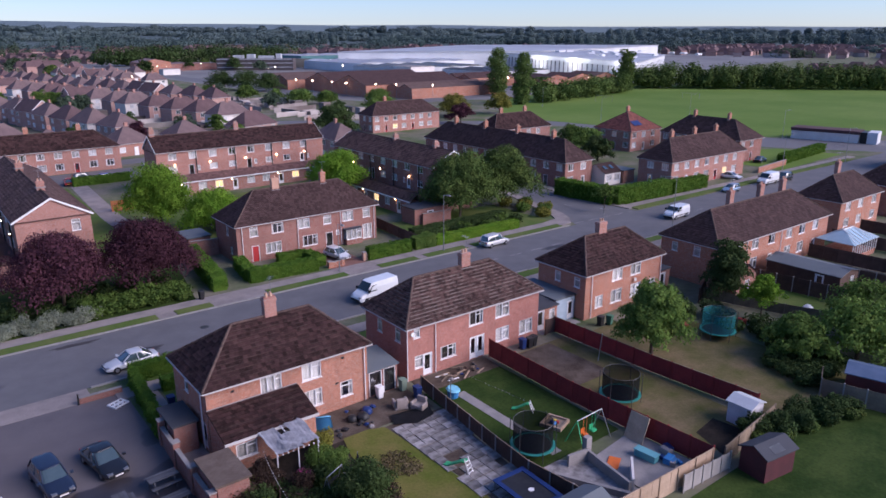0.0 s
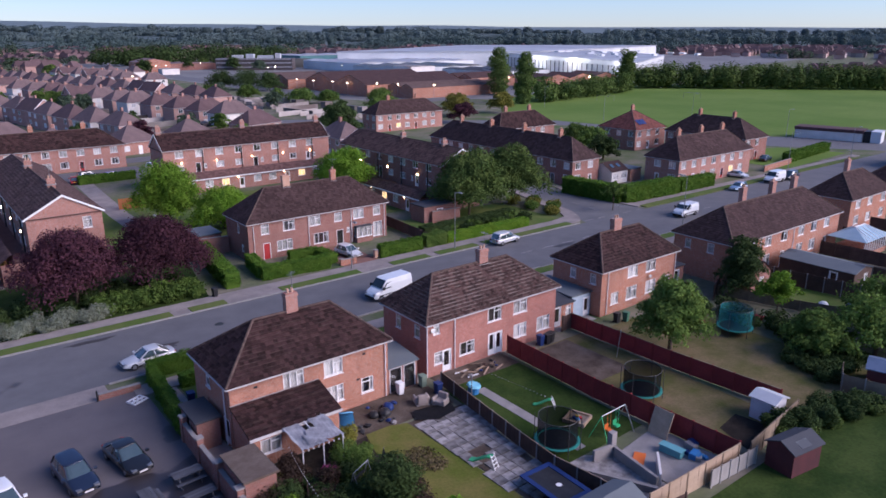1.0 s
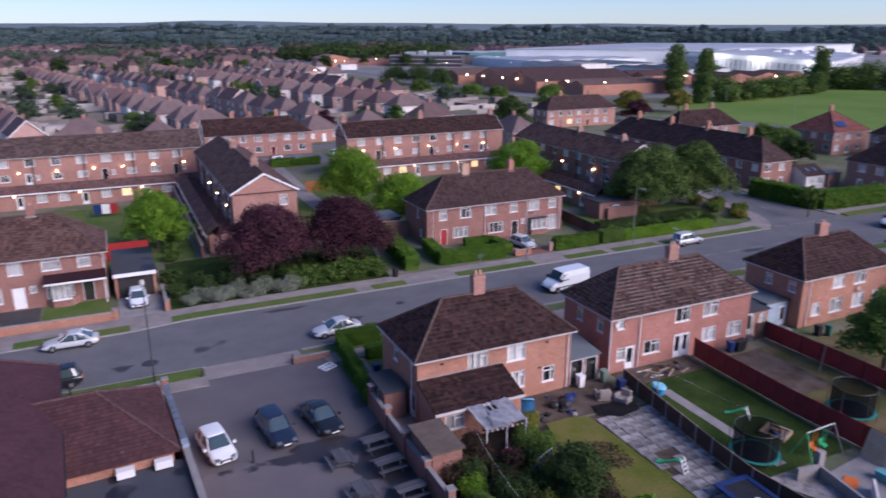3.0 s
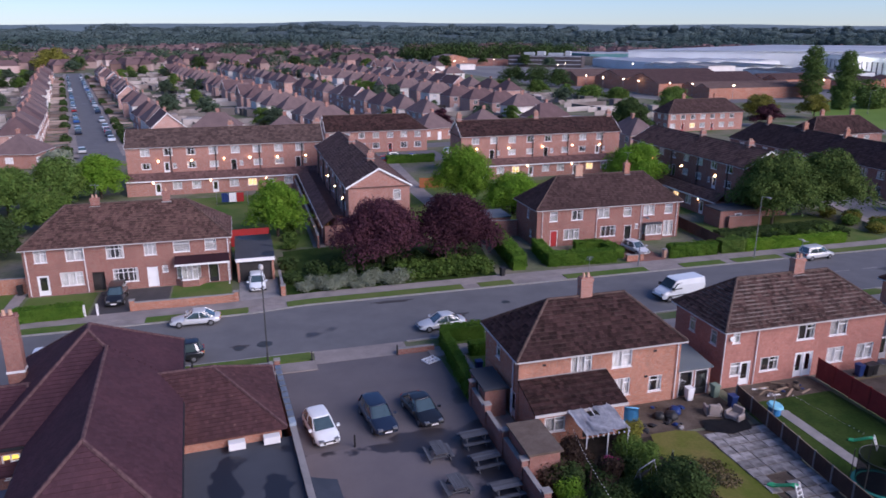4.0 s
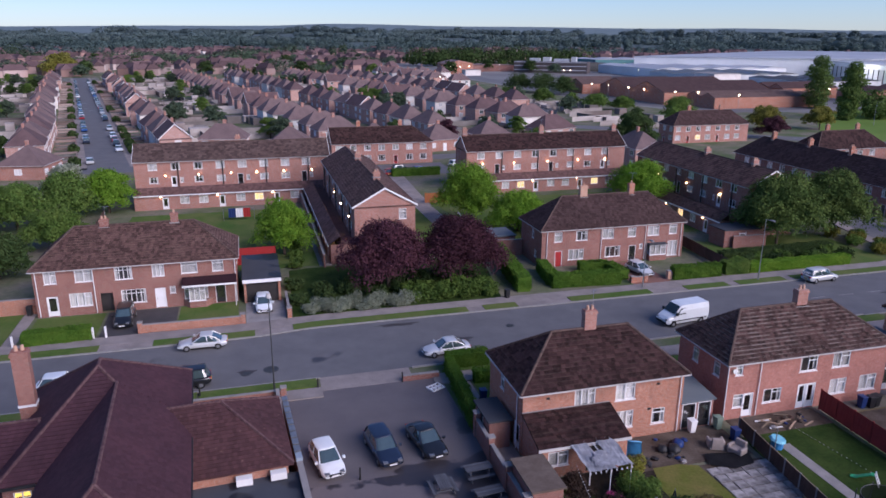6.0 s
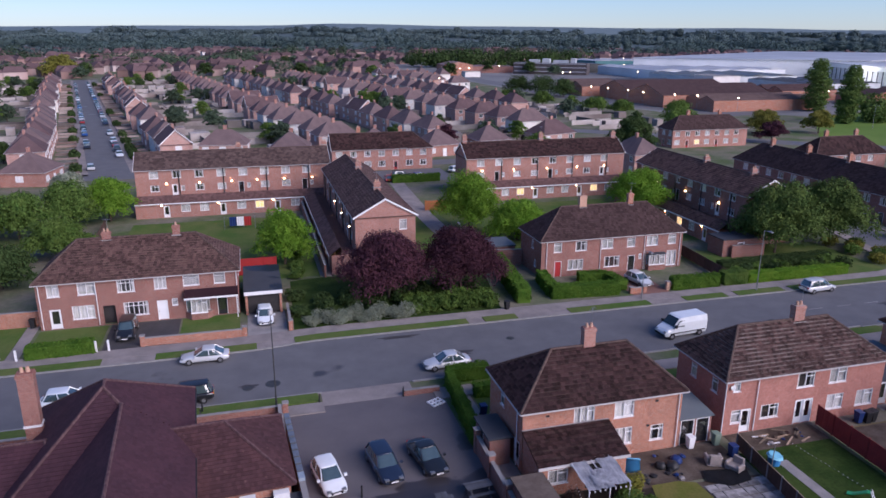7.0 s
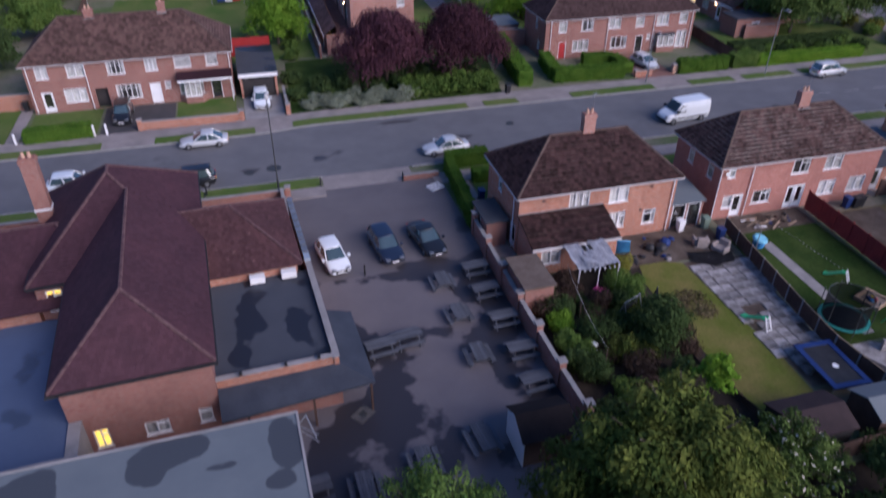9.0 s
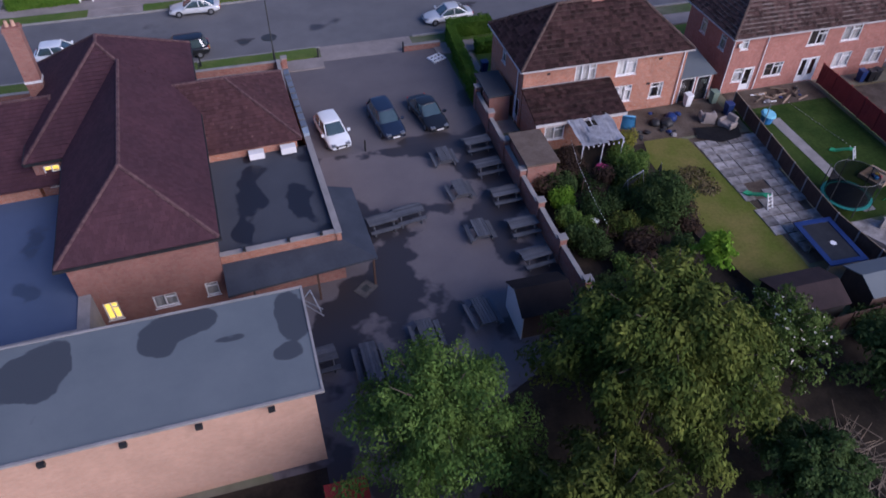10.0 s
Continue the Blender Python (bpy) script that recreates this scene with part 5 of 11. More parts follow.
def bough_clumps(rng, height, radius, base, count, full=1.0):
    """Leaf clumps (centre, size) along limbs that rise from the trunk and droop at their ends."""
    out, limbs = [], []
    for i in range(count):
        f = (i + 0.5) / count
        a = 2.4 * i + rng.uniform(-0.35, 0.35)
        z0 = base + (height - base) * (0.86 - 0.66 * f + rng.uniform(-0.06, 0.06))
        length = radius * (0.22 + 0.86 * math.sqrt(f)) * rng.uniform(0.78, 1.1)
        steps = 2 + int(3.4 * length / radius)
        for k in range(steps):
            q = (k + 0.75) / steps
            r = length * q
            side = rng.uniform(-0.16, 0.16) * radius
            z = z0 + (height - base) * (0.16 * math.sin(math.pi * 0.8 * q) - 0.10 * q * q * f) + rng.uniform(-0.03, 0.03) * height
            s = radius * rng.uniform(0.13, 0.24) * (1.12 - 0.3 * q) * full
            out.append(((r * math.cos(a) - side * math.sin(a), r * math.sin(a) + side * math.cos(a), z), s))
        limbs.append((z0 - 0.12 * (height - base), out[-1][0]))
    peak = max(c[2] + 0.7 * s for c, s in out)
    k = (height - base) / (peak - base)
    return [((c[0], c[1], base + (c[2] - base) * k), s) for c, s in out], limbs


def tuft_leaves(clumps, count, size, rng, hang=0.6, slim=0.36):
    """Leaf quads on the upper side of each clump, its skirts hanging down."""
    c = np.array([k[0] for k in clumps], float)
    s = np.array([k[1] for k in clumps], float)
    pick = rng.choice(len(clumps), count, p=s ** 2 / (s ** 2).sum())
    d = rng.normal(size=(count, 3))
    d /= np.linalg.norm(d, axis=1)[:, None]
    d[:, 2] = np.abs(d[:, 2]) * 0.95 - 0.3
    flat = np.hypot(d[:, 0], d[:, 1])
    lump = 1 + 0.22 * np.sin(np.arctan2(d[:, 1], d[:, 0]) * 3 + pick * 1.7) + 0.1 * np.sin(d[:, 2] * 8 + pick)
    rad = (0.62 + 0.42 * rng.random(count) ** 0.7) * lump
    p = c[pick] + d * np.stack([np.ones(count), np.ones(count), np.full(count, 0.72)], 1) * (s[pick] * rad)[:, None]
    p[:, 2] -= s[pick] * hang * flat * rng.random(count) ** 1.5 * 1.3
    n = d + 0.38 * rng.normal(size=(count, 3)) + np.array((0, 0, 0.3))
    n /= np.linalg.norm(n, axis=1)[:, None]
    out = c[pick] * np.array((1.0, 1.0, 0.0))
    out /= np.linalg.norm(out, axis=1)[:, None] + 0.01
    a = out * 0.5 + 0.7 * rng.normal(size=(count, 3)) - np.array((0, 0, hang))
    a -= n * (a * n).sum(1)[:, None]
    a /= np.linalg.norm(a, axis=1)[:, None]
    b = np.cross(n, a)
    g = size * (0.6 + 0.8 * rng.random(count))[:, None]
    v = np.stack([p - a * g * 0.62, p + b * g * slim, p + a * g * 0.62, p - b * g * slim], 1)
    return v.reshape(-1, 3)


def make_tree(name, m, height, radius, base, leaf, label, count=5000, size=0.34, seed=1, lumps=14, squash=0.8, trunk=0.22, droop=0.0, category="tree", blobs=None, full=1.35):
    rng = np.random.default_rng(seed)
    ob = thing(name, m, label, category)
    if not blobs:
        clumps, limbs = bough_clumps(rng, height, radius, base, int(lumps * 1.5), full)
        bm = bmesh.new()
        fork = base + (height - base) * 0.7
        rod(bm, (0, 0, -0.1), (0, 0, fork), trunk, trunk * 0.35, 8)
        for z, tip in limbs:
            rod(bm, (0, 0, max(0.3, min(z, fork))), (tip[0] * 0.9, tip[1] * 0.9, tip[2]), trunk * 0.3, trunk * 0.06, 5)
        part("trunk", bm, BARK, ob)
        grow = 2.2 if size > 0.3 else 1.5
        v = tuft_leaves(clumps, int(count * grow), size / math.sqrt(grow) * 0.95, rng, 0.45 + 0.6 * droop, 0.36 - 0.12 * min(1, droop))
        v[:, 2] = np.maximum(v[:, 2], 0.02)
        part("crown", quads_mesh("crown", v, leaf), None, ob)
        return ob
    blobs = blobs or crown_blobs(rng, height, radius, base, lumps, squash)
    peak = max(c[2] + 1.08 * r[2] for c, r in blobs)
    k = (height - base) / (peak - base)
    blobs = [((c[0], c[1], base + (c[2] - base) * k if c[2] > base else c[2]), (r[0], r[1], r[2] * k)) for c, r in blobs]
    grow = 1.7 if size > 0.3 else 1.2
    count, size = int(count * grow), size / math.sqrt(grow) * 0.92
    bm = bmesh.new()
    fork = base + (height - base) * 0.25
    rod(bm, (0, 0, -0.1), (0, 0, fork), trunk, trunk * 0.6, 8)
    for c, r in blobs[1:9]:
        rod(bm, (0, 0, fork * (0.7 + 0.3 * rng.random())), (c[0] * 0.8, c[1] * 0.8, c[2]), trunk * 0.38, trunk * 0.1, 6)
    part("trunk", bm, BARK, ob)
    v = leaf_arrays(blobs, count, size, rng, 0.6, droop)
    part("crown", quads_mesh("crown", v, leaf), None, ob)
    return ob


def hedge(pts, width, height, leaf=None, label="clipped dark green privet hedge", seed=1, z0=0.0, size=0.12, density=120, name="hedge"):
    """A clipped hedge along a line of plan points: a dense core and a skin of leaves."""
    leaf = leaf or HEDGE
    rng = np.random.default_rng(seed)
    bm = bmesh.new()
    allv = []
    for (x0, y0), (x1, y1) in zip(pts[:-1], pts[1:]):
        L = math.hypot(x1 - x0, y1 - y0)
        m = Matrix.Translation((x0, y0, z0)) @ Matrix.Rotation(math.atan2(y1 - y0, x1 - x0), 4, "Z")
        w = width / 2
        box(bm, 0, L, -w * 0.86, w * 0.86, 0, height * 0.94, m)
        n = int(density * (2 * L * height + L * width + 2 * width * height))
        which = rng.random(n)
        areas = np.array([L * height, L * height, L * width, width * height, width * height])
        edges = np.cumsum(areas / areas.sum())
        f = np.searchsorted(edges, which)
        u, t = rng.random(n), rng.random(n)
        wob = lambda a: 0.06 * np.sin(a * 2.1) + 0.04 * np.sin(a * 5.3 + 1)
        p = np.zeros((n, 3))
        nn = np.zeros((n, 3))
        for k, (fx, fy, fz, nx, ny, nz) in enumerate(((1, -1, 2, 0, -1, 0), (1, 1, 2, 0, 1, 0), (1, 2, 1, 0, 0, 1), (0, 2, 2, -1, 0, 0), (9, 2, 2, 1, 0, 0))):
            s = f == k
            xx = u[s] * L if fx == 1 else np.full(s.sum(), 0.0 if fx == 0 else L)
            yy = np.full(s.sum(), fy * w) if abs(fy) == 1 else (t[s] if fx == 1 else u[s]) * width - w
            zz = t[s] * height if fz == 2 else np.full(s.sum(), height)
            p[s] = np.stack([xx, yy, zz], 1)
            nn[s] = (nx, ny, nz)
        off = wob(p[:, 0] + p[:, 2] * 1.7 + seed) + 0.05 * rng.normal(size=n)
        p += nn * off[:, None]
        nrm = nn + 0.8 * rng.normal(size=(n, 3))
        nrm /= np.linalg.norm(nrm, axis=1)[:, None]
        a = np.cross(nrm, rng.normal(size=(n, 3)))
        a /= np.linalg.norm(a, axis=1)[:, None]
        b = np.cross(nrm, a)
        s = size * (0.6 + 0.8 * rng.random(n))[:, None]
        v = np.stack([p - a * s * 0.6, p + b * s * 0.45, p + a * s * 0.6, p - b * s * 0.45], 1).reshape(-1, 3)
        mm = np.array(m)
        allv.append(v @ mm[:3, :3].T + mm[:3, 3])
    v = np.concatenate(allv)
    core = mesh_from(bm, "core", leaf)
    ob = new(name, quads_mesh(name, v, leaf))
    tagged(ob, label, "hedge")
    c = new("hedge_core", core)
    c.parent = ob
    return ob


def shrub(u, v, radius, height, leaf, label, seed=1, count=700, size=0.22, name="shrub"):
    rng = np.random.default_rng(seed)
    blobs = [((0, 0, height * 0.45), (radius * 0.8, radius * 0.8, height * 0.5))]
    for i in range(6):
        a = i * 1.05 + rng.random()
        blobs.append(((radius * 0.55 * math.cos(a), radius * 0.55 * math.sin(a), height * (0.3 + 0.45 * rng.random())), (radius * 0.45, radius * 0.45, height * 0.32)))
    vv = leaf_arrays(blobs, count, size, rng, 0.55)
    vv[:, 2] = np.maximum(vv[:, 2], 0.0)
    ob = new(name, quads_mesh(name, vv, leaf))
    ob.matrix_basis = pose(u, v, 0)
    return tagged(ob, label, "shrub")


# the plum trees and the planted corner
make_tree("plum_tree", pose(12.1, 82.8, 0), 8.8, 5.0, 2.1, LEAF_PLUM, "large purple-leaved plum tree on grass", 20000, 0.32, 2, 24, full=2.0)
make_tree("plum_tree", pose(20.9, 82.4, 0), 8.75, 5.1, 2.1, LEAF_PLUM, "large purple-leaved plum tree near a hedge", 20000, 0.32, 5, 24, full=2.0)
# trees by the flats and at the corner
make_tree("tree", pose(70.4, 87.0, 0), 11.4, 5.6, 1.6, LEAF_NEAR, "broad green tree at the street corner", 21000, 0.4, 7, 24, full=2.0)
make_tree("tree", pose(81.4, 88.8, 0), 10.8, 5.4, 1.6, LEAF_NEAR, "broad dark green tree at the street corner", 20000, 0.4, 8, 22, full=2.0)
make_tree("tree", pose(0.9, 99.5, 0), 8.0, 3.9, 0.9, LEAF_BRIGHT, "small bright green tree on the lawn", 10000, 0.34, 9, 18, full=1.8)
make_tree("tree", pose(30.4, 109.0, 0), 10.4, 5.0, 0.9, LEAF_BRIGHT, "bright green tree beside the flats", 17000, 0.36, 10, 20, full=1.9)
make_tree("tree", pose(36.4, 103.0, 0), 7.0, 4.4, 0.4, LEAF_BRIGHT, "bright green young tree beside a fence", 11000, 0.36, 11, 18, full=1.9)
make_tree("tree", pose(61.0, 110.0, 0), 9.4, 5.0, 1.8, LEAF_BRIGHT, "bright green tree behind the terrace", 13000, 0.36, 12, 18, full=1.9)
for i, (u, v, h, r, l) in enumerate([(-44, 116, 8.6, 5.2, LEAF), (-37.5, 122, 8.0, 5.0, LEAF_PALE), (-31.5, 127.5, 8.2, 5.0, LEAF_PALE), (-26.0, 131.0, 8.0, 4.2, LEAF_BRIGHT), (-33, 135.5, 8.2, 3.8, LEAF_GREY), (-49, 124, 8.6, 5, LEAF_PALE), (-40, 104, 7.4, 4.6, LEAF), (-33.5, 98, 6.0, 4.0, LEAF_DARK), (-29.5, 110, 6.4, 4.2, LEAF)]):
    make_tree("tree", pose(u, v, 0), h, r, 0.9, l, "leafy green tree in a thick garden belt", 9000, 0.4, 20 + i, 18, full=1.7)
make_tree("tree", pose(96.2, 173.2, 0), 10.6, 6.4, 1.5, LEAF_DARK, "broad dark green tree behind the terraces", 6000, 0.6, 30, 16)
make_tree("tree", pose(158.0, 199.0, 0), 8.5, 6.5, 1.0, LEAF_YELLOW, "yellow-green tree by the road", 4500, 0.6, 32, 14)
make_tree("tree", pose(178, 197.0, 0), 8.0, 5.2, 1.0, LEAF_YELLOW, "yellow-green tree by the field", 4000, 0.6, 33, 12)
make_tree("plum_tree", pose(147.5, 182.0, 0), 7.0, 4.8, 1.2, LEAF_PLUM, "purple-leaved plum tree behind the terrace", 4000, 0.5, 34, 12)
for i, (u, v, h, r) in enumerate([(136, 118, 6.5, 4.4), (128, 108, 6.0, 4.0), (140, 127, 6.0, 4.2), (126, 117, 4.5, 3.2)]):
    make_tree("tree", pose(u, v, 0), h, r, 0.6, LEAF_DARK if i % 2 else LEAF, "bushy green garden tree behind the houses", 3500, 0.5, 36 + i, 12)
make_tree("sapling", pose(91.0, 74.9, 0.1), 4.8, 1.9, 1.9, LEAF, "thin street tree at the corner", 900, 0.3, 41, 8, trunk=0.08)


def poplar(u, v, h, r, seed):
    rng = np.random.default_rng(seed)
    blobs = []
    for i in range(16):
        f = i / 15
        s = r * (0.55 + 0.5 * math.sin(math.pi * min(1, 0.22 + 0.72 * f)))
        blobs.append(((0.35 * r * rng.normal() * 0.5, 0.35 * r * rng.normal() * 0.5, 1.5 + (h - 2.5) * f), (s, s, h * 0.075)))
    make_tree("poplar", pose(u, v, 0), h, r, 1.5, LEAF_NEAR, "tall narrow dark green poplar by the field", 6000, 0.75, seed, blobs=blobs, trunk=0.4)


poplar(231.7, 258, 22.2, 4.6, 51)
poplar(208.8, 217.7, 21.0, 3.7, 52)
poplar(299, 237, 20.8, 3.8, 53)
for i, (u, v, h, rad) in enumerate([(141, 371, 11, 9), (150, 360, 12, 9), (157, 349, 10, 7), (128, 308, 7, 5), (138, 276, 7, 6), (146, 268, 6, 5), (120, 330, 6, 5), (148, 232, 9, 6)]):
    make_tree("tree", pose(u, v, 0), h, rad, 0.6, LEAF if i > 2 else LEAF_DARK, "bushy green tree beside the works road", 2600, 0.75, 430 + i, 14, full=1.8)
# shrubs between the poplars
for i in range(14):
    f = i / 13
    shrub(222 + 68 * f, 218 + 12 * f + (i % 3) * 4, 5.5 + (i % 4), 6.0 + (i * 7 % 5), LEAF_NEAR, "dense dark shrubs along the field edge", 60 + i, 900, 0.9, "field_shrub")

# trees of the near gardens
make_tree("willow_tree", pose(12.0, 20.2, 0), 9.6, 5.6, 1.2, LEAF_WILLOW, "large drooping yellow-green tree overhanging the yard", 42000, 0.28, 71, 21, trunk=0.35, droop=1.5, full=1.0)
make_tree("willow_tree", pose(6.2, 14.0, 0), 8.2, 4.6, 1.0, LEAF_WILLOW, "large yellow-green garden tree", 26000, 0.26, 72, 17, trunk=0.3, droop=1.3, full=1.0)
make_tree("tree", pose(1.4, 19.8, 0), 7.4, 4.8, 0.8, LEAF_PALE, "dense green tree beside the yard", 34000, 0.18, 73, 19, droop=0.6, full=1.0)
make_tree("tree", pose(-0.8, 12.5, 0), 6.4, 3.8, 0.6, LEAF_NEAR, "dense dark green tree beside the yard", 22000, 0.18, 74, 22, droop=0.3, full=0.95)
make_tree("tree", pose(19.5, 21.5, 0), 5.0, 3.0, 0.7, LEAF_NEAR, "garden tree with pale blossom", 11000, 0.16, 75, 16, full=0.85)
make_tree("tree", pose(16.4, 14.4, 0), 5.2, 3.0, 0.7, LEAF_DARK, "dark green garden tree", 20000, 0.18, 76, 15, droop=0.5, full=1.0)
make_tree("tree", pose(24.6, 18.5, 0), 4.6, 2.8, 0.5, LEAF_DARK, "dark green garden tree by the fence", 7000, 0.24, 77, 14)
make_tree("tree", pose(19.6, 27.6, 0), 4.0, 1.3, 1.6, LEAF_BRIGHT, "slender young tree on the lawn", 1600, 0.22, 78, 9, trunk=0.06)
make_tree("conifer", pose(19.6, 33.4, 0), 3.6, 2.0, 0.2, LEAF_DARK, "rounded dark conifer on the lawn edge", 12000, 0.15, 79, 12, full=2.0)
make_tree("tree", pose(51.6, 36.2, 0), 7.6, 3.1, 1.2, LEAF, "leafy green garden tree by a red fence", 13000, 0.28, 80, 20, full=1.7)
make_tree("conifer", pose(70.2, 40.2, 0), 7.2, 2.4, 0.2, LEAF_DARK, "dark conical conifer behind the terrace", 9000, 0.26, 81, 12, full=2.2)
make_tree("tree", pose(67.8, 34.8, 0), 5.0, 2.2, 1.4, LEAF_BRIGHT, "small bright green fruit tree", 3000, 0.26, 82, 10, trunk=0.09)
for i, (u, v, h, r) in enumerate([(61.8, 28.0, 4.4, 3.2), (66.0, 24.6, 6.0, 4.4), (72, 26, 6.0, 4.6), (71.5, 20, 5.6, 4.4), (78, 24, 6, 4)]):
    make_tree("tree", pose(u, v, 0), h, r, 0.5, LEAF_DARK if i == 3 else LEAF, "thick green tree at the garden end", 8000, 0.3, 84 + i, 16)

# hedges
hedge([(12.35, 49.6), (12.95, 59.6)], 0.8, 1.5, label="clipped green hedge beside the car park", seed=3, size=0.08, density=260)
hedge([(12.9, 60.3), (16.8, 60.2)], 1.2, 1.5, label="clipped green hedge at the street corner", seed=4, size=0.08, density=260)
hedge([(27.2, 77.2), (28.8, 92.0)], 1.7, 1.9, label="tall clipped green hedge beside a path", seed=5)
hedge([(31.0, 78.0), (39.6, 77.4)], 1.4, 1.6, seed=6)
hedge([(31.4, 78.6), (32.2, 84.0)], 1.3, 1.6, seed=7)
hedge([(36.8, 82.6), (40.6, 82.0), (40.8, 78.2)], 1.3, 1.3, label="clipped green hedge round a front garden", seed=8)
hedge([(46.8, 77.0), (53.4, 76.9)], 1.3, 1.6, seed=9)
hedge([(54.2, 77.1), (57.6, 77.0)], 1.4, 1.7, LEAF, "loose green hedge by the pavement", seed=10)
hedge([(57.8, 77.0), (73.0, 76.7)], 1.3, 1.3, LEAF_BRIGHT, "low bright green hedge by the pavement", seed=11)
hedge([(57.0, 81.5), (75, 82.0)], 1.6, 1.4, LEAF_DARK, "dark overgrown hedge under the trees", seed=12)
hedge([(95.4, 89.5), (96.6, 77.5), (110.5, 76.6)], 2.2, 2.9, label="tall clipped green hedge round the corner plot", seed=13, size=0.24, density=30)
hedge([(111.5, 76.6), (121.5, 76.4)], 1.8, 2.4, label="tall clipped green hedge by the pavement", seed=14, size=0.24, density=30)
hedge([(-25.2, 75.2), (-19.1, 75.5)], 1.2, 1.4, seed=15)
hedge([(-60, 76.2), (-29, 76.2)], 1.4, 1.4, seed=16)
hedge([(14.5, 57.0), (27, 57.0)], 0.9, 1.2, seed=17)
hedge([(50.5, 57.2), (54, 57.2)], 1.4, 2.0, LEAF, "loose green hedge between the drives", seed=18)
hedge([(158, 80.5), (182, 83.0)], 2.0, 2.0, seed=19, size=0.3, density=20)
hedge([(160, 92), (176, 97)], 2.0, 2.0, seed=20, size=0.3, density=20)
hedge([(26.5, 151.2), (37, 151.6)], 1.4, 1.6, seed=21, size=0.25, density=25)
hedge([(48.5, 58.4), (54.0, 58.3)], 1.2, 1.5, seed=22)
# the bed by the pavement
for i in range(13):
    shrub(2.4 + i * 0.95, 76.9 + 0.5 * math.sin(i * 1.7), 1.15, 1.2 + 0.3 * (i % 3), LEAF_GREY, "pale grey-green lavender shrub", 100 + i, 1600, 0.11, "lavender_bush")
for i in range(14):
    shrub(13.8 + (i % 7) * 1.5, 77.4 + 1.7 * (i // 7) + 0.3 * (i % 2), 1.25, 1.5 + 0.25 * (i % 3), LEAF, "green leafy shrub in a bed", 120 + i, 800, 0.22)
for i in range(16):
    shrub(1.2 + (i % 8) * 3.0, 80.0 + 3.2 * (i // 8) + (i % 3), 1.4, 1.3, LEAF_DARK, "dark green ground shrub under the trees", 140 + i, 600, 0.26)
for i in range(10):
    shrub(58 + i * 1.9, 79.2 + (i % 3) * 0.9, 1.3, 1.4, LEAF_DARK if i % 2 else LEAF, "green shrub at the corner", 160 + i, 600, 0.26)
for i in range(8):
    shrub(2.0 + 0.25 * (i % 3), 93 + i * 4.0, 1.1, 1.4, LEAF, "green garden shrub beside the path", 170 + i, 500, 0.25)
for i in range(7):
    shrub(81 + (i % 3) * 1.7, 79.0 + i * 1.5, 1.4, 1.6, LEAF if i % 2 else LEAF_YELLOW, "rounded green shrub by the corner pavement", 180 + i, 700, 0.25)
# near garden of the orange house
for i, (u, v, r, h, l) in enumerate([(14.0, 36.2, 1.0, 1.5, LEAF_BRIGHT), (13.6, 34.2, 0.9, 1.6, LEAF), (15.8, 34.6, 1.5, 1.9, LEAF_DARK), (14.2, 31.6, 1.3, 1.8, LEAF_DARK), (16.6, 37.2, 1.0, 1.2, LEAF_DARK), (18.9, 37.6, 0.9, 1.3, LEAF_DARK), (20.5, 40.6, 0.85, 1.9, LEAF_YELLOW), (16.0, 38.6, 0.8, 1.0, LEAF_DARK), (21.2, 39.3, 0.6, 0.8, LEAF), (15.4, 29.3, 1.2, 1.5, LEAF), (13.6, 27.8, 1.2, 1.6, LEAF_DARK), (17.8, 35.2, 1.0, 1.3, LEAF_DARK), (22.6, 22.2, 1.4, 1.6, LEAF_DARK), (26.4, 22.0, 1.3, 1.5, LEAF_DARK), (30, 19.5, 1.8, 1.6, LEAF_DARK), (31.5, 16.0, 2.0, 1.8, LEAF_DARK), (27.5, 14.5, 2.2, 2.0, LEAF_DARK)]):
    shrub(u, v, r, h, l, "leafy green shrub in the back garden", 200 + i, 2600, 0.12)
for i in range(20):
    shrub(46.0 + i * 0.5, 23.0 - 0.1 * i + 0.9 * math.sin(i * 1.3), 0.8 + 0.1 * (i % 4), 0.9 + 0.4 * (i % 3), LEAF_NEAR if i % 3 == 0 else LEAF_DARK, "overgrown green shrub hanging over a fence", 220 + i, 1900, 0.14)
for i in range(10):
    shrub(57.6 + i * 0.6, 25.0 + 1.7 * (i % 3), 1.3, 1.2, LEAF_DARK, "overgrown dark shrub at the garden end", 240 + i, 1400, 0.17)
for i in range(8):
    shrub(62.5 + 1.2 * (i % 3), 30 + i * 1.7, 1.4, 1.8, LEAF_DARK, "dark hedge-like shrub between gardens", 260 + i, 700, 0.26)

r_ = random.Random(77)
for i in range(34):
    u, v = r_.uniform(13.2, 20.8), r_.uniform(25.0, 40.2)
    shrub(u, v, r_.uniform(0.7, 1.3), r_.uniform(0.9, 2.0), r_.choice((LEAF_DARK, LEAF_DARK, LEAF, LEAF_WILLOW, LEAF_BROWN, LEAF_BROWN)), "leafy shrub crowding the garden bed", 300 + i, 2200, 0.12)
# Low brown leaf quads added to stand for a bare patch of lawn.
shrub(24.0, 36.2, 1.7, 0.2, LEAF_DRY, "low brown leaf quads for a bare lawn patch", 350, 1500, 0.12, "dry_mound")


# ---- the pub ----
pub = thing("pub", pose(-11.3, 43.0, 0, 0, 0, 3), "brick public house with dark red tiled roofs and flat extensions", "pub")


def pub_part(name, build, material, label="", parent=None):
    bm = bmesh.new()
    build(bm)
    return part(name, bm, material, parent or pub, label, Matrix.Translation((11.3, -43.0, 0)))


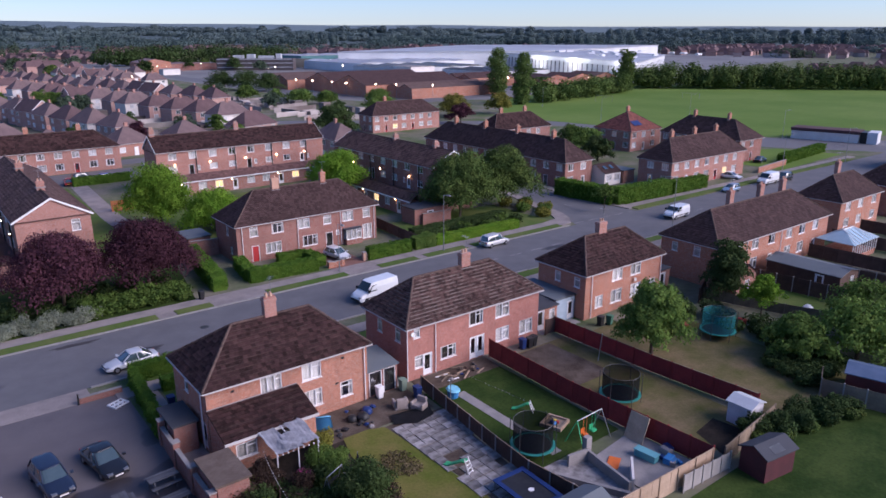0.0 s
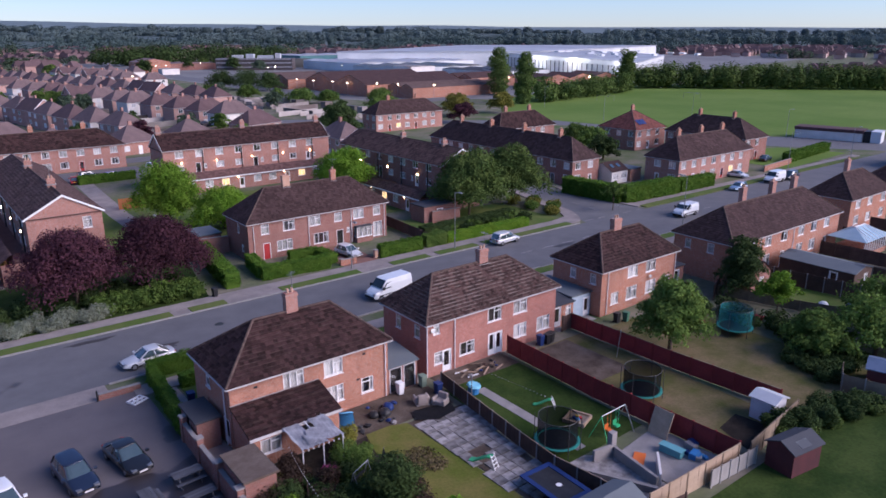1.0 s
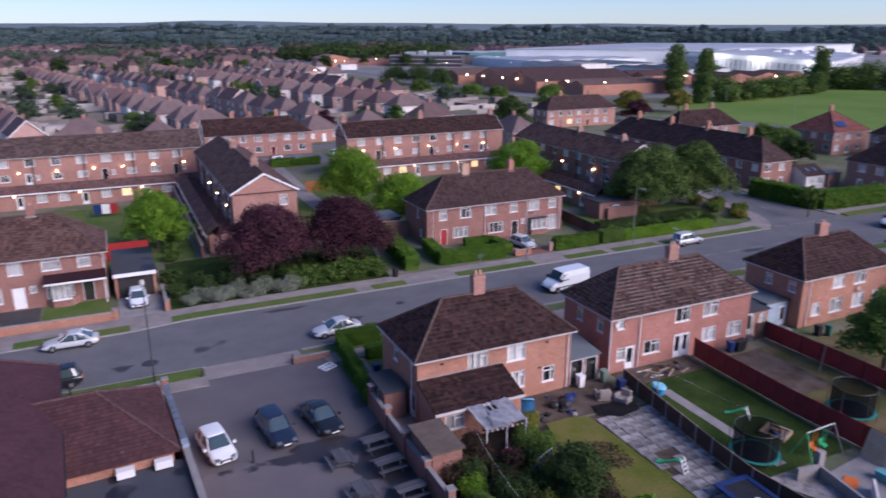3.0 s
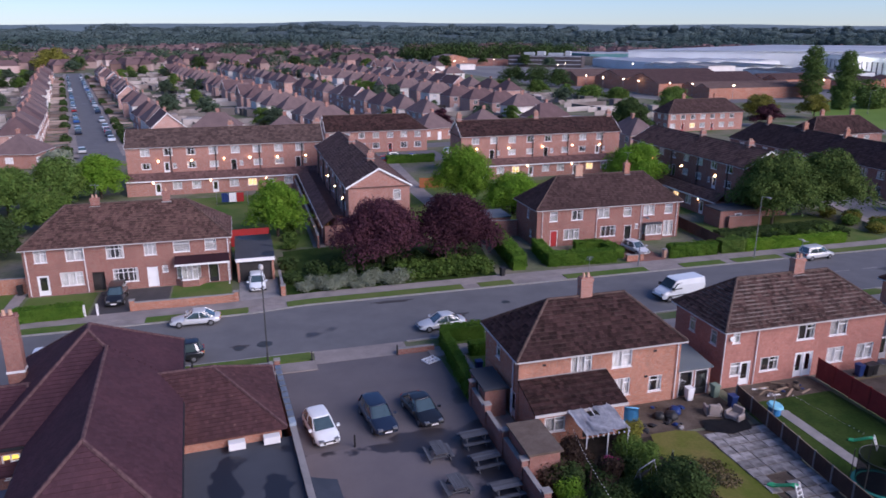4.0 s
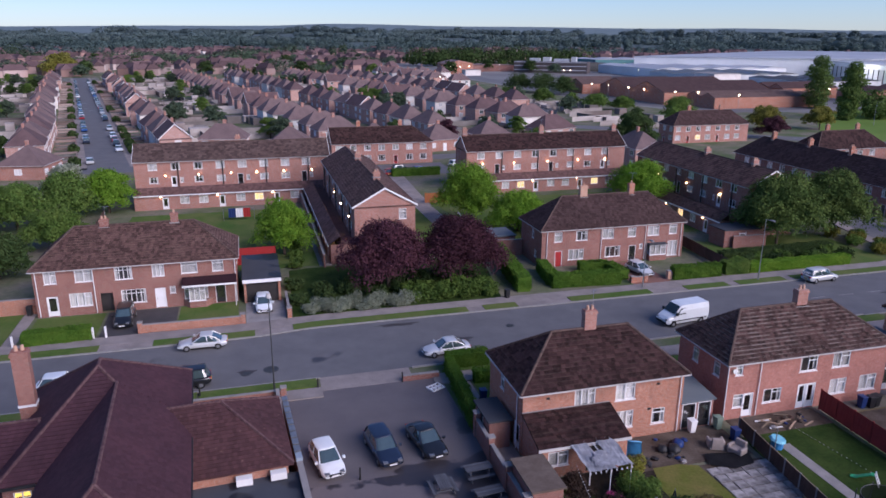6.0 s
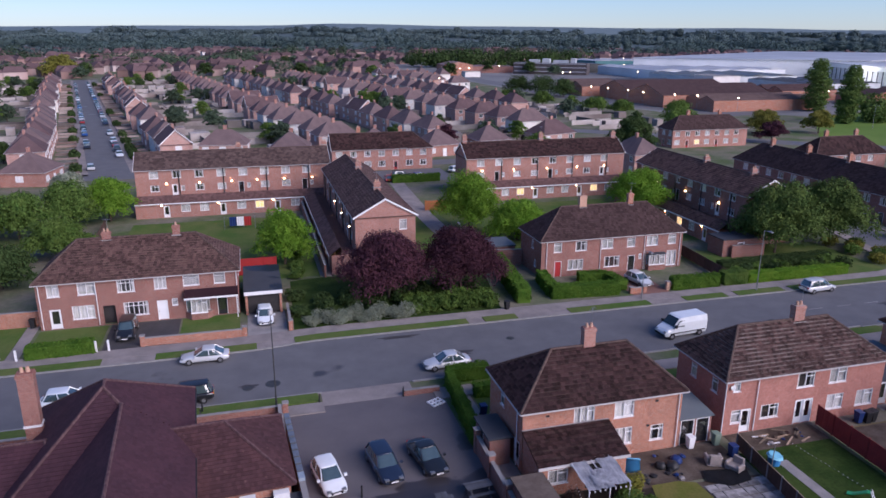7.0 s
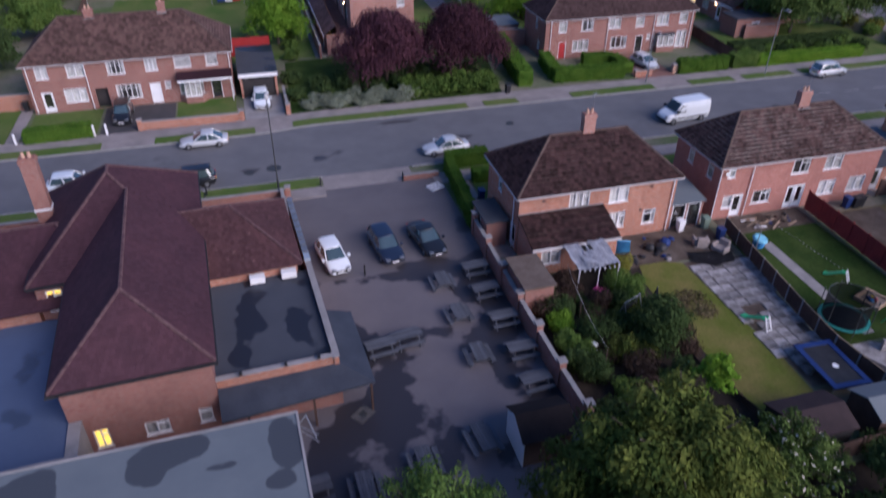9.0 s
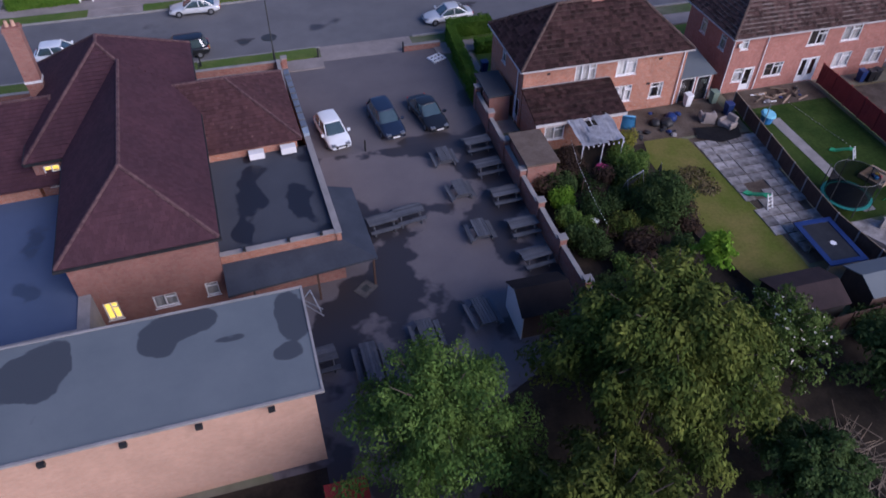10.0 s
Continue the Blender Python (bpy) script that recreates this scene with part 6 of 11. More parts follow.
def pub_walls(name, u0, u1, v0, v1, h, openings, material):
    o = thing(name, pose((u0 + u1) / 2 + 11.3, (v0 + v1) / 2 - 43.0, 0), "", "")
    o.parent = pub
    bm = bmesh.new()
    L, D = u1 - u0, v1 - v0
    for side in "SNEW":
        m = side_matrix(side, L, D)
        flip = -1 if side in "SE" else 1
        holes = []
        for q in openings:
            if q[0] == side:
                holes.append((flip * (q[2] - ((u0 + u1) / 2 if side in "SN" else (v0 + v1) / 2)), q[3], q[4], q[5]))
        wall_with_holes(bm, L if side in "SN" else D, h, holes, m)
    scene.collection.objects.unlink(o)
    bpy.data.objects.remove(o)
    w = part(name, bm, material, pub, "", pose((u0 + u1) / 2 + 11.3, (v0 + v1) / 2 - 43.0, 0))
    for q in openings:
        flip = -1 if q[0] in "SE" else 1
        x = flip * (q[2] - ((u0 + u1) / 2 if q[0] in "SN" else (v0 + v1) / 2))
        m = side_matrix(q[0], L, D) @ Matrix.Translation((x, 0, q[3]))
        if q[1] == "window":
            add_window(w, m, q[4], q[5], **(q[6] if len(q) > 6 else {}))
        elif q[1] == "door":
            add_door(w, m, q[4], q[5], **(q[6] if len(q) > 6 else {}))
    return w


LITW = {"lights": 2, "curtain": "amber"}
pub_walls("south_wall_block", -15.1, -7.85, 32.75, 47.5, 5.48, [("S", "window", -13.85, 0.9, 0.75, 1.3, LITW), ("S", "window", -11.15, 1.0, 1.25, 0.95), ("S", "window", -8.65, 1.1, 0.7, 1.0, N1)], BRICK_DARK)
pub_walls("north_wall_block", -17.3, -7.85, 42.3, 53.5, 5.48, [("S", "window", -16.35, 3.4, 0.9, 1.5, LITW), ("N", "window", -14, 3.2, 1.4, 1.4), ("N", "window", -10, 3.2, 1.4, 1.4)], BRICK_DARK)
pub_walls("east_wall_block", -7.8, -2.1, 42.15, 50.2, 3.95, [], BRICK)
pub_walls("west_wall_block", -27.0, -17.4, 42.0, 51.2, 3.95, [("S", "window", -20.5, 1.2, 1.2, 1.2), ("S", "window", -24, 1.2, 1.2, 1.2)], BRICK)
pm = (11.3, -43.0)
add_roof(pub, -15.42 + pm[0], -7.55 + pm[0], 32.42 + pm[1], 46.6 + pm[1], 5.5, 8.8, 3.0, 0.4, TILE_RED, 0.26, 0.24, 61, turned=True, fascia=False, cut=((3, 1.0), (4, 1.0)))
add_roof(pub, -17.58 + pm[0], -7.55 + pm[0], 42.0 + pm[1], 53.8 + pm[1], 5.46, 9.5, 5.4, 5.4, TILE_RED, 0.26, 0.24, 62, turned=True, fascia=False, cut=((1, 0.74),))
add_roof(pub, -10.5 + pm[0], -1.78 + pm[0], 41.9 + pm[1], 50.5 + pm[1], 4.0, 6.55, 1.0, 3.9, TILE_RED_OLD, 0.26, 0.24, 63, fascia=False)
add_roof(pub, -27.3 + pm[0], -15.0 + pm[0], 41.7 + pm[1], 51.5 + pm[1], 4.0, 6.9, 4.0, 1.0, TILE_RED, 0.26, 0.24, 64, fascia=False)
add_chimney(pub, -17.1 + pm[0], 49.4 + pm[1], 4.6, 10.3, BRICK_DARK, 0.95, 0.7, 2)
pub_part("chimney_flashing", lambda bm: box(bm, -17.62, -16.58, 49.0, 49.8, 6.6, 6.75), WHITE, "white flashing round a chimney foot")
add_chimney(pub, -21.5 + pm[0], 47.0 + pm[1], 5.5, 8.4, BRICK, 1.0, 0.7, 2)


def gutters(bm):
    for u0, u1, v0, v1, z in ((-15.54, -7.45, 32.3, 32.42, 5.3), (-7.55, -7.45, 32.42, 53.8, 5.3), (-15.54, -15.42, 32.42, 41.9, 5.3), (-17.7, -17.58, 42.0, 53.8, 5.3), (-17.58, -15.57, 41.88, 42.0, 5.3)):
        box(bm, u0, u1, v0, v1, z, z + 0.14)


pub_part("gutter", gutters, BLACK, "black gutter")


def flat_roof(bm):
    box(bm, -7.85, -1.5, 33.3, 42.15, 2.9, 3.2)


pub_part("flat_roof", flat_roof, FELT_POND, "dark felt flat roof with puddles")


def flat_walls(bm):
    box(bm, -7.84, -1.5, 33.1, 33.3, 0, 3.5)
    box(bm, -1.5, -1.22, 33.0, 50.9, 0, 3.5)


pub_part("parapet_wall", flat_walls, BRICK, "low brick parapet")


def coping(bm):
    box(bm, -1.55, -1.17, 32.95, 51.0, 3.5, 3.58)
    box(bm, -7.84, -1.55, 33.03, 33.36, 3.5, 3.56)


pub_part("coping", coping, CONCRETE, "grey stone coping")


def lean_to(bm):
    a = [(-7.84, 33.05, 2.95), (-1.2, 33.05, 2.95), (0.45, 31.55, 2.42), (-7.84, 31.1, 2.42)]
    b = [(-1.2, 33.05, 2.95), (-1.2, 38.0, 2.95), (0.45, 38.0, 2.42), (0.45, 31.55, 2.42)]
    for q in (a, b):
        hi = [bm.verts.new(p) for p in q]
        lo = [bm.verts.new((p[0], p[1], p[2] - 0.14)) for p in q]
        bm.faces.new(hi[::-1])
        bm.faces.new(lo)
        for i in range(4):
            bm.faces.new((hi[i], hi[(i + 1) % 4], lo[(i + 1) % 4], lo[i]))


pub_part("lean_to_roof", lean_to, SLATE, "grey slate lean-to roof over the terrace")
for u, v in ((-6.5, 31.5), (-3.0, 31.6), (0.25, 31.8), (0.25, 37.8)):
    pub_part("lean_to_post", lambda bm: box(bm, u - 0.06, u + 0.06, v - 0.06, v + 0.06, 0, 2.45), WOOD_DARK)


def back_wall(bm):
    box(bm, -7.84, -1.24, 32.85, 33.0, 0, 2.6)


pub_part("terrace_wall", back_wall, BRICK_DARK)


def blue_roof(bm):
    box(bm, -27, -15.1, 30.5, 42.0, 2.7, 3.0)


pub_part("blue_flat_roof", blue_roof, FELT_BLUE, "blue-grey felt flat roof")


def blue_edge(bm):
    box(bm, -27, -14.5, 30.2, 30.5, 0, 3.12)
    box(bm, -15.1, -14.5, 30.5, 32.75, 0, 3.12)


pub_part("roof_edge", blue_edge, CONCRETE, "pale stone roof edging")
for u, w in ((-5.2, 0.95), (-3.2, 0.95)):
    pub_part("vent_box", lambda bm: box(bm, u, u + w, 41.5, 42.0, 3.25, 3.7), WHITE, "white metal vent housing")
for k in range(10):
    v = 43.2 + k * 0.85
    pub_part("planter", lambda bm: box(bm, -1.56, -1.16, v - 0.6, v + 0.1, 3.58, 3.8), surface("zinc_%s" % "abcdefghij"[k], (0.3, 0.36, 0.42), (0.2, 0.25, 0.3), 0.5) if k == 0 else STEEL)
for u, v in ((-6.6, 33.2), (-4.2, 33.2), (-2.4, 33.2)):
    pub_part("flood_lamp", lambda bm: box(bm, u, u + 0.16, v - 0.25, v, 3.62, 3.8), BLACK)

# the long outbuilding
out_b = thing("outbuilding", pose(-12.72, 24.6, 0, 0, 0, 1.5), "long tall pale brick outbuilding with a grey felt flat roof", "outbuilding")
bm = bmesh.new()
box(bm, -12.7, 9.05, -2.9, 2.85, 0, 5.55)
part("wall", bm, BRICK_PALE, out_b)
bm = bmesh.new()
box(bm, -13, 9.42, -3.1, 3.0, 5.55, 5.7)
part("flat_roof", bm, FELT_LONG, out_b, "grey felt flat roof with damp patches")
bm = bmesh.new()
lattice(bm, [-13.08, -12.98, 9.36, 9.47], [-3.16, -3.04, 2.95, 3.06], lambda x, z: x > 9.36 or abs(z) > 2.94 or x < -12.9, 0, 0.12)
for v in bm.verts:
    v.co = Vector((v.co.x, v.co.z, 5.63 + v.co.y))
part("roof_edge", bm, CONCRETE, out_b, "pale metal roof edging")
for x in (-10.5, -7.6, -4.7, -1.7, 1.3, 4.2, 7.1):
    bm = bmesh.new()
    box(bm, x, x + 0.28, -3.33, -3.16, 5.35, 5.58)
    part("roof_outlet", bm, BLACK, out_b)
bm = bmesh.new()
for z in (0.1, 1.3):
    rod(bm, (9.2, 2.5, 5.3 + z * 0.2), (10.2, 1.5, 5.0 + z * 0.4), 0.03)
rod(bm, (9.2, 2.3, 5.3), (9.8, 2.5, 5.9), 0.03)
rod(bm, (9.8, 2.5, 5.9), (10.1, 1.6, 5.2), 0.03)
part("ladder", bm, STEEL, out_b)


# ---- the yard ----
def picnic_bench(m, length=1.9, material=None):
    ob = thing("picnic_bench", m, "grey painted wooden picnic bench in the pub yard", "bench", "benches in the yard")
    mt = material or WOOD_GREY

    def board(bm, y0, y1, z):
        box(bm, -length / 2, length / 2, y0, y1, z, z + 0.05)

    for i in range(5):
        y = -0.42 + i * 0.17
        part("tabletop_board", shared(("tb", length, i, mt.name), mt, lambda bm: board(bm, y, y + 0.155, 0.74)), None, ob)
    for s in (-1, 1):
        for k in (0, 1):
            y = s * 0.72 + (k - 1) * 0.15
            part("seat_board", shared(("sb", length, s, k, mt.name), mt, lambda bm: board(bm, y, y + 0.14, 0.42)), None, ob)
        for e in (-1, 1):
            def leg(bm):
                x = e * (length / 2 - 0.3)
                a, b = Vector((x, s * 0.30, 0.74)), Vector((x, s * 0.72, 0.0))
                for q in (a, b):
                    pass
                rod(bm, b, a, 0.055, n=4)
            part("leg", shared(("lg", length, s, e, mt.name), mt, leg), None, ob)
    for e in (-1, 1):
        part("crossbar", shared(("cb", length, e, mt.name), mt, lambda bm: box(bm, e * (length / 2 - 0.3) - 0.03, e * (length / 2 - 0.3) + 0.03, -0.78, 0.78, 0.33, 0.42)), None, ob)
    return ob


for u, v, r, n in [(10.5, 43.7, 4, 1.9), (7.75, 42.7, 92, 1.6), (10.4, 41.0, 5, 1.9), (7.85, 38.9, 94, 1.6), (10.6, 37.8, 3, 1.9), (2.2, 37.1, 8, 1.9), (4.0, 37.5, 8, 1.9), (7.95, 34.8, 92, 1.6), (10.7, 34.6, 3, 1.9), (10.5, 31.8, 6, 1.9), (-3.1, 27.4, 6, 1.8), (-0.55, 26.4, 92, 2.6), (6.1, 28.3, 96, 2.0), (2.7, 27.6, 92, 1.8), (-0.6, 22.6, 92, 1.8)]:
    picnic_bench(pose(u, v, 0.012, 0, 0, r), n)


def brick_wall(pts, height, label, material=None, thick=0.24, piers=(), pier_h=0.25, cap=True):
    ob = thing("garden_wall", pose(pts[0][0], pts[0][1], 0), label, "wall")
    o = Vector(pts[0])
    for a, b in zip(pts[:-1], pts[1:]):
        a, b = Vector(a) - o, Vector(b) - o
        L = (b - a).length
        m = Matrix.Translation((a.x, a.y, 0)) @ Matrix.Rotation(math.atan2(b.y - a.y, b.x - a.x), 4, "Z")
        bm = bmesh.new()
        box(bm, 0, L, -thick / 2, thick / 2, 0, height)
        w = part("wall", bm, material or BRICK_DARK, ob, "", m)
        if cap:
            n = max(1, int(L / 0.45))
            bm = bmesh.new()
            box(bm, 0, L, -thick / 2 - 0.03, thick / 2 + 0.03, height, height + 0.06)
            part("coping", bm, CONCRETE, w)
    for u, v in piers:
        bm = bmesh.new()
        x, y = u - o.x, v - o.y
        box(bm, x - 0.22, x + 0.22, y - 0.22, y + 0.22, 0, height + pier_h)
        p = part("pier", bm, material or BRICK_DARK, ob)
        bm = bmesh.new()
        box(bm, x - 0.27, x + 0.27, y - 0.27, y + 0.27, height + pier_h, height + pier_h + 0.09)
        part("pier_cap", bm, CONCRETE, p)
    return ob


brick_wall([(12.05, 49.0), (11.95, 45.2), (11.9, 38.3), (11.95, 31.5), (12.1, 26.0)], 1.5, "brick boundary wall with piers beside the yard", BRICK_DARK, piers=[(12.05, 48.7), (11.95, 45.2), (11.92, 41.7), (11.9, 38.3), (11.92, 35.0), (11.95, 31.5), (12.05, 28.0)], pier_h=0.45)
brick_wall([(11.8, 58.75), (8.6, 58.75)], 0.5, "low brick wall at the car park entrance", BRICK_DARK)
brick_wall([(-1.5, 58.4), (-9.5, 58.4), (-30, 58.4)], 0.7, "low brick wall along the pub front", BRICK_DARK, piers=[(-1.6, 58.4), (-9.5, 58.4)])
brick_wall([(-2.0, 51.2), (-2.1, 58.3)], 0.9, "low brick wall beside the car park", BRICK_DARK)
brick_wall([(-14.7, 75.75), (-4.7, 75.6)], 0.85, "red brick front garden wall", BRICK, piers=[(-14.7, 75.75), (-4.7, 75.6)])
brick_wall([(0.05, 76.0), (0.05, 82)], 0.9, "red brick wall beside the garage drive", BRICK, piers=[(0.05, 76.0)])
brick_wall([(41.2, 76.9), (43.0, 76.9)], 0.7, "short red brick front wall", BRICK, piers=[(41.2, 76.9), (43.0, 76.9)], pier_h=0.1)
brick_wall([(46.3, 77.0), (46.9, 77.0)], 0.8, "short red brick gate pier wall", BRICK_PALE, piers=[(46.3, 77.0)])
brick_wall([(28.9, 91.8), (32.4, 91.2)], 2.2, "red brick side wall with a gate", BRICK_DARK)
brick_wall([(-40, 84.2), (-26, 84.2)], 1.7, "red brick garden wall beside the terrace", BRICK)
brick_wall([(5.6, 92.4), (5.8, 131)], 1.7, "long brick wall along the garden path", BRICK_DARK)
brick_wall([(62.6, 86.5), (67.8, 86.2)], 1.8, "brick yard wall of the flats", BRICK_DARK)
brick_wall([(143, 77.5), (157, 79.0)], 1.2, "brick garden wall by the pavement", BRICK)

# low posts of the car park
for u, v in ((-8.3, 60.2), (1.3, 59.3), (8.5, 58.6), (2.7, 45.4)):
    bm = bmesh.new()
    rod(bm, (0, 0, 0), (0, 0, 0.95), 0.07, 0.06, 8)
    solid("bollard", bm, BLACK, "short dark timber bollard by the car park", "bollard", pose(u, v, 0.0))
bm = bmesh.new()
lattice(bm, [-0.65, -0.55, -0.25, -0.15, 0.15, 0.25, 0.55, 0.65], [-0.5, -0.4, -0.05, 0.05, 0.4, 0.5], lambda x, z: abs(abs(x) - 0.6) < 0.05 or abs(abs(x) - 0.2) < 0.05 or abs(z) > 0.4 or abs(z) < 0.05, 0, 0.12)
for v in bm.verts:
    v.co = Vector((v.co.x, v.co.z, v.co.y))
solid("pallet", bm, WHITE, "white slatted pallet lying on the tarmac", "pallet", pose(11.0, 56.8, 0.014, 0, 0, 25))
shed = thing("yard_shed", pose(9.0, 27.6, 0), "small dark felt-roofed shed with a white gable", "shed")
bm = bmesh.new()
prism(bm, [(-1.3, -1.2), (1.4, -1.2), (1.4, 1.2), (-1.3, 1.2)], 0, 2.0)
part("wall", bm, WOOD_DARK, shed)
bm = bmesh.new()
for s in (-1, 1):
    a = [(-1.5, s * 1.4, 1.95), (1.6, s * 1.4, 1.95), (1.6, 0, 2.75), (-1.5, 0, 2.75)]
    poly(bm, a if s < 0 else a[::-1])
part("roof", bm, surface("brown_black_felt", (0.022, 0.018, 0.018), (0.03, 0.024, 0.023), 0.95, 1, 6, 0.2, spec=0.1), shed)
bm = bmesh.new()
box(bm, -1.36, -1.31, -1.25, 1.25, 0, 2.0)
poly(bm, [(-1.34, -1.25, 2.0), (-1.34, 1.25, 2.0), (-1.34, 0, 2.7)])
part("gable", bm, WHITE_SHEET, shed)
bm = bmesh.new()
lattice(bm, [-0.8, -0.3, 0.3, 0.8], [-0.6, -0.3, 0.3, 0.6], lambda x, z: abs(x) > 0.3 or abs(z) > 0.3, 0, 0.05)
for v in bm.verts:
    v.co = Vector((v.co.x, v.co.z, v.co.y))
dr = solid("drain_cover", bm, surface("worn_concrete", (0.075, 0.07, 0.072), (0.10, 0.095, 0.092), 0.9, 2, 10, 0.2), "square concrete drain surround in the yard", "drain", pose(0.2, 32.2, 0.012, 0, 0, 40) @ Matrix.Scale(0.75, 4))
bm = bmesh.new()
box(bm, -0.3, 0.3, -0.3, 0.3, 0.0, 0.02)
part("grate", bm, DARK_STEEL, dr)


# ---- vehicles; x forward, origin on the road under the middle ----
def loft(bm, stations):
    """Cross sections (x, low z, high z, half width, half width at top) joined along x."""
    rings = []
    for x, z0, z1, w, wt in stations:
        zs = z0 + 0.18 * (z1 - z0)
        zk = z0 + 0.72 * (z1 - z0)
        sec = [(-w * 0.88, z0), (w * 0.88, z0), (w, zs), (w, zk), (wt, z1), (-wt, z1), (-w, zk), (-w, zs)]
        rings.append([bm.verts.new((x, y, z)) for y, z in sec])
    for a, b in zip(rings[:-1], rings[1:]):
        for i in range(8):
            bm.faces.new((a[i], a[(i + 1) % 8], b[(i + 1) % 8], b[i]))
    bm.faces.new(rings[0])
    bm.faces.new(rings[-1][::-1])


def hull(bm, stations, rings=26, n=18):
    """A smooth car body through stations (x, low z, high z, half width, half width at top)."""
    st = np.array(stations, float)
    xs = st[:, 0]
    at = xs[0] + (xs[-1] - xs[0]) * (0.5 - 0.5 * np.cos(np.linspace(0, math.pi, rings)))
    rows = []
    for x in at:
        z0, z1, w, wt = (float(np.mean([np.interp(x + o, xs, st[:, k]) for o in (-0.09, 0, 0.09)])) for k in range(1, 5))
        ring = []
        for j in range(n):
            a = 2 * math.pi * (j + 0.5) / n
            c, s = math.cos(a), math.sin(a)
            up = max(0.0, s)
            half = w + (wt - w) * up ** 1.5
            y = half * math.copysign(abs(c) ** 0.45, c)
            z = (z0 + z1) / 2 + (z1 - z0) / 2 * math.copysign(abs(s) ** 0.55, s)
            ring.append(bm.verts.new((float(x), y, z)))
        rows.append(ring)
    for p, q in zip(rows[:-1], rows[1:]):
        for j in range(n):
            bm.faces.new((p[j], p[(j + 1) % n], q[(j + 1) % n], q[j]))
    bm.faces.new(rows[0])
    bm.faces.new(rows[-1][::-1])


def plan_ring(bm, x0, x1, w, z, n=20, power=5.0):
    xm, xl = (x0 + x1) / 2, (x1 - x0) / 2
    out = []
    for j in range(n):
        a = 2 * math.pi * (j + 0.5) / n
        c, s = math.cos(a), math.sin(a)
        out.append(bm.verts.new((xm + xl * math.copysign(abs(c) ** (2 / power), c), w * math.copysign(abs(s) ** (2 / power), s), z)))
    return out


def stack_rings(bm, rings):
    for p, q in zip(rings[:-1], rings[1:]):
        n = len(p)
        for j in range(n):
            bm.faces.new((p[j], p[(j + 1) % n], q[(j + 1) % n], q[j]))
    bm.faces.new(rings[0][::-1])
    bm.faces.new(rings[-1])


def greenhouse(bm, x0, x1, x2, x3, z0, z1, w0, w1):
    """The glazed cabin: rear foot, rear top, front top, front foot."""
    lo = [(x0, -w0), (x3, -w0), (x3, w0), (x0, w0)]
    hi = [(x1, -w1), (x2, -w1), (x2, w1), (x1, w1)]
    a = [bm.verts.new((x, y, z0)) for x, y in lo]
    b = [bm.verts.new((x, y, z1)) for x, y in hi]
    bm.faces.new(b)
    for i in range(4):
        bm.faces.new((a[i], a[(i + 1) % 4], b[(i + 1) % 4], b[i]))


CARS = {
    "saloon": (4.55, 1.80, 1.42, (-1.85, -0.95, 0.15, 1.05), 0.86, 0.98),
    "hatch": (4.15, 1.76, 1.46, (-1.92, -1.45, 0.2, 1.08), 0.88, 0.98),
    "estate": (4.6, 1.8, 1.50, (-2.15, -1.75, 0.25, 1.1), 0.9, 1.0),
    "suv": (4.5, 1.84, 1.68, (-2.15, -1.85, 0.5, 1.15), 1.02, 1.08),
}


def add_car_trim(ob, s, g, w, l, belt, hood, colour):
    bm = bmesh.new()
    box(bm, g[3] - 0.32, g[3] - 0.14, s * w - (0.0 if s > 0 else 0.2), s * w + (0.2 if s > 0 else 0.0), belt - 0.02, belt + 0.13)
    part("mirror", bm, colour, ob)
    bm = bmesh.new()
    box(bm, l - 0.42, l - 0.05, s * w * 0.58 - 0.16, s * w * 0.58 + 0.16, hood - 0.52, hood - 0.36)
    part("headlight", bm, STEEL, ob, "clear headlight")
    bm = bmesh.new()
    box(bm, -l - 0.01, -l + 0.2, s * w * 0.68 - 0.13, s * w * 0.68 + 0.13, belt - 0.34, belt - 0.12)
    part("tail_light", bm, RED, ob, "red tail light")


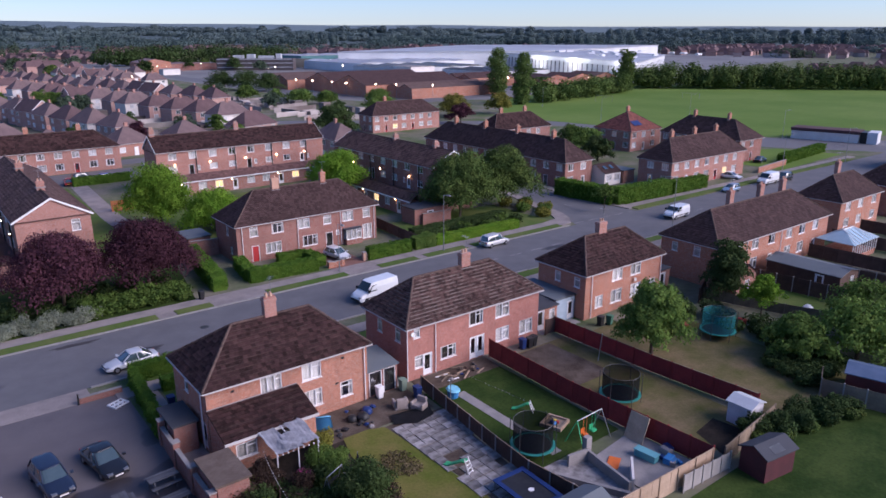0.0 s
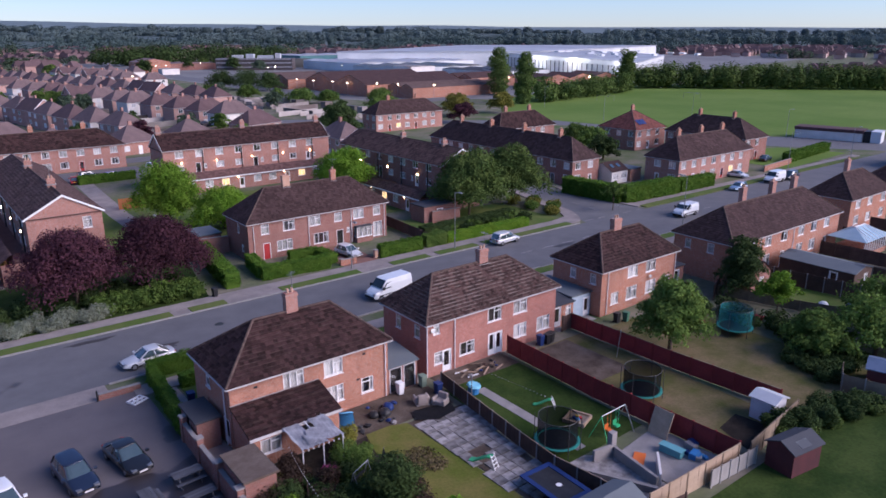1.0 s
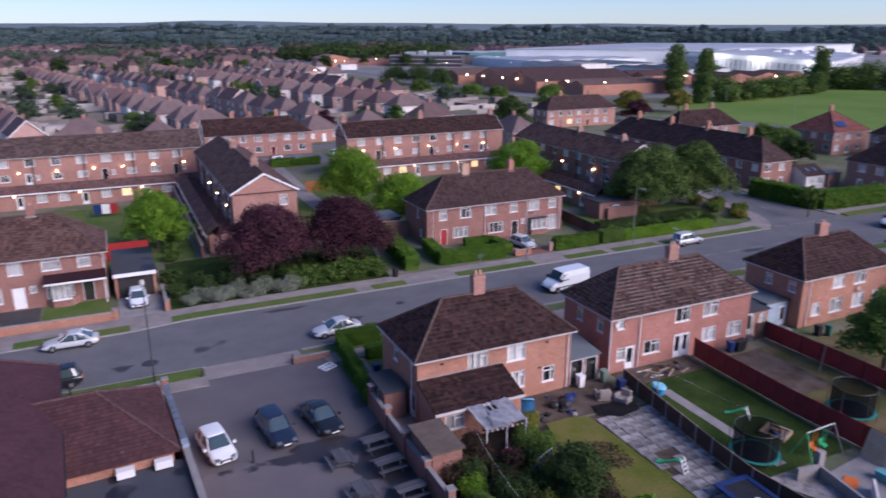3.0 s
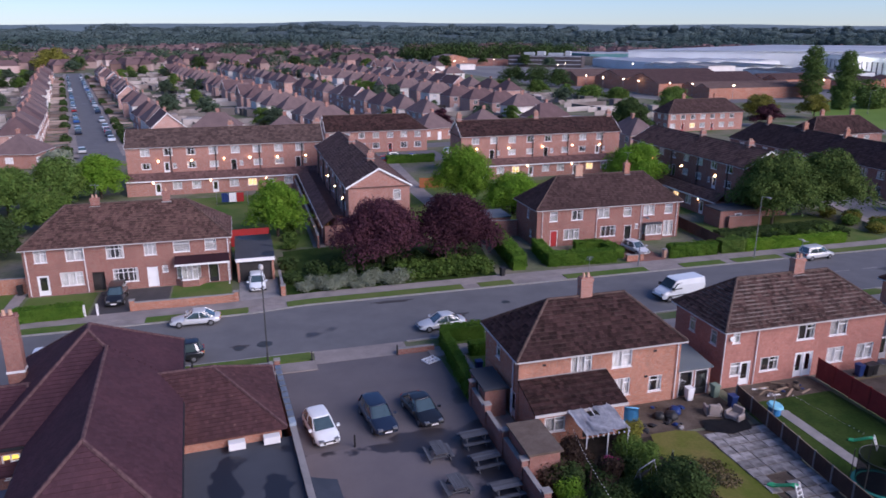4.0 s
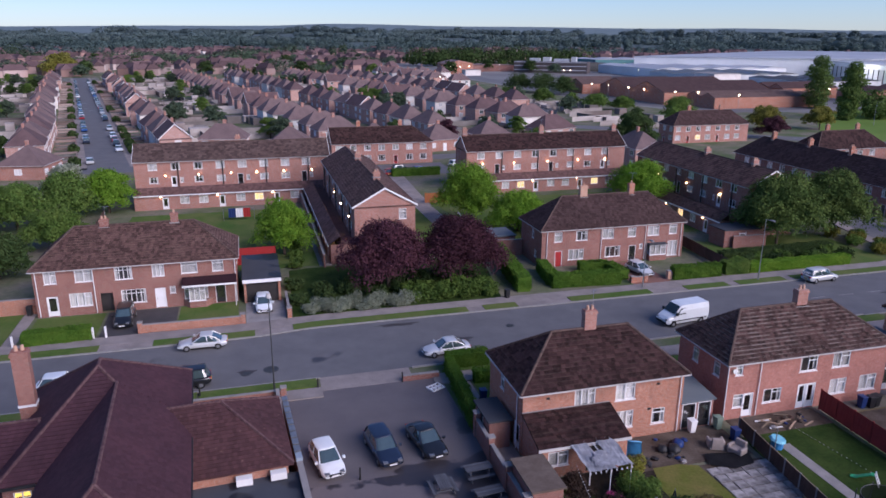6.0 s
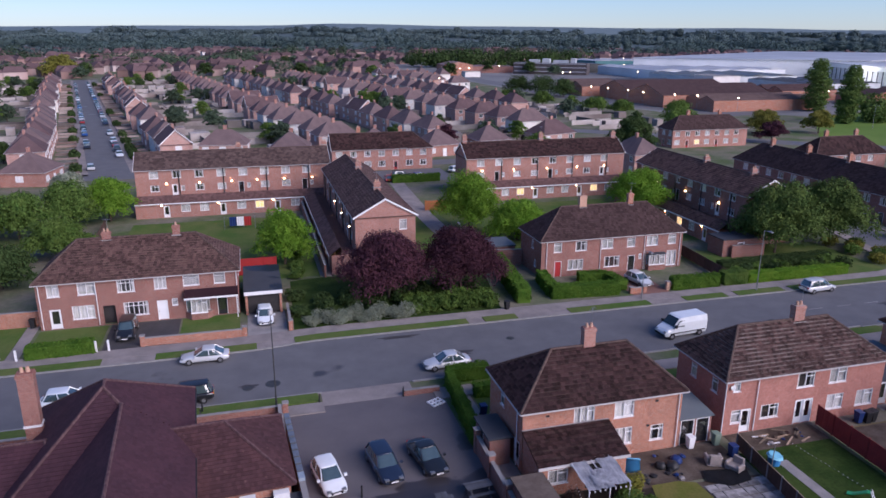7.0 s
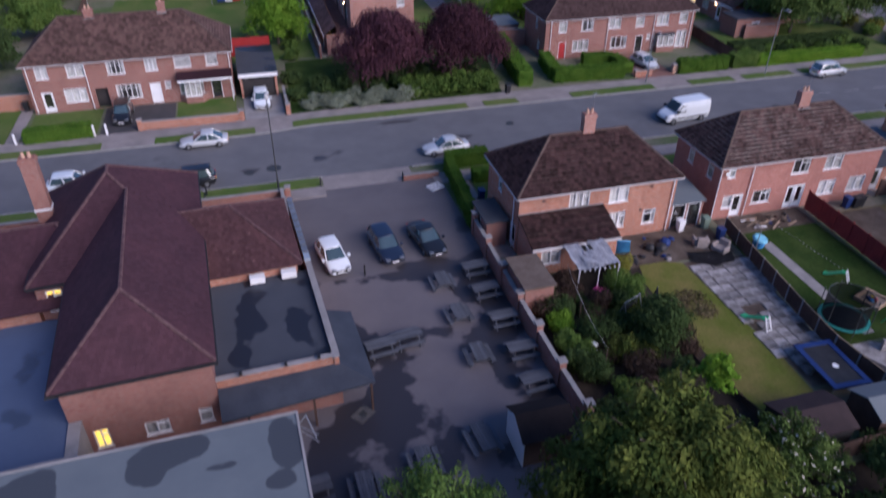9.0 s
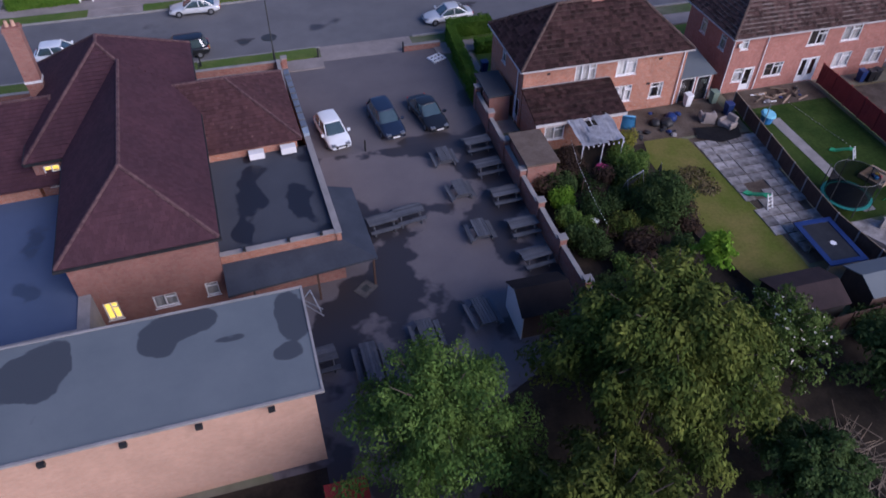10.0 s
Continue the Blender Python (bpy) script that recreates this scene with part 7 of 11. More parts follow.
def make_car(kind, m, colour, label, simple=False):
    L, W, H, g, belt, hood = CARS[kind]
    ob = thing("car", m, label, "car")
    w, l = W / 2, L / 2
    bm = bmesh.new()
    gz = 0.2
    (loft if simple else hull)(bm, [(-l, 0.42, belt - 0.12, w * 0.80, w * 0.72), (-l + 0.12, 0.26, belt - 0.02, w * 0.92, w * 0.84), (-l + 0.5, gz, belt, w, w * 0.9), (-0.4, gz, belt, w, w * 0.93), (g[3] - 0.1, gz, belt + 0.02, w, w * 0.92), (g[3] + 0.25, gz, belt - 0.05, w, w * 0.88), (l - 0.45, gz, hood - 0.28, w * 0.97, w * 0.82), (l - 0.1, 0.26, hood - 0.40, w * 0.86, w * 0.7), (l, 0.36, hood - 0.50, w * 0.74, w * 0.6)])
    body = part("body", bm, colour, ob, "", smooth=not simple)
    bm = bmesh.new()
    if simple:
        greenhouse(bm, g[0], g[1], g[2], g[3], belt - 0.01, H - 0.05, w * 0.92, w * 0.70)
    else:
        lerp = lambda f: (g[0] + (g[1] - g[0]) * f, g[3] + (g[2] - g[3]) * f, w * (0.93 - 0.2 * f * (0.6 + 0.4 * f)), belt - 0.04 + (H - 0.02 - belt) * f)
        stack_rings(bm, [plan_ring(bm, *lerp(f)) for f in (0, 0.35, 0.7, 1.0)])
    cab = part("cabin_glass", bm, CAR_GLASS, ob, "dark opaque windows with reflected sky in their colour")
    bm = bmesh.new()
    if not simple:
        stack_rings(bm, [plan_ring(bm, g[1] + e - 0.04, g[2] - e + 0.04, w * 0.755 - e, H - 0.075 + z) for e, z in ((0.0, 0), (0.01, 0.035), (0.08, 0.06), (0.3, 0.08))])
    else:
        loft(bm, [(g[1] - 0.04, H - 0.07, H - 0.03, w * 0.66, w * 0.58), (g[1] + 0.2, H - 0.07, H, w * 0.73, w * 0.62), (g[2] - 0.2, H - 0.07, H, w * 0.73, w * 0.62), (g[2] + 0.04, H - 0.07, H - 0.03, w * 0.68, w * 0.58)])
    part("roof", bm, colour, ob, smooth=not simple)
    for s in (-1, 1):
        for a, b in () if simple else (((g[0] + 0.17, s * w * 0.84, belt - 0.03), (g[1] + 0.08, s * w * 0.67, H - 0.05)), ((g[3] - 0.19, s * w * 0.84, belt - 0.03), (g[2] - 0.09, s * w * 0.67, H - 0.05)), (((g[0] + g[3]) / 2 - 0.05, s * w * 0.93, belt), ((g[1] + g[2]) / 2, s * w * 0.72, H - 0.05))):
            bm = bmesh.new()
            rod(bm, a, b, 0.045, 0.04, 5)
            part("pillar", bm, colour, cab)
        if not simple:
            add_car_trim(ob, s, g, w, l, belt, hood, colour)
        for x in (-l + 0.85, l - 0.85):
            bm = bmesh.new()
            rod(bm, (x, s * (w - 0.2), 0.31), (x, s * (w - 0.005), 0.31), 0.31, n=14)
            tyre = part("tyre", bm, BLACK, ob)
            if simple:
                continue
            bm = bmesh.new()
            rod(bm, (x, s * (w - 0.05), 0.31), (x, s * (w + 0.008), 0.31), 0.2, 0.17, n=10)
            part("rim", bm, STEEL, tyre)
    if simple:
        return ob
    bm = bmesh.new()
    box(bm, l - 0.08, l + 0.015, -0.42, 0.42, hood - 0.60, hood - 0.44)
    part("grille", bm, BLACK, ob)
    bm = bmesh.new()
    box(bm, l - 0.06, l + 0.025, -0.26, 0.26, 0.38, 0.49)
    part("number_plate", bm, WHITE, ob)
    bm = bmesh.new()
    box(bm, -l - 0.025, -l + 0.06, -0.26, 0.26, 0.5, 0.61)
    part("number_plate", bm, YELLOW, ob)
    return ob


def make_van(m, colour, label, L=5.3, H=2.25, windows=False):
    ob = thing("van", m, label, "van")
    w, l = 0.98, L / 2
    bm = bmesh.new()
    loft(bm, [(-l, 0.4, H - 0.1, w * 0.95, w * 0.80), (-l + 0.1, 0.3, H, w, w * 0.86), (l - 2.0, 0.3, H, w, w * 0.86), (l - 1.65, 0.3, H - 0.08, w, w * 0.85), (l - 0.95, 0.3, 1.3, w, w * 0.9), (l - 0.3, 0.3, 1.05, w * 0.96, w * 0.82), (l, 0.38, 0.8, w * 0.84, w * 0.7)])
    part("body", bm, colour, ob)
    bm = bmesh.new()
    q = [(l - 1.66, w * 0.82, H - 0.12), (l - 0.99, w * 0.88, 1.36)]
    poly(bm, [(q[0][0] + 0.04, -q[0][1], q[0][2] + 0.03), (q[1][0] + 0.04, -q[1][1], q[1][2] + 0.03), (q[1][0] + 0.04, q[1][1], q[1][2] + 0.03), (q[0][0] + 0.04, q[0][1], q[0][2] + 0.03)])
    bmesh.ops.solidify(bm, geom=bm.faces[:], thickness=0.02)
    part("windscreen", bm, CAR_GLASS, ob)
    for s in (-1, 1):
        bm = bmesh.new()
        ya, yb = s * (w + 0.012), s * (w * 0.93 + 0.012)
        poly(bm, [(l - 2.3, ya, 1.3), (l - 1.1, ya, 1.3), (l - 1.65, yb, 1.95), (l - 2.3, yb, 1.95)])
        bmesh.ops.solidify(bm, geom=bm.faces[:], thickness=0.02)
        part("side_window", bm, CAR_GLASS, ob)
        bm = bmesh.new()
        box(bm, l - 1.2, l - 1.02, s * w - (0.0 if s > 0 else 0.26), s * w + (0.26 if s > 0 else 0.0), 1.3, 1.6)
        part("mirror", bm, BLACK, ob)
        bm = bmesh.new()
        box(bm, l - 0.3, l - 0.01, s * 0.66 - 0.14, s * 0.66 + 0.14, 0.72, 0.92)
        part("headlight", bm, STEEL, ob)
        bm = bmesh.new()
        box(bm, -l - 0.015, -l + 0.08, s * 0.84 - 0.08, s * 0.84 + 0.08, 0.8, 1.4)
        part("tail_light", bm, RED, ob)
        bm = bmesh.new()
        box(bm, -l + 0.3, l - 0.6, s * (w + 0.005) - 0.015, s * (w + 0.005) + 0.015, 0.62, 0.72)
        part("side_strip", bm, BLACK, ob)
        for x in (-l + 0.95, l - 0.85):
            bm = bmesh.new()
            rod(bm, (x, s * (w - 0.22), 0.34), (x, s * (w + 0.01), 0.34), 0.34, n=14)
            tyre = part("tyre", bm, BLACK, ob)
            bm = bmesh.new()
            rod(bm, (x, s * (w - 0.05), 0.34), (x, s * (w + 0.02), 0.34), 0.2, 0.17, n=10)
            part("rim", bm, STEEL, tyre)
    bm = bmesh.new()
    box(bm, l - 0.2, l + 0.02, -0.8, 0.8, 0.36, 0.6)
    part("bumper", bm, BLACK, ob)
    return ob


make_car("hatch", pose(0.72, 47.7, 0.013, 0, 0, -80), P_WHITE, "white hatchback parked in the pub yard")
make_car("estate", pose(4.8, 48.2, 0.013, 0, 0, -82), P_NAVY, "dark blue estate car parked in the pub yard")
make_car("saloon", pose(8.05, 48.3, 0.013, 0, 0, -80), P_BLACK, "black saloon car parked in the pub yard")
make_car("saloon", pose(13.75, 63.4, 0.006, 0, 0, 184), P_SILVER, "silver car parked at the kerb")
make_car("saloon", pose(-8.5, 70.6, 0.006, 0, 0, 179), P_SILVER, "silver coupe parked at the kerb")
make_van(pose(39.9, 64.4, 0.006, 0, 0, 186), P_WHITE, "white panel van parked at the kerb")
make_car("suv", pose(64.2, 71.8, 0.006, 0, 0, 4), P_SILVER, "silver off-road car parked at the kerb")
make_car("hatch", pose(44.0, 80.0, 0.02, 0, 0, -80), P_SILVER, "silver hatchback on a red drive")
make_car("suv", pose(-16.6, 79.2, 0.018, 0, 0, -90), P_BLACK, "black car on a dark drive")
make_car("hatch", pose(-2.5, 79.6, 0.02, 0, 0, -90), P_WHITE, "white hatchback in front of a garage")
make_van(pose(97.4, 65.6, 0.006, 0, 0, 183), P_WHITE, "white van parked at the kerb", 4.8, 1.95)
make_car("hatch", pose(122, 71.0, 0.006, 0, 0, 180), P_SKY, "light blue car at the kerb")
make_van(pose(134.2, 70.6, 0.006, 0, 0, 180), P_WHITE, "white van parked behind a dark car", 5.0, 2.2)
make_car("suv", pose(139.6, 70.2, 0.006, 0, 0, 180), P_BLACK, "black car at the kerb")
make_car("saloon", pose(133.2, 77.8, 0.0, 0, 0, -80), P_WHITE, "white car on a front drive")
make_car("saloon", pose(156, 84.4, 0.0, 0, 0, 10), P_NAVY, "dark car by the house")
make_car("suv", pose(-9.7, 62.6, 0.006, 0, 0, 182), P_BLACK, "black car parked behind the pub roof")
make_car("hatch", pose(-19.4, 64.6, 0.006, 0, 0, 0), P_WHITE, "white car parked in front of the pub")
make_car("hatch", pose(33.5, 154.5, 0.01, 0, 0, 10), P_BLUE, "blue hatchback in the parking court")
make_car("suv", pose(29.5, 156.5, 0.01, 0, 0, 10), P_BLACK, "black car in the parking court")
make_car("hatch", pose(26.3, 153.5, 0.01, 0, 0, 80), P_RED, "red hatchback in the parking court")
make_car("hatch", pose(43.5, 160.5, 0.01, 0, 0, 30), P_WHITE, "white car in the parking court")
# parked cars of the long far street
rng = random.Random(5)
dirn = (far_b - far_a).normalized()
side_v = Vector((dirn.y, -dirn.x))
protos = {}
far_cols = [P_SILVER, P_WHITE, P_BLACK, P_NAVY, P_RED, P_SILVER, P_WHITE, P_BLUE]
s = 8.0
i = 0
while s < 330:
    for k in (-1, 1):
        if rng.random() < 0.72:
            c = far_a + dirn * (s + rng.uniform(-1, 1)) + side_v * (k * 3.6)
            key = i % len(far_cols)
            i += 1
            m = pose(c.x, c.y, 0.006, 0, 0, math.degrees(math.atan2(dirn.y, dirn.x)) + (180 if k > 0 else 0))
            if key not in protos:
                protos[key] = make_car(("hatch", "saloon", "estate", "suv")[key % 4], m, far_cols[key], "parked car on the long far street", True)
                protos[key]["group"] = "cars parked along the far street"
            else:
                copy_thing(protos[key], m)
    s += 9.1


# ---- the town beyond ----
def far_house(m, L, D, eave, ridge, brick, tile, label, gable=False, seed=1, full=True):
    ob = thing("house", m, label, "house", "houses of the far streets")
    rng = random.Random(seed)
    bm = bmesh.new()
    box(bm, -L / 2, L / 2, -D / 2, D / 2, 0, eave)
    if gable:
        for x in (-L / 2, L / 2):
            poly(bm, [(x, -D / 2, eave), (x, D / 2, eave), (x, 0, ridge - 0.15)])
    part("wall", bm, brick, ob)
    hip = 0 if gable else D / 2 + 0.2
    add_roof(ob, -L / 2 - 0.3, L / 2 + 0.3, -D / 2 - 0.3, D / 2 + 0.3, eave, ridge, hip, hip, tile, 0, 0, seed, caps=False)
    add_chimney(ob, 0.3, 0.2, ridge - 1.0, ridge + 0.9, BRICK_FLAT, 0.8, 0.5, 0, False)

    def far_win(bm):
        lattice(bm, [-0.75, -0.66, -0.04, 0.04, 0.66, 0.75], [0, 0.09, 1.2, 1.3], lambda x, z: abs(x) > 0.66 or abs(x) < 0.04 or z < 0.09 or z > 1.2, 0, 0.07)
        f = len(bm.faces)
        box(bm, -0.7, 0.7, 0.0, 0.03, 0.04, 1.26)
        bm.faces.ensure_lookup_table()
        for q in bm.faces[f:]:
            q.material_index = 1

    key = ("window", "far", 0)
    if key not in CACHE:
        shared(key, WHITE, far_win).materials.append(CURTAIN)
        CACHE[("window", "far", 1)] = CACHE[key].copy()
        CACHE[("window", "far", 1)].materials[1] = CAR_GLASS
    for y, r in ((-D / 2, 180), (D / 2, 0)):
        for x in ((-L * 0.36, 0.0, L * 0.36) if full else (-L * 0.3, L * 0.3)):
            for z in ((0.9, 3.2) if eave > 4 else (0.9,)):
                if z < 1 and x == 0.0:
                    part("door", shared(("door", "far"), WHITE, lambda bm: box(bm, -0.5, 0.5, 0, 0.08, 0, 2.05)), None, ob, "", pose(x, y, 0, 0, 0, r))
                else:
                    part("window", CACHE[("window", "far", 0 if rng.random() < 0.6 else 1)], None, ob, "", pose(x, y, z, 0, 0, r))
    for x, r in ((-L / 2, 90), (L / 2, -90)) if full else ():
        part("window", CACHE[("window", "far", 0)], None, ob, "", pose(x, 0.5, 3.2 if eave > 4 else 1.0, 0, 0, r))
    return ob


KINDS = [(11.5, 7.6, 4.9, 8.4, BRICK_FAR, TILE_MAUVE, "red brick semi-detached house with hipped roof", False), (11.0, 7.4, 4.9, 8.2, BRICK_FAR, TILE_FAR, "orange brick semi-detached house with brown hipped roof", False),
         (11.5, 7.6, 4.9, 8.6, RENDER_W, TILE_FAR, "white rendered semi-detached house with brown roof", False), (12.0, 7.4, 4.9, 8.4, BRICK_FAR, TILE_MAUVE, "red brick gabled house with brown roof", True), (9.5, 9.0, 3.0, 6.6, BRICK_FLAT, TILE_FAR, "brick bungalow with hipped pale brown roof", False)]
masters = {}
turn = math.degrees(math.atan2(dirn.y, dirn.x))


def put_house(k, u, v, yaw):
    m = pose(u, v, 0, 0, 0, yaw)
    full = math.hypot(u, v) < 215
    if (k, full) not in masters:
        masters[(k, full)] = far_house(m, *KINDS[k][:6], KINDS[k][6], KINDS[k][7], k + 3, full)
    else:
        copy_thing(masters[(k, full)], m)


rng = random.Random(11)
KEEP_OUT = [(8, 45, 160, 180), (85, 140, 160, 192), (-24, 14, 128, 146)]


def free(u, v):
    return not any(a - 4 < u < b + 4 and c - 4 < v < d + 4 for a, b, c, d in KEEP_OUT)


rows = [(15.5, 0), (-15.5, 180), (56, 180), (86, 0), (122, 180), (152, 0), (190, 180), (220, 0), (-60, 0), (-90, 180), (-128, 0), (-158, 180)]
for off, flip in rows:
    s = 10.0 + rng.uniform(0, 6)
    while s < 305:
        c = far_a + dirn * s + side_v * off
        u, v = c.x, c.y
        if v > 182 and free(u, v) and u < 96 + 0.12 * (v - 200) and rng.random() > 0.05:
            k = rng.choice((0, 0, 1, 1, 2, 2, 3))
            put_house(k, u + rng.uniform(-1, 1), v, turn + (90 if off in (56, 122, 190, -60, -128) else 0) + (0 if flip else 180) + rng.uniform(-4, 4))
        s += 14.0 + rng.uniform(-0.5, 1.5)
# houses nearer, behind the flats
for k, u, v, yaw in [(4, 46, 187, 12), (4, 62, 192, 8), (0, 78, 186, 20), (4, 30, 192, -8), (4, 8, 190, -8), (1, -8, 186, -8), (4, -47, 170, 80), (3, -58, 160, 80), (0, -76, 150, 10), (1, 84, 150, 90), (4, 52, 156, 5), (0, -70, 128, 60), (1, -78, 96, 0), (0, -56, 86, 0), (1, 176, 60, 0), (0, 160, 47, 0), (1, 178, 46, 0), (0, 196, 48, 5)]:
    put_house(k, u, v, yaw)

# garden trees and shrubs among the houses
tree_masters = [make_tree("tree", pose(4, 215, 0), 6.5, 3.6, 0.6, LEAF, "small green tree in a back garden", 1400, 0.6, 301, 10), make_tree("tree", pose(38, 206, 0), 6.0, 3.4, 0.5, LEAF_DARK, "small dark green tree in a back garden", 1400, 0.6, 302, 10), make_tree("tree", pose(66, 204, 0), 7.0, 4.2, 0.6, LEAF_FAR, "rounded tree in a back garden", 1400, 0.7, 303, 10)]
make_tree("plum_tree", pose(52, 200, 0), 6.4, 4.0, 0.8, LEAF_PLUM, "purple-leaved plum tree among houses", 1800, 0.6, 304, 10)
make_tree("tree", pose(70, 176, 0), 6.6, 4.6, 0.6, LEAF, "leafy tree behind the parking court", 2500, 0.5, 305, 12)
make_tree("tree", pose(60, 168, 0), 5.4, 4.0, 0.4, LEAF_DARK, "leafy tree behind the parking court", 2500, 0.5, 306, 12)
for i in range(150):
    s, off = rng.uniform(5, 360), rng.choice((36, 104, 170, -36, -108, 240)) + rng.uniform(-16, 16)
    c = far_a + dirn * s + side_v * off
    if c.y > 180 and free(c.x, c.y) and c.x + 0.55 * (c.y - 180) < 240:
        copy_thing(rng.choice(tree_masters), pose(c.x, c.y, 0, 0, 0, rng.uniform(0, 360)) @ Matrix.Scale(1.0, 4))
mixed = [make_tree("tree", pose(-60, 600, 0), 9, 6, 0.8, LEAF_FAR, "rounded tree beyond the far street", 900, 1.2, 311, 10), make_tree("tree", pose(20, 620, 0), 11, 7, 0.8, LEAF_DARK, "dark rounded tree beyond the far street", 900, 1.3, 312, 10), make_tree("tree", pose(60, 600, 0), 8, 6, 0.6, LEAF_NEAR, "green rounded tree beyond the far street", 900, 1.2, 313, 10)]
for i in range(46):
    a, d = math.radians(rng.uniform(66, 112)), rng.uniform(560, 900)
    copy_thing(rng.choice(mixed), pose(d * math.cos(a), d * math.sin(a), 0, 0, 0, rng.uniform(0, 360)))
make_tree("tree", pose(-128, 590, 0), 17, 14, 1.0, LEAF_YELLOW, "large yellow-green tree at the end of the street", 3000, 1.6, 307, 14)


# sheds and garden walls of the back gardens, too small to tell apart
def far_sheds():
    bm = bmesh.new()
    r = random.Random(3)
    for i in range(260):
        s, off = r.uniform(5, 350), r.choice((36, 104, 170, -36, -108, 240)) + r.uniform(-14, 14)
        c = far_a + dirn * s + side_v * off
        if c.y > 182 and free(c.x, c.y) and c.x + 0.55 * (c.y - 180) < 215:
            m = pose(c.x, c.y, 0, 0, 0, turn + r.choice((0, 90)))
            a, b, h = r.uniform(1.2, 3), r.uniform(1, 2), r.uniform(1.9, 2.5)
            box(bm, -a, a, -b, b, 0, h, m)
    solid("garden_sheds", bm, surface("mixed_sheds", (0.42, 0.39, 0.37), (0.16, 0.13, 0.12), 0.8, 0.05, 2, 0.2, island=0.7), "sheds and garages of the back gardens", "sheds", kind="stuff")
    bm = bmesh.new()
    for i in range(420):
        s, off = r.uniform(5, 350), r.choice((36, 104, 170, -36, -108, 240)) + r.uniform(-15, 15)
        c = far_a + dirn * s + side_v * off
        if c.y > 182 and free(c.x, c.y) and c.x + 0.55 * (c.y - 180) < 215:
            m = pose(c.x, c.y, 0, 0, 0, turn + (90 if r.random() < 0.7 else 0))
            box(bm, -r.uniform(5, 12), r.uniform(5, 12), -0.06, 0.06, 0, 1.7, m)
    solid("garden_fences", bm, bpy.data.materials["mixed_sheds"], "wooden fences between the back gardens", "fences", kind="stuff")


far_sheds()


# low walls and hedges between the front gardens of the long street
def frontages():
    r = random.Random(17)
    walls, leaves = bmesh.new(), []
    g = np.random.default_rng(18)
    s = 4.0
    while s < 330:
        for k in (-1, 1):
            c = far_a + dirn * s + side_v * (k * 8.6)
            m = pose(c.x, c.y, 0, 0, 0, turn)
            box(walls, -0.1, 0.1, -2.6, 2.6, 0, r.uniform(0.3, 0.7), m)
            f = far_a + dirn * (s + 3.5) + side_v * (k * 6.2)
            if r.random() < 0.75:
                box(walls, -3.2, 3.2, -0.1, 0.1, 0, r.uniform(0.3, 0.6), pose(f.x, f.y, 0, 0, 0, turn))
            else:
                for q in (-2.2, 0.0, 2.2):
                    p = f + dirn * q + side_v * (k * 0.6)
                    leaves.append(leaf_arrays([((p.x, p.y, 0.7), (1.3, 1.3, 0.9))], 160, 0.5, g))
        s += 7.4
    solid("garden_walls", walls, surface("mixed_walls", (0.30, 0.25, 0.23), (0.15, 0.10, 0.09), 0.9, 0.05, 2, 0.2, island=0.5), "low brick walls of the front gardens", "walls", kind="stuff")
    v = np.concatenate(leaves)
    v[:, 2] = np.maximum(v[:, 2], 0.01)
    tagged(new("front_hedges", quads_mesh("front_hedges", v, LEAF_DARK)), "clipped hedges of the front gardens", "hedges", "", "stuff")


frontages()


# ---- the works ----
def works_hall(u0, u1, v0, v1, h, rise, wall, roof, label, bays=1, along="u"):
    ob = thing("works_hall", pose((u0 + u1) / 2, (v0 + v1) / 2, 0), label, "factory")
    L, D = u1 - u0, v1 - v0
    bm = bmesh.new()
    box(bm, -L / 2, L / 2, -D / 2, D / 2, 0, h)
    part("wall", bm, wall, ob)
    step = (L if along == "u" else D) / bays
    for i in range(bays):
        bm = bmesh.new()
        if along == "u":
            a, b = -L / 2 + i * step, -L / 2 + (i + 1) * step
            p = [(a - 0.1, h), (b + 0.1, h), ((a + b) / 2, h + rise)]
            lo = [bm.verts.new((x, -D / 2 - 0.3, z)) for x, z in p]
            hi = [bm.verts.new((x, D / 2 + 0.3, z)) for x, z in p]
        else:
            a, b = -D / 2 + i * step, -D / 2 + (i + 1) * step
            p = [(a - 0.1, h), (b + 0.1, h), ((a + b) / 2, h + rise)]
            lo = [bm.verts.new((-L / 2 - 0.3, x, z)) for x, z in p]
            hi = [bm.verts.new((L / 2 + 0.3, x, z)) for x, z in p]
        bm.faces.new(lo)
        bm.faces.new(hi[::-1])
        for k in range(3):
            bm.faces.new((lo[k], hi[k], hi[(k + 1) % 3], lo[(k + 1) % 3]))
        r = part("roof", bm, roof, ob)
        if rise > 1.5:
            bm = bmesh.new()
            if along == "u":
                poly(bm, [(a, -D / 2 - 0.32, h), (b, -D / 2 - 0.32, h), ((a + b) / 2, -D / 2 - 0.32, h + rise - 0.25)])
            else:
                poly(bm, [(-L / 2 - 0.32, a, h), (-L / 2 - 0.32, b, h), (-L / 2 - 0.32, (a + b) / 2, h + rise - 0.25)])
            part("gable", bm, wall, r)
    return ob


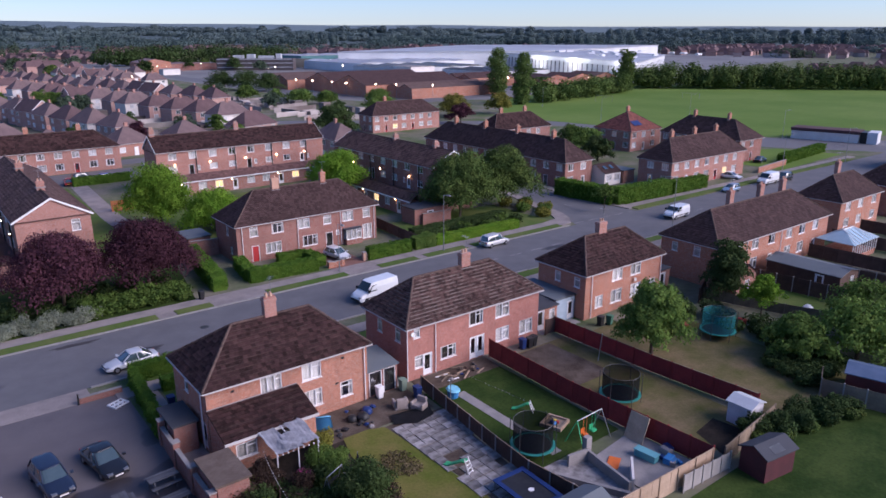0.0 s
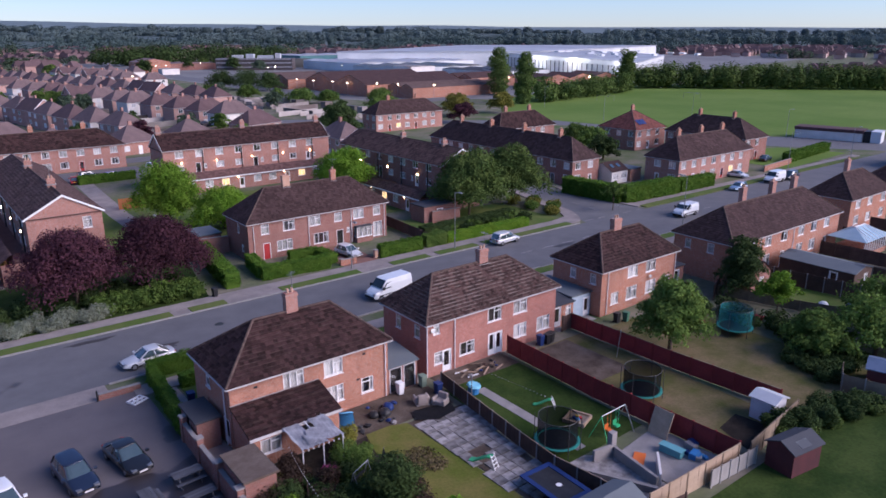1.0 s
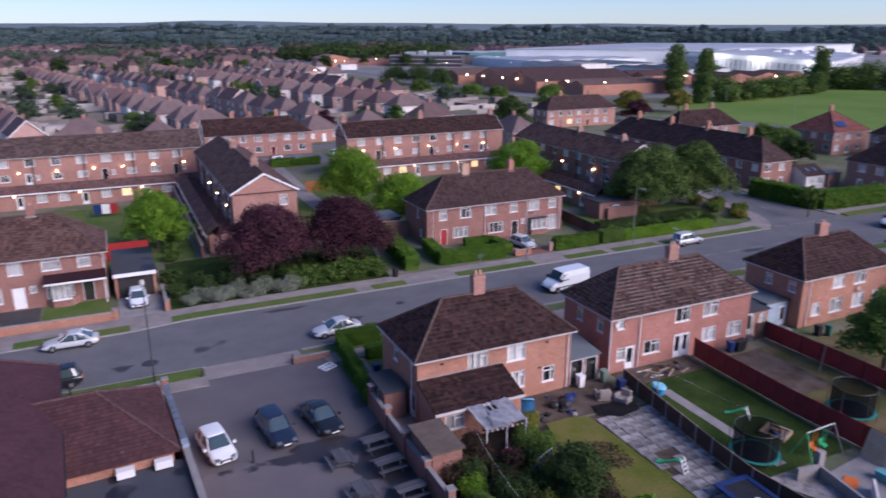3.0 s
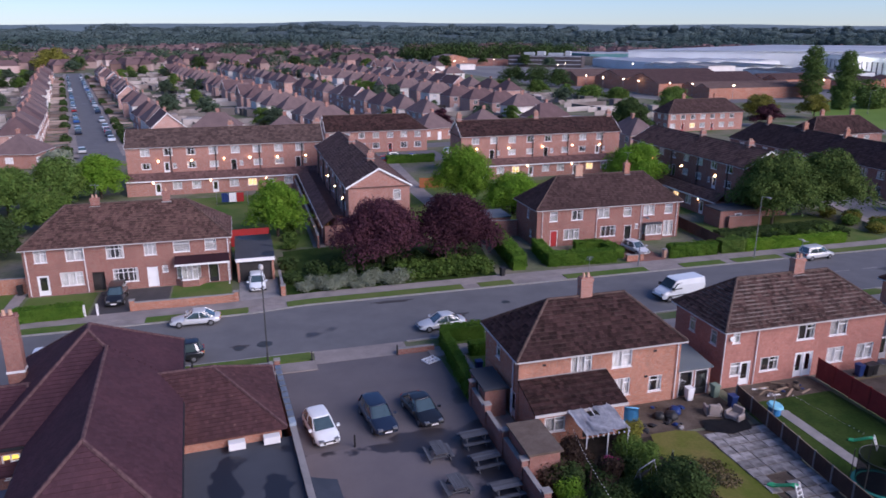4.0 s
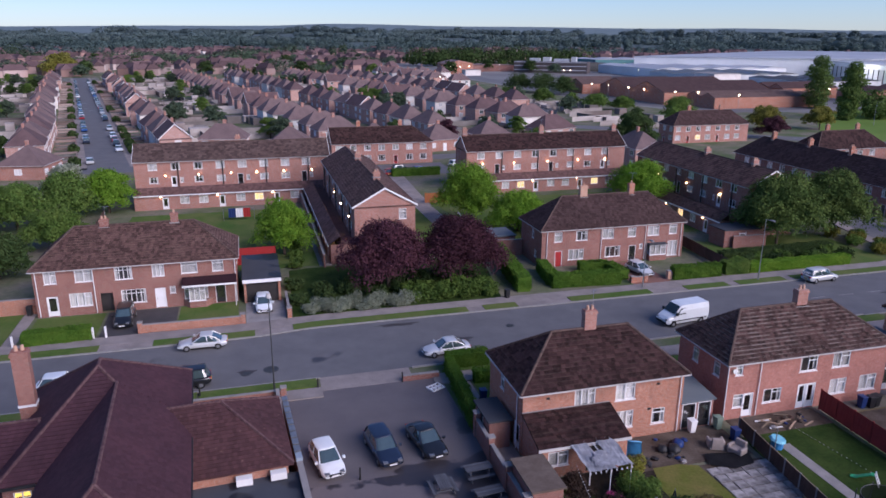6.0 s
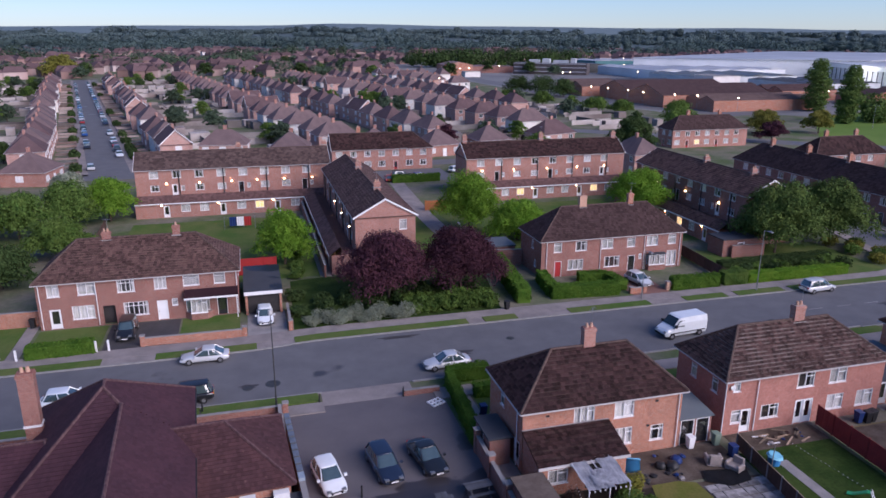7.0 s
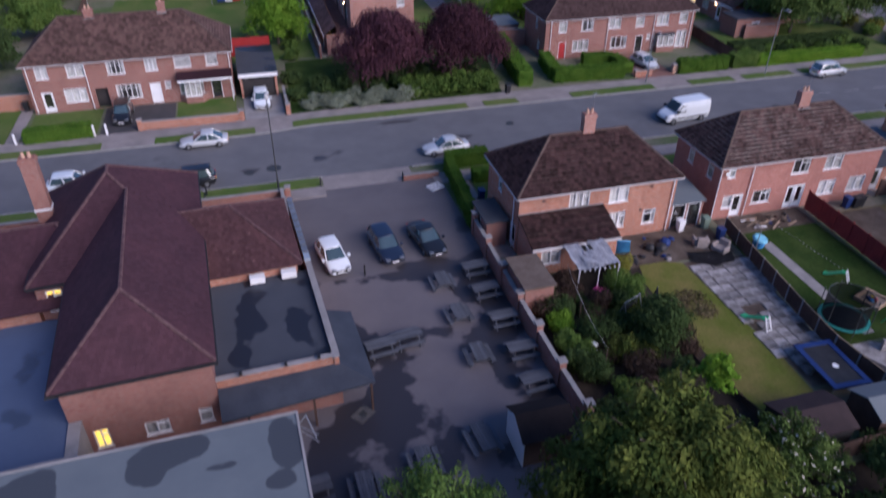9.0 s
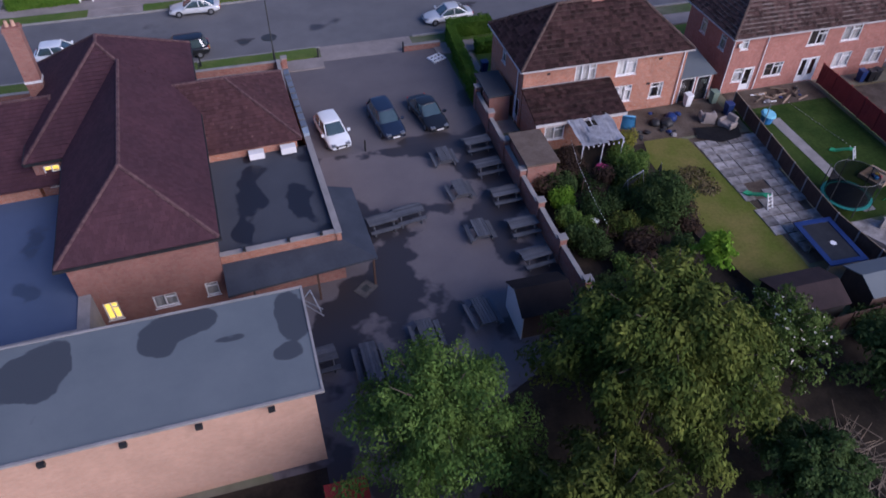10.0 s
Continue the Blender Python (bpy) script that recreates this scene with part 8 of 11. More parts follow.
white = thing("works_hall", pose(352, 272, 0), "huge white metal-clad factory hall", "factory")
HALL = [(0, 0), (138, 80), (230, 250), (84, 205)]
bm = bmesh.new()
prism(bm, HALL, 0, 11.2)
part("wall", bm, GREY_SHEET, white)
bm = bmesh.new()
prism(bm, [(-0.15, -0.35), (138.1, 79.8), (230.2, 250.2), (83.8, 205.3)], 8.6, 11.19)
part("top_band", bm, WHITE_SHEET, white, "white upper cladding band")
bm = bmesh.new()
prism(bm, [(0.5, -1), (139, 79.5), (231, 251), (83.5, 206)], 11.2, 11.7)
part("roof", bm, PALE_ROOF, white, "pale grey flat roof")
for i in range(30):
    q = Vector((84, 205)) * ((i + 0.5) / 30)
    bm = bmesh.new()
    box(bm, q.x - 0.45, q.x - 0.1, q.y - 0.18, q.y + 0.18, 0, 8.6)
    part("cladding_rib", bm, DARK_STEEL, white)
far_hall = thing("works_hall", pose(372, 520, 0), "long white factory hall behind the works", "factory")
bm = bmesh.new()
prism(bm, [(-60, 30), (90, -60), (420, 60), (260, 240)], 0, 12.5)
part("wall", bm, WHITE_SHEET, far_hall)
bm = bmesh.new()
prism(bm, [(-61, 30), (90, -61.5), (422, 60), (260, 242)], 12.5, 13.2)
part("roof", bm, PALE_ROOF, far_hall, "pale grey flat roof")
works_hall(300, 362, 595, 640, 9, 0.8, TEAL_SHEET, PALE_ROOF, "teal metal-clad factory hall", 3)
works_hall(275, 300, 575, 600, 7, 0.5, DARK_STEEL, FELT_DARK, "low dark workshop beside the teal hall", 1)
works_hall(285, 395, 470, 560, 6.5, 1.2, WHITE_SHEET, PALE_ROOF, "low pale factory hall with a ridged grey roof", 5)
works_hall(270, 345, 400, 455, 6.0, 1.2, GREY_SHEET, FELT, "low grey-roofed works building", 4)
works_hall(296, 345, 335, 385, 5.5, 1.0, GREY_SHEET, FELT_DARK, "low dark-roofed works building near the halls", 3)
works_hall(176, 232, 286, 346, 5.2, 4.2, BRICK, TILE_DARK, "red brick works sheds with big gabled roofs", 2, "v")
works_hall(186, 236, 264, 284, 4.6, 1.8, BRICK, TILE_WORN, "low red brick works range by the road", 2, "v")
works_hall(168, 196, 350, 382, 5.0, 2.6, BRICK, TILE_WORN, "brick works sheds with gabled roofs", 2, "v")
works_hall(198, 240, 350, 395, 5.0, 1.6, BRICK, FELT_DARK, "brick works range with dark roofs", 3, "v")
works_hall(245, 262, 348, 366, 9.5, 0.4, RENDER_W, CONCRETE, "cream square works tower", 1)
works_hall(222, 231, 290, 298, 5.0, 0.3, TEAL_SHEET, TEAL_SHEET, "teal metal container building", 1)
works_hall(235, 246, 284, 292, 4.2, 0.3, surface("blue_sheet_metal", (0.03, 0.12, 0.24), (0.04, 0.14, 0.27), 0.5, 0.1, 1, 0.1), GREY_SHEET, "blue metal container building", 1)
works_hall(250, 282, 300, 322, 5.0, 2.2, BRICK, TILE_DARK, "low brick workshop by the works road", 2, "v")
works_hall(520, 560, 150, 185, 6.5, 2.0, GREY_SHEET, PALE_ROOF, "pale metal warehouse behind the field trees", 2)
works_hall(575, 610, 105, 135, 6.0, 1.6, BRICK, GREY_SHEET, "brick warehouse with a pale sheet roof", 2)
works_hall(545, 600, 40, 75, 6.0, 1.8, GREY_SHEET, PALE_ROOF, "pale metal warehouse among distant houses", 3)
works_hall(272, 330, 268, 290, 5.0, 2.4, BRICK, TILE_DARK, "long brick workshop by the field", 3)
works_hall(150, 173, 552, 575, 8.0, 2.5, BRICK, TILE_FAR, "brick block beside the works yard", 1)
works_hall(160, 172, 530, 540, 4.0, 0.3, RENDER_W, CONCRETE, "small white flat-roofed works office", 1)
works_hall(176, 222, 588, 606, 5.0, 1.2, BRICK_DARK, TILE_FAR, "long low brick works building", 1)
office = thing("office_block", pose(243, 560, 0, 0, 0, -35), "long dark office block with white window bands", "office")
bm = bmesh.new()
box(bm, -30, 30, -8, 8, 0, 9.0)
part("wall", bm, surface("dark_office_brick", (0.07, 0.06, 0.062), (0.09, 0.075, 0.075), 0.8, 0.3, 2, 0.2), office)
for z in (2.2, 5.4, 8.3):
    bm = bmesh.new()
    box(bm, -29.5, 29.5, -8.12, -8.0, z, z + 0.45)
    part("window_band", bm, GREY_SHEET, office, "pale window band")
for x, a, b in ((-14, 4, 2.4), (-4, 3, 3.2), (8, 6, 2.0), (18, 2, 3.6)):
    bm = bmesh.new()
    box(bm, x - a, x + a, -3, 3, 9.0, 9.0 + b)
    part("roof_plant", bm, GREY_SHEET, office)
bm = bmesh.new()
r = random.Random(8)
for i in range(26):
    v = r.uniform(320, 480)
    u = 352 + (v - 272) * 0.62 + r.uniform(15, 120)
    a, b = r.uniform(1, 4), r.uniform(1, 3)
    box(bm, u - a, u + a, v - b, v + b, 11.65, 12.3 + r.random() * 0.8)
solid("roof_vents", bm, WHITE_SHEET, "vents and skylights on the factory roof", "vents", kind="stuff")
# low white pavilion by the field
pav = thing("pavilion", pose(204.0, 92.2, 0, 0, 0, -76), "long low white changing pavilion with a dark band", "pavilion")
bm = bmesh.new()
box(bm, -8.3, 8.3, -3, 3, 0, 2.3)
part("wall", bm, RENDER_W, pav)
bm = bmesh.new()
box(bm, -8.5, 8.5, -3.2, 3.2, 2.3, 3.1)
part("roof_band", bm, surface("brown_band", (0.10, 0.05, 0.05), (0.08, 0.045, 0.045), 0.8, 1, 5, 0.1), pav)
bm = bmesh.new()
box(bm, 10.2, 12.6, -3, 3, 0, 3.0)
part("store", bm, WHITE_SHEET, pav)
# Solid black box paints the passage's shade where a gap would be.
bm = bmesh.new()
box(bm, 8.5, 10.2, -2.6, 2.6, 0.02, 2.9)
part("passage", bm, BLACK, pav, "black box standing for the shaded passage")
for u, v in ((286, 190), (245, 205)):
    bm = bmesh.new()
    for y in (-3.6, 3.6):
        rod(bm, (0, y, 0), (0, y, 2.4), 0.06, n=6)
    rod(bm, (0, -3.6, 2.4), (0, 3.6, 2.4), 0.06, n=6)
    solid("goal", bm, STEEL, "white football goal frame on the field", "goal", pose(u, v, 0.02, 0, 0, 30))


# ---- far woods and distant roofs ----
def woods(name, spots, leaf, label, size, per, seed):
    r = np.random.default_rng(seed)
    out = []
    for u, v, rad, h, *rise in spots:
        z = rise[0] if rise else 0.0
        blobs = [((u, v, h * 0.5), (rad, rad, h * 0.5)), ((u + rad * 0.5, v, h * 0.6), (rad * 0.6, rad * 0.6, h * 0.42)), ((u - rad * 0.4, v - rad * 0.4, h * 0.55), (rad * 0.6, rad * 0.6, h * 0.4))]
        leaves = leaf_arrays(blobs, per, size, r, 0.75, 0.0, 0.18)
        leaves[:, 2] = np.maximum(leaves[:, 2], 0) + z
        out.append(leaves)
    vv = np.concatenate(out)
    ob = new(name, quads_mesh(name, vv, leaf))
    return tagged(ob, label, "trees", "", "stuff")


r = random.Random(21)
spots = []
for i in range(70):
    f = i / 69
    spots.append((318 + 110 * f + r.uniform(-5, 5), 250 - 110 * f + r.uniform(-4, 4), r.uniform(3, 8), r.uniform(7, 14)))
    spots.append((330 + 130 * f + r.uniform(-8, 8), 258 - 118 * f + r.uniform(-5, 9), r.uniform(4, 7), r.uniform(8, 12.5)))
for i in range(30):
    spots.append((430 + i * 5 + r.uniform(-4, 4), 140 - i * 4 + r.uniform(-5, 5), r.uniform(5, 8), r.uniform(7, 11)))
woods("field_woods", spots, LEAF_NEAR, "dense green row of trees behind the field", 0.95, 420, 31)
spots = [(r.uniform(150, 330), 690 + r.uniform(-12, 25), r.uniform(9, 13), r.uniform(14, 19)) for i in range(48)]
woods("dark_woods", spots, LEAF_DARK, "tall dark trees beyond the works", 1.7, 260, 32)


def clear_of_town(u, v):
    return not ((130 < u < 820 and 240 < v < 780) or (-170 < u < 150 and v < 560) or (u < 490 and v < 265))


# the land rises gently to wooded hills: skyline in degrees above the level, by bearing
BEARING = (-20, 15, 24, 31, 39, 47, 52, 60, 68, 74, 80, 84, 86, 91, 96, 105, 125)
SKYLINE = (0.15, 0.15, 0.18, 0.26, 0.26, 0.30, 0.43, 0.39, 0.50, 0.50, 0.64, 0.66, 0.50, 0.44, 0.42, 0.27, 0.25)


def land(u, v):
    d = math.hypot(u, v)
    up = float(np.interp(math.degrees(math.atan2(v, u)), BEARING, SKYLINE))
    f = max(0.0, min(1.0, (d - 1500) / 2800))
    return max(0.0, (28 + d * math.tan(math.radians(up)) - 17) * f)


BELTS = [(600, 8, 12), (700, 7, 11), (820, 8, 13), (960, 9, 15), (1150, 11, 18), (1400, 13, 20), (1750, 13, 20), (2200, 14, 21), (2800, 16, 24), (3500, 20, 30)]
for k, (d, h0, h1) in enumerate(BELTS):
    spots = []
    a = -12.0
    while a < 122:
        w = d * 0.016
        open_town = a < 34 and d < 1700
        if math.sin(a * 0.31 + k * 1.9) + 0.6 * math.sin(a * 0.83 + k) > (0.45 if open_town else -1.1 if d > 1500 else 0.1 if d > 900 else 0.35):
            dd = d * (1 + 0.05 * math.sin(a * 0.5 + k) + r.uniform(-0.025, 0.025))
            u, v = dd * math.cos(math.radians(a)), dd * math.sin(math.radians(a))
            if clear_of_town(u, v):
                spots.append((u, v, w * r.uniform(0.3, 1.1), r.uniform(h0, h1) * (0.7 if open_town else 1.0) * r.choice((1, 1, 1.25, 0.85)), land(u, v)))
        a += 0.75
    # Farther belts take bluer, paler leaves in place of haze.
    woods("far_woods", spots, LEAF_FAR if d < 1100 else LEAF_HAZE if d < 1900 else LEAF_HAZE_PALE, "belt of trees in the far distance", d * 0.0019, 400, 40 + k)
bm_w, bm_r = bmesh.new(), bmesh.new()
count = 0
while count < 2500:
    if count > 1500:
        a, d = math.radians(r.uniform(48, 122)), r.uniform(560, 1450)
    elif count < 850:
        a, d = math.radians(r.uniform(-6, 36)), r.uniform(470, 1500)
    else:
        a, d = math.radians(r.uniform(-10, 118)), r.uniform(500, 1500)
    u, v = d * math.cos(a), d * math.sin(a)
    count += 1
    if not clear_of_town(u, v) or (150 < u < 760 and 560 < v < 700):
        continue
    m = pose(u, v, 0, 0, 0, r.choice((20, 110)) + r.uniform(-15, 15))
    L, D = r.uniform(4, 9), r.uniform(3.5, 4.3)
    box(bm_w, -L, L, -D, D, 0, 5.0, m)
    q = [m @ Vector(p) for p in ((-L - 0.4, -D - 0.4, 4.9), (L + 0.4, -D - 0.4, 4.9), (L + 0.4, D + 0.4, 4.9), (-L - 0.4, D + 0.4, 4.9), (-L + 2, 0, 8.6), (L - 2, 0, 8.6))]
    vs = [bm_r.verts.new(p) for p in q]
    for f in ((0, 1, 5, 4), (2, 3, 4, 5), (3, 0, 4), (1, 2, 5)):
        bm_r.faces.new([vs[j] for j in f])
solid("distant_houses", bm_w, surface("distant_walls", (0.26, 0.165, 0.145), (0.60, 0.56, 0.54), 0.9, 0.006, 1, 0.1, lo=0.48, hi=0.7, island=0.35), "distant rows of brick houses", "houses", kind="stuff")
solid("distant_roofs", bm_r, TILE_MAUVE, "distant brown house roofs", "roofs", kind="stuff")
# wooded slopes, and the last ridge behind them, its haze painted as pale blue
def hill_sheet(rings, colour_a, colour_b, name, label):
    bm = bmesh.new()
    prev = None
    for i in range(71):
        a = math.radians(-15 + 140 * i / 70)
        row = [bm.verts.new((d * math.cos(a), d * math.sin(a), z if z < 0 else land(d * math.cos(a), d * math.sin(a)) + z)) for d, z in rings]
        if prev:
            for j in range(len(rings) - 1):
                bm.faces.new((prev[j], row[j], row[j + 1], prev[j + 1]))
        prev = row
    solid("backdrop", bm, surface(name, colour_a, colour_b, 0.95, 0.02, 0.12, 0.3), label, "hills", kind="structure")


# Slope colour copies leaves in shade, tinted bluish for haze.
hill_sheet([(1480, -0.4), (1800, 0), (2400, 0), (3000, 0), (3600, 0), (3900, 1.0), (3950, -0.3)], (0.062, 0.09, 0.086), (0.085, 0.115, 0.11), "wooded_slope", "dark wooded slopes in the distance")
hill_sheet([(3960, -0.2), (4000, 0), (4250, 20.0), (4480, 30.0), (4490, -0.2)], (0.12, 0.165, 0.175), (0.135, 0.18, 0.19), "haze_blue_ridge", "low ridge on the horizon, blued for haze")


# ---- street lamps ----
def street_lamp(m, h, label, material=None, head="post"):
    ob = thing("street_lamp", m, label, "street lamp")
    mt = material or STEEL
    bm = bmesh.new()
    rod(bm, (0, 0, 0), (0, 0, 1.1), 0.09, 0.085, 8)
    rod(bm, (0, 0, 1.1), (0, 0, h), 0.06, 0.035, 8)
    part("pole", bm, mt, ob)
    bm = bmesh.new()
    if head == "post":
        rod(bm, (0, 0, h), (0, 0, h + 0.12), 0.12, 0.2, 10)
        rod(bm, (0, 0, h + 0.12), (0, 0, h + 0.42), 0.2, 0.16, 10)
    else:
        rod(bm, (0, 0, h - 0.04), (0, -0.9, h + 0.1), 0.035, n=6)
        box(bm, -0.13, 0.13, -1.45, -0.8, h + 0.03, h + 0.17)
    part("lamp_head", bm, GUTTER if head == "post" else mt, ob)
    return ob


street_lamp(pose(-2.3, 59.5, 0.1), 8.35, "tall dark street lamp on the grass strip", DARK_STEEL, "post")
street_lamp(pose(56.8, 73.7, 0.1), 7.7, "tall slim grey street lamp by the pavement", STEEL, "arm")
street_lamp(pose(89.0, 60.4, 0.1, 0, 0, 180), 8.0, "tall slim grey street lamp by the kerb", STEEL, "arm")
street_lamp(pose(24.6, 94.5, 0.0, 0, 0, 180), 5.2, "white-topped path lamp on the lawn", STEEL, "arm")
street_lamp(pose(41.4, 74.8, 0.1), 6.0, "slim pale street lamp by the drive", STEEL, "arm")
for u, v, r_ in ((188.5, 158.6, 40), (221, 146.7, 60), (195.4, 100, 60), (170.1, 72, 0), (150, 76, 0), (206, 203, 30)):
    street_lamp(pose(u, v, 0, 0, 0, r_), 7.8, "tall street lamp by the field road", STEEL, "arm")
lamp_far = None
lights = [(168, 340, 5), (170, 326, 5), (173, 312, 5), (174, 300, 5), (180, 284, 5), (186, 276, 5), (196, 262, 5), (240, 268, 5), (262, 284, 5), (152, 548, 6), (160, 544, 6), (168, 546, 7), (205, 580, 7), (212, 470, 6), (222, 480, 5), (160, 410, 6), (162, 395, 6), (176, 388, 6), (290, 590, 6), (310, 590, 6), (325, 588, 6), (240, 345, 5), (232, 360, 7), (300, 262, 7), (346, 262, 8), (372, 300, 9), (392, 342, 9), (300, 460, 9), (270, 470, 8), (110, 420, 7), (60, 640, 7), (0, 680, 8), (90, 660, 8), (40, 620, 7), (-30, 660, 8), (10, 740, 8), (-10, 745, 8), (-40, 750, 8), (20, 745, 8), (35, 742, 8), (420, 760, 10), (620, 250, 10), (700, 150, 9), (800, 300, 9), (560, 180, 9), (900, 220, 9), (640, 90, 9), (-120, 640, 8), (-90, 700, 8), (-60, 820, 8), (40, 860, 8), (110, 800, 8), (-20, 900, 8), (70, 980, 8), (-150, 780, 8), (150, 920, 8), (-60, 600, 8), (100, 590, 8), (720, 220, 8), (780, 180, 8), (860, 120, 8), (940, 300, 8), (1000, 200, 8), (690, 60, 8)]
for u, v, h in lights:
    m = pose(u, v, 0)
    if lamp_far is None:
        lamp_far = thing("flood_light", m, "glowing flood light on a post in the distance", "flood light", "distant lights")
        bm = bmesh.new()
        rod(bm, (0, 0, 0), (0, 0, 5.6), 0.08, n=6)
        part("pole", bm, STEEL, lamp_far)
        bm = bmesh.new()
        rod(bm, (0, 0, 5.6), (0, 0, 6.0), 0.22, 0.16, 8)
        part("lamp_head", bm, FLOOD, lamp_far, "glowing warm lamp head")
    else:
        copy_thing(lamp_far, m)


# ---- fences ----
def fence(pts, height, material, label, board=0.15, post=None, panel=1.83, rails=False, top=None, post_up=0.08):
    """Panels of upright boards between posts along a line of plan points."""
    o = Vector(pts[0])
    ob = thing("fence", pose(o.x, o.y, 0), label, "fence")
    for a, b in zip(pts[:-1], pts[1:]):
        a, b = Vector(a) - o, Vector(b) - o
        L = (b - a).length
        n = max(1, round(L / panel))
        w = L / n
        rot = Matrix.Translation((a.x, a.y, 0)) @ Matrix.Rotation(math.atan2(b.y - a.y, b.x - a.x), 4, "Z")

        def boards(bm):
            k = max(3, int((w - 0.1) / board))
            xs = [0.05 + (w - 0.1) * i / k for i in range(k + 1)]
            prev = None
            for i in range(k):
                y = 0.0 if i % 2 else 0.02
                ring = [bm.verts.new((x, s + y, z)) for x, s in ((xs[i], -0.012), (xs[i + 1], -0.012), (xs[i + 1], 0.012), (xs[i], 0.012)) for z in (0.05, height)]
                for q in ((0, 2, 3, 1), (2, 4, 5, 3), (4, 6, 7, 5), (6, 0, 1, 7), (1, 3, 5, 7)):
                    bm.faces.new([ring[j] for j in q])
            bmesh.ops.remove_doubles(bm, verts=bm.verts[:], dist=0.021)

        def posts(bm):
            box(bm, -0.05, 0.05, -0.05, 0.05, 0, height + post_up)

        for i in range(n):
            p = part("panel", shared(("panel", material.name, round(w, 2), height), material, boards), None, ob, "", rot @ Matrix.Translation((w * i, 0, 0)))
            if top:
                part("top_rail", shared(("rail", top.name, round(w, 2), height), top, lambda bm: box(bm, 0.05, w - 0.05, -0.035, 0.035, height, height + 0.04)), None, p)
        for i in range(n + 1):
            part("post", shared(("post", (post or material).name, height, post_up), post or material, posts), None, ob, "", rot @ Matrix.Translation((w * i, 0, 0)))
    return ob


fence([(40.1, 45.3), (39.8, 35), (40.4, 22.9)], 1.75, FENCE_RED, "tall red-stained wooden fence between back gardens")
fence([(48.9, 45.6), (49.2, 34.4), (49.9, 25.0)], 1.6, FENCE_RED, "red-stained wooden fence between back gardens", top=WOOD)
fence([(47.6, 45.6), (48.9, 45.6)], 1.6, WOOD_DARK, "short dark wooden fence beside the porch")
fence([(31.5, 44.0), (31.0, 40.0), (30.25, 33.4), (29.95, 29.8), (30.6, 24.5)], 1.25, WOOD_DARK, "low dark weathered wooden fence beside the paving", post=CONCRETE, top=WOOD)
fence([(31.0, 23.1), (40.2, 22.8)], 1.7, WOOD_PALE, "pale new wooden panel fence at the garden end", post=WOOD_PALE, top=WOOD_PALE, board=0.3)
fence([(41.4, 22.6), (49.5, 23.5)], 1.5, WOOD, "mossy weathered wooden fence at the garden end", board=0.3, top=WOOD)
fence([(36.6, 22.5), (41.4, 22.2)], 1.3, surface("pale_panel", (0.34, 0.32, 0.30), (0.27, 0.255, 0.24), 0.9, 0.6, 6, 0.15), "pale concrete panel fence by the lawn", board=0.9, panel=0.9)
fence([(29.0, 22.6), (33.0, 22.0)], 1.5, WOOD_DARK, "dark wooden fence by the lawn", board=0.3)
fence([(77.6, 42.4), (79.0, 31.5), (80.2, 26.0)], 1.8, WOOD_DARK, "dark red-brown wooden fence between gardens", post=CONCRETE)
fence([(70.6, 43.0), (66.9, 41.4)], 1.7, WOOD_DARK, "dark wooden fence by the house")
fence([(85.6, 42.4), (87.4, 30.0)], 1.8, WOOD_DARK, "dark wooden fence beside a long shed", post=CONCRETE)
fence([(93.2, 42.4), (94.0, 30.0)], 1.8, WOOD_DARK, "dark wooden fence beside the conservatory")
fence([(68.6, 42.0), (71.0, 34.0), (73.4, 28.0)], 1.2, WOOD, "low weathered fence between lawns")
fence([(103, 44), (104, 28)], 1.8, WOOD_DARK, "dark wooden garden fence")
fence([(112, 44), (113, 26)], 1.8, WOOD_DARK, "dark wooden garden fence")
fence([(56.3, 23.3), (57.6, 18.6), (59.2, 13.5)], 1.6, WOOD, "pale orange wooden fence round a plot", post=CONCRETE, board=0.25)
fence([(56.3, 23.3), (58.4, 24.2)], 1.6, WOOD, "weathered wooden fence end", board=0.3)
fence([(27.2, 125.2), (31.6, 124.6)], 1.8, surface("orange_stained_wood", (0.34, 0.13, 0.05), (0.28, 0.11, 0.045), 0.8, 1, 8, 0.2), "orange-stained wooden fence by the flats")
fence([(-5.2, 96.0), (-0.4, 96.0)], 2.3, RED, "bright red wooden fence behind the garage")
fence([(7.6, 92.8), (8.4, 126)], 1.3, WOOD, "low wooden garden fence along the path")
fence([(-25.0, 92.4), (-26.0, 126)], 1.5, WOOD_DARK, "dark wooden fence along the lawn")
fence([(55.5, 77.9), (56.5, 92)], 1.6, WOOD_DARK, "dark wooden fence beside the terrace")
fence([(13.0, 26.5), (12.8, 22), (30.8, 22.6)], 1.4, WOOD_DARK, "dark wooden fence at the end of the garden")
for u in (-18.95, -17.8):
    bm = bmesh.new()
    box(bm, -0.09, 0.09, -0.09, 0.09, 0, 1.25)
    solid("gate_post", bm, WHITE, "white painted gate post at the drive", "gate post", pose(u, 75.2, 0.0))
for u, v in ((-27.6, 75.2), (-26.0, 74.9), (-33, 75.2)):
    bm = bmesh.new()
    box(bm, -0.09, 0.09, -0.09, 0.09, 0, 1.2)
    solid("gate_post", bm, WHITE, "white painted post by the garden path", "gate post", pose(u, v, 0.0))


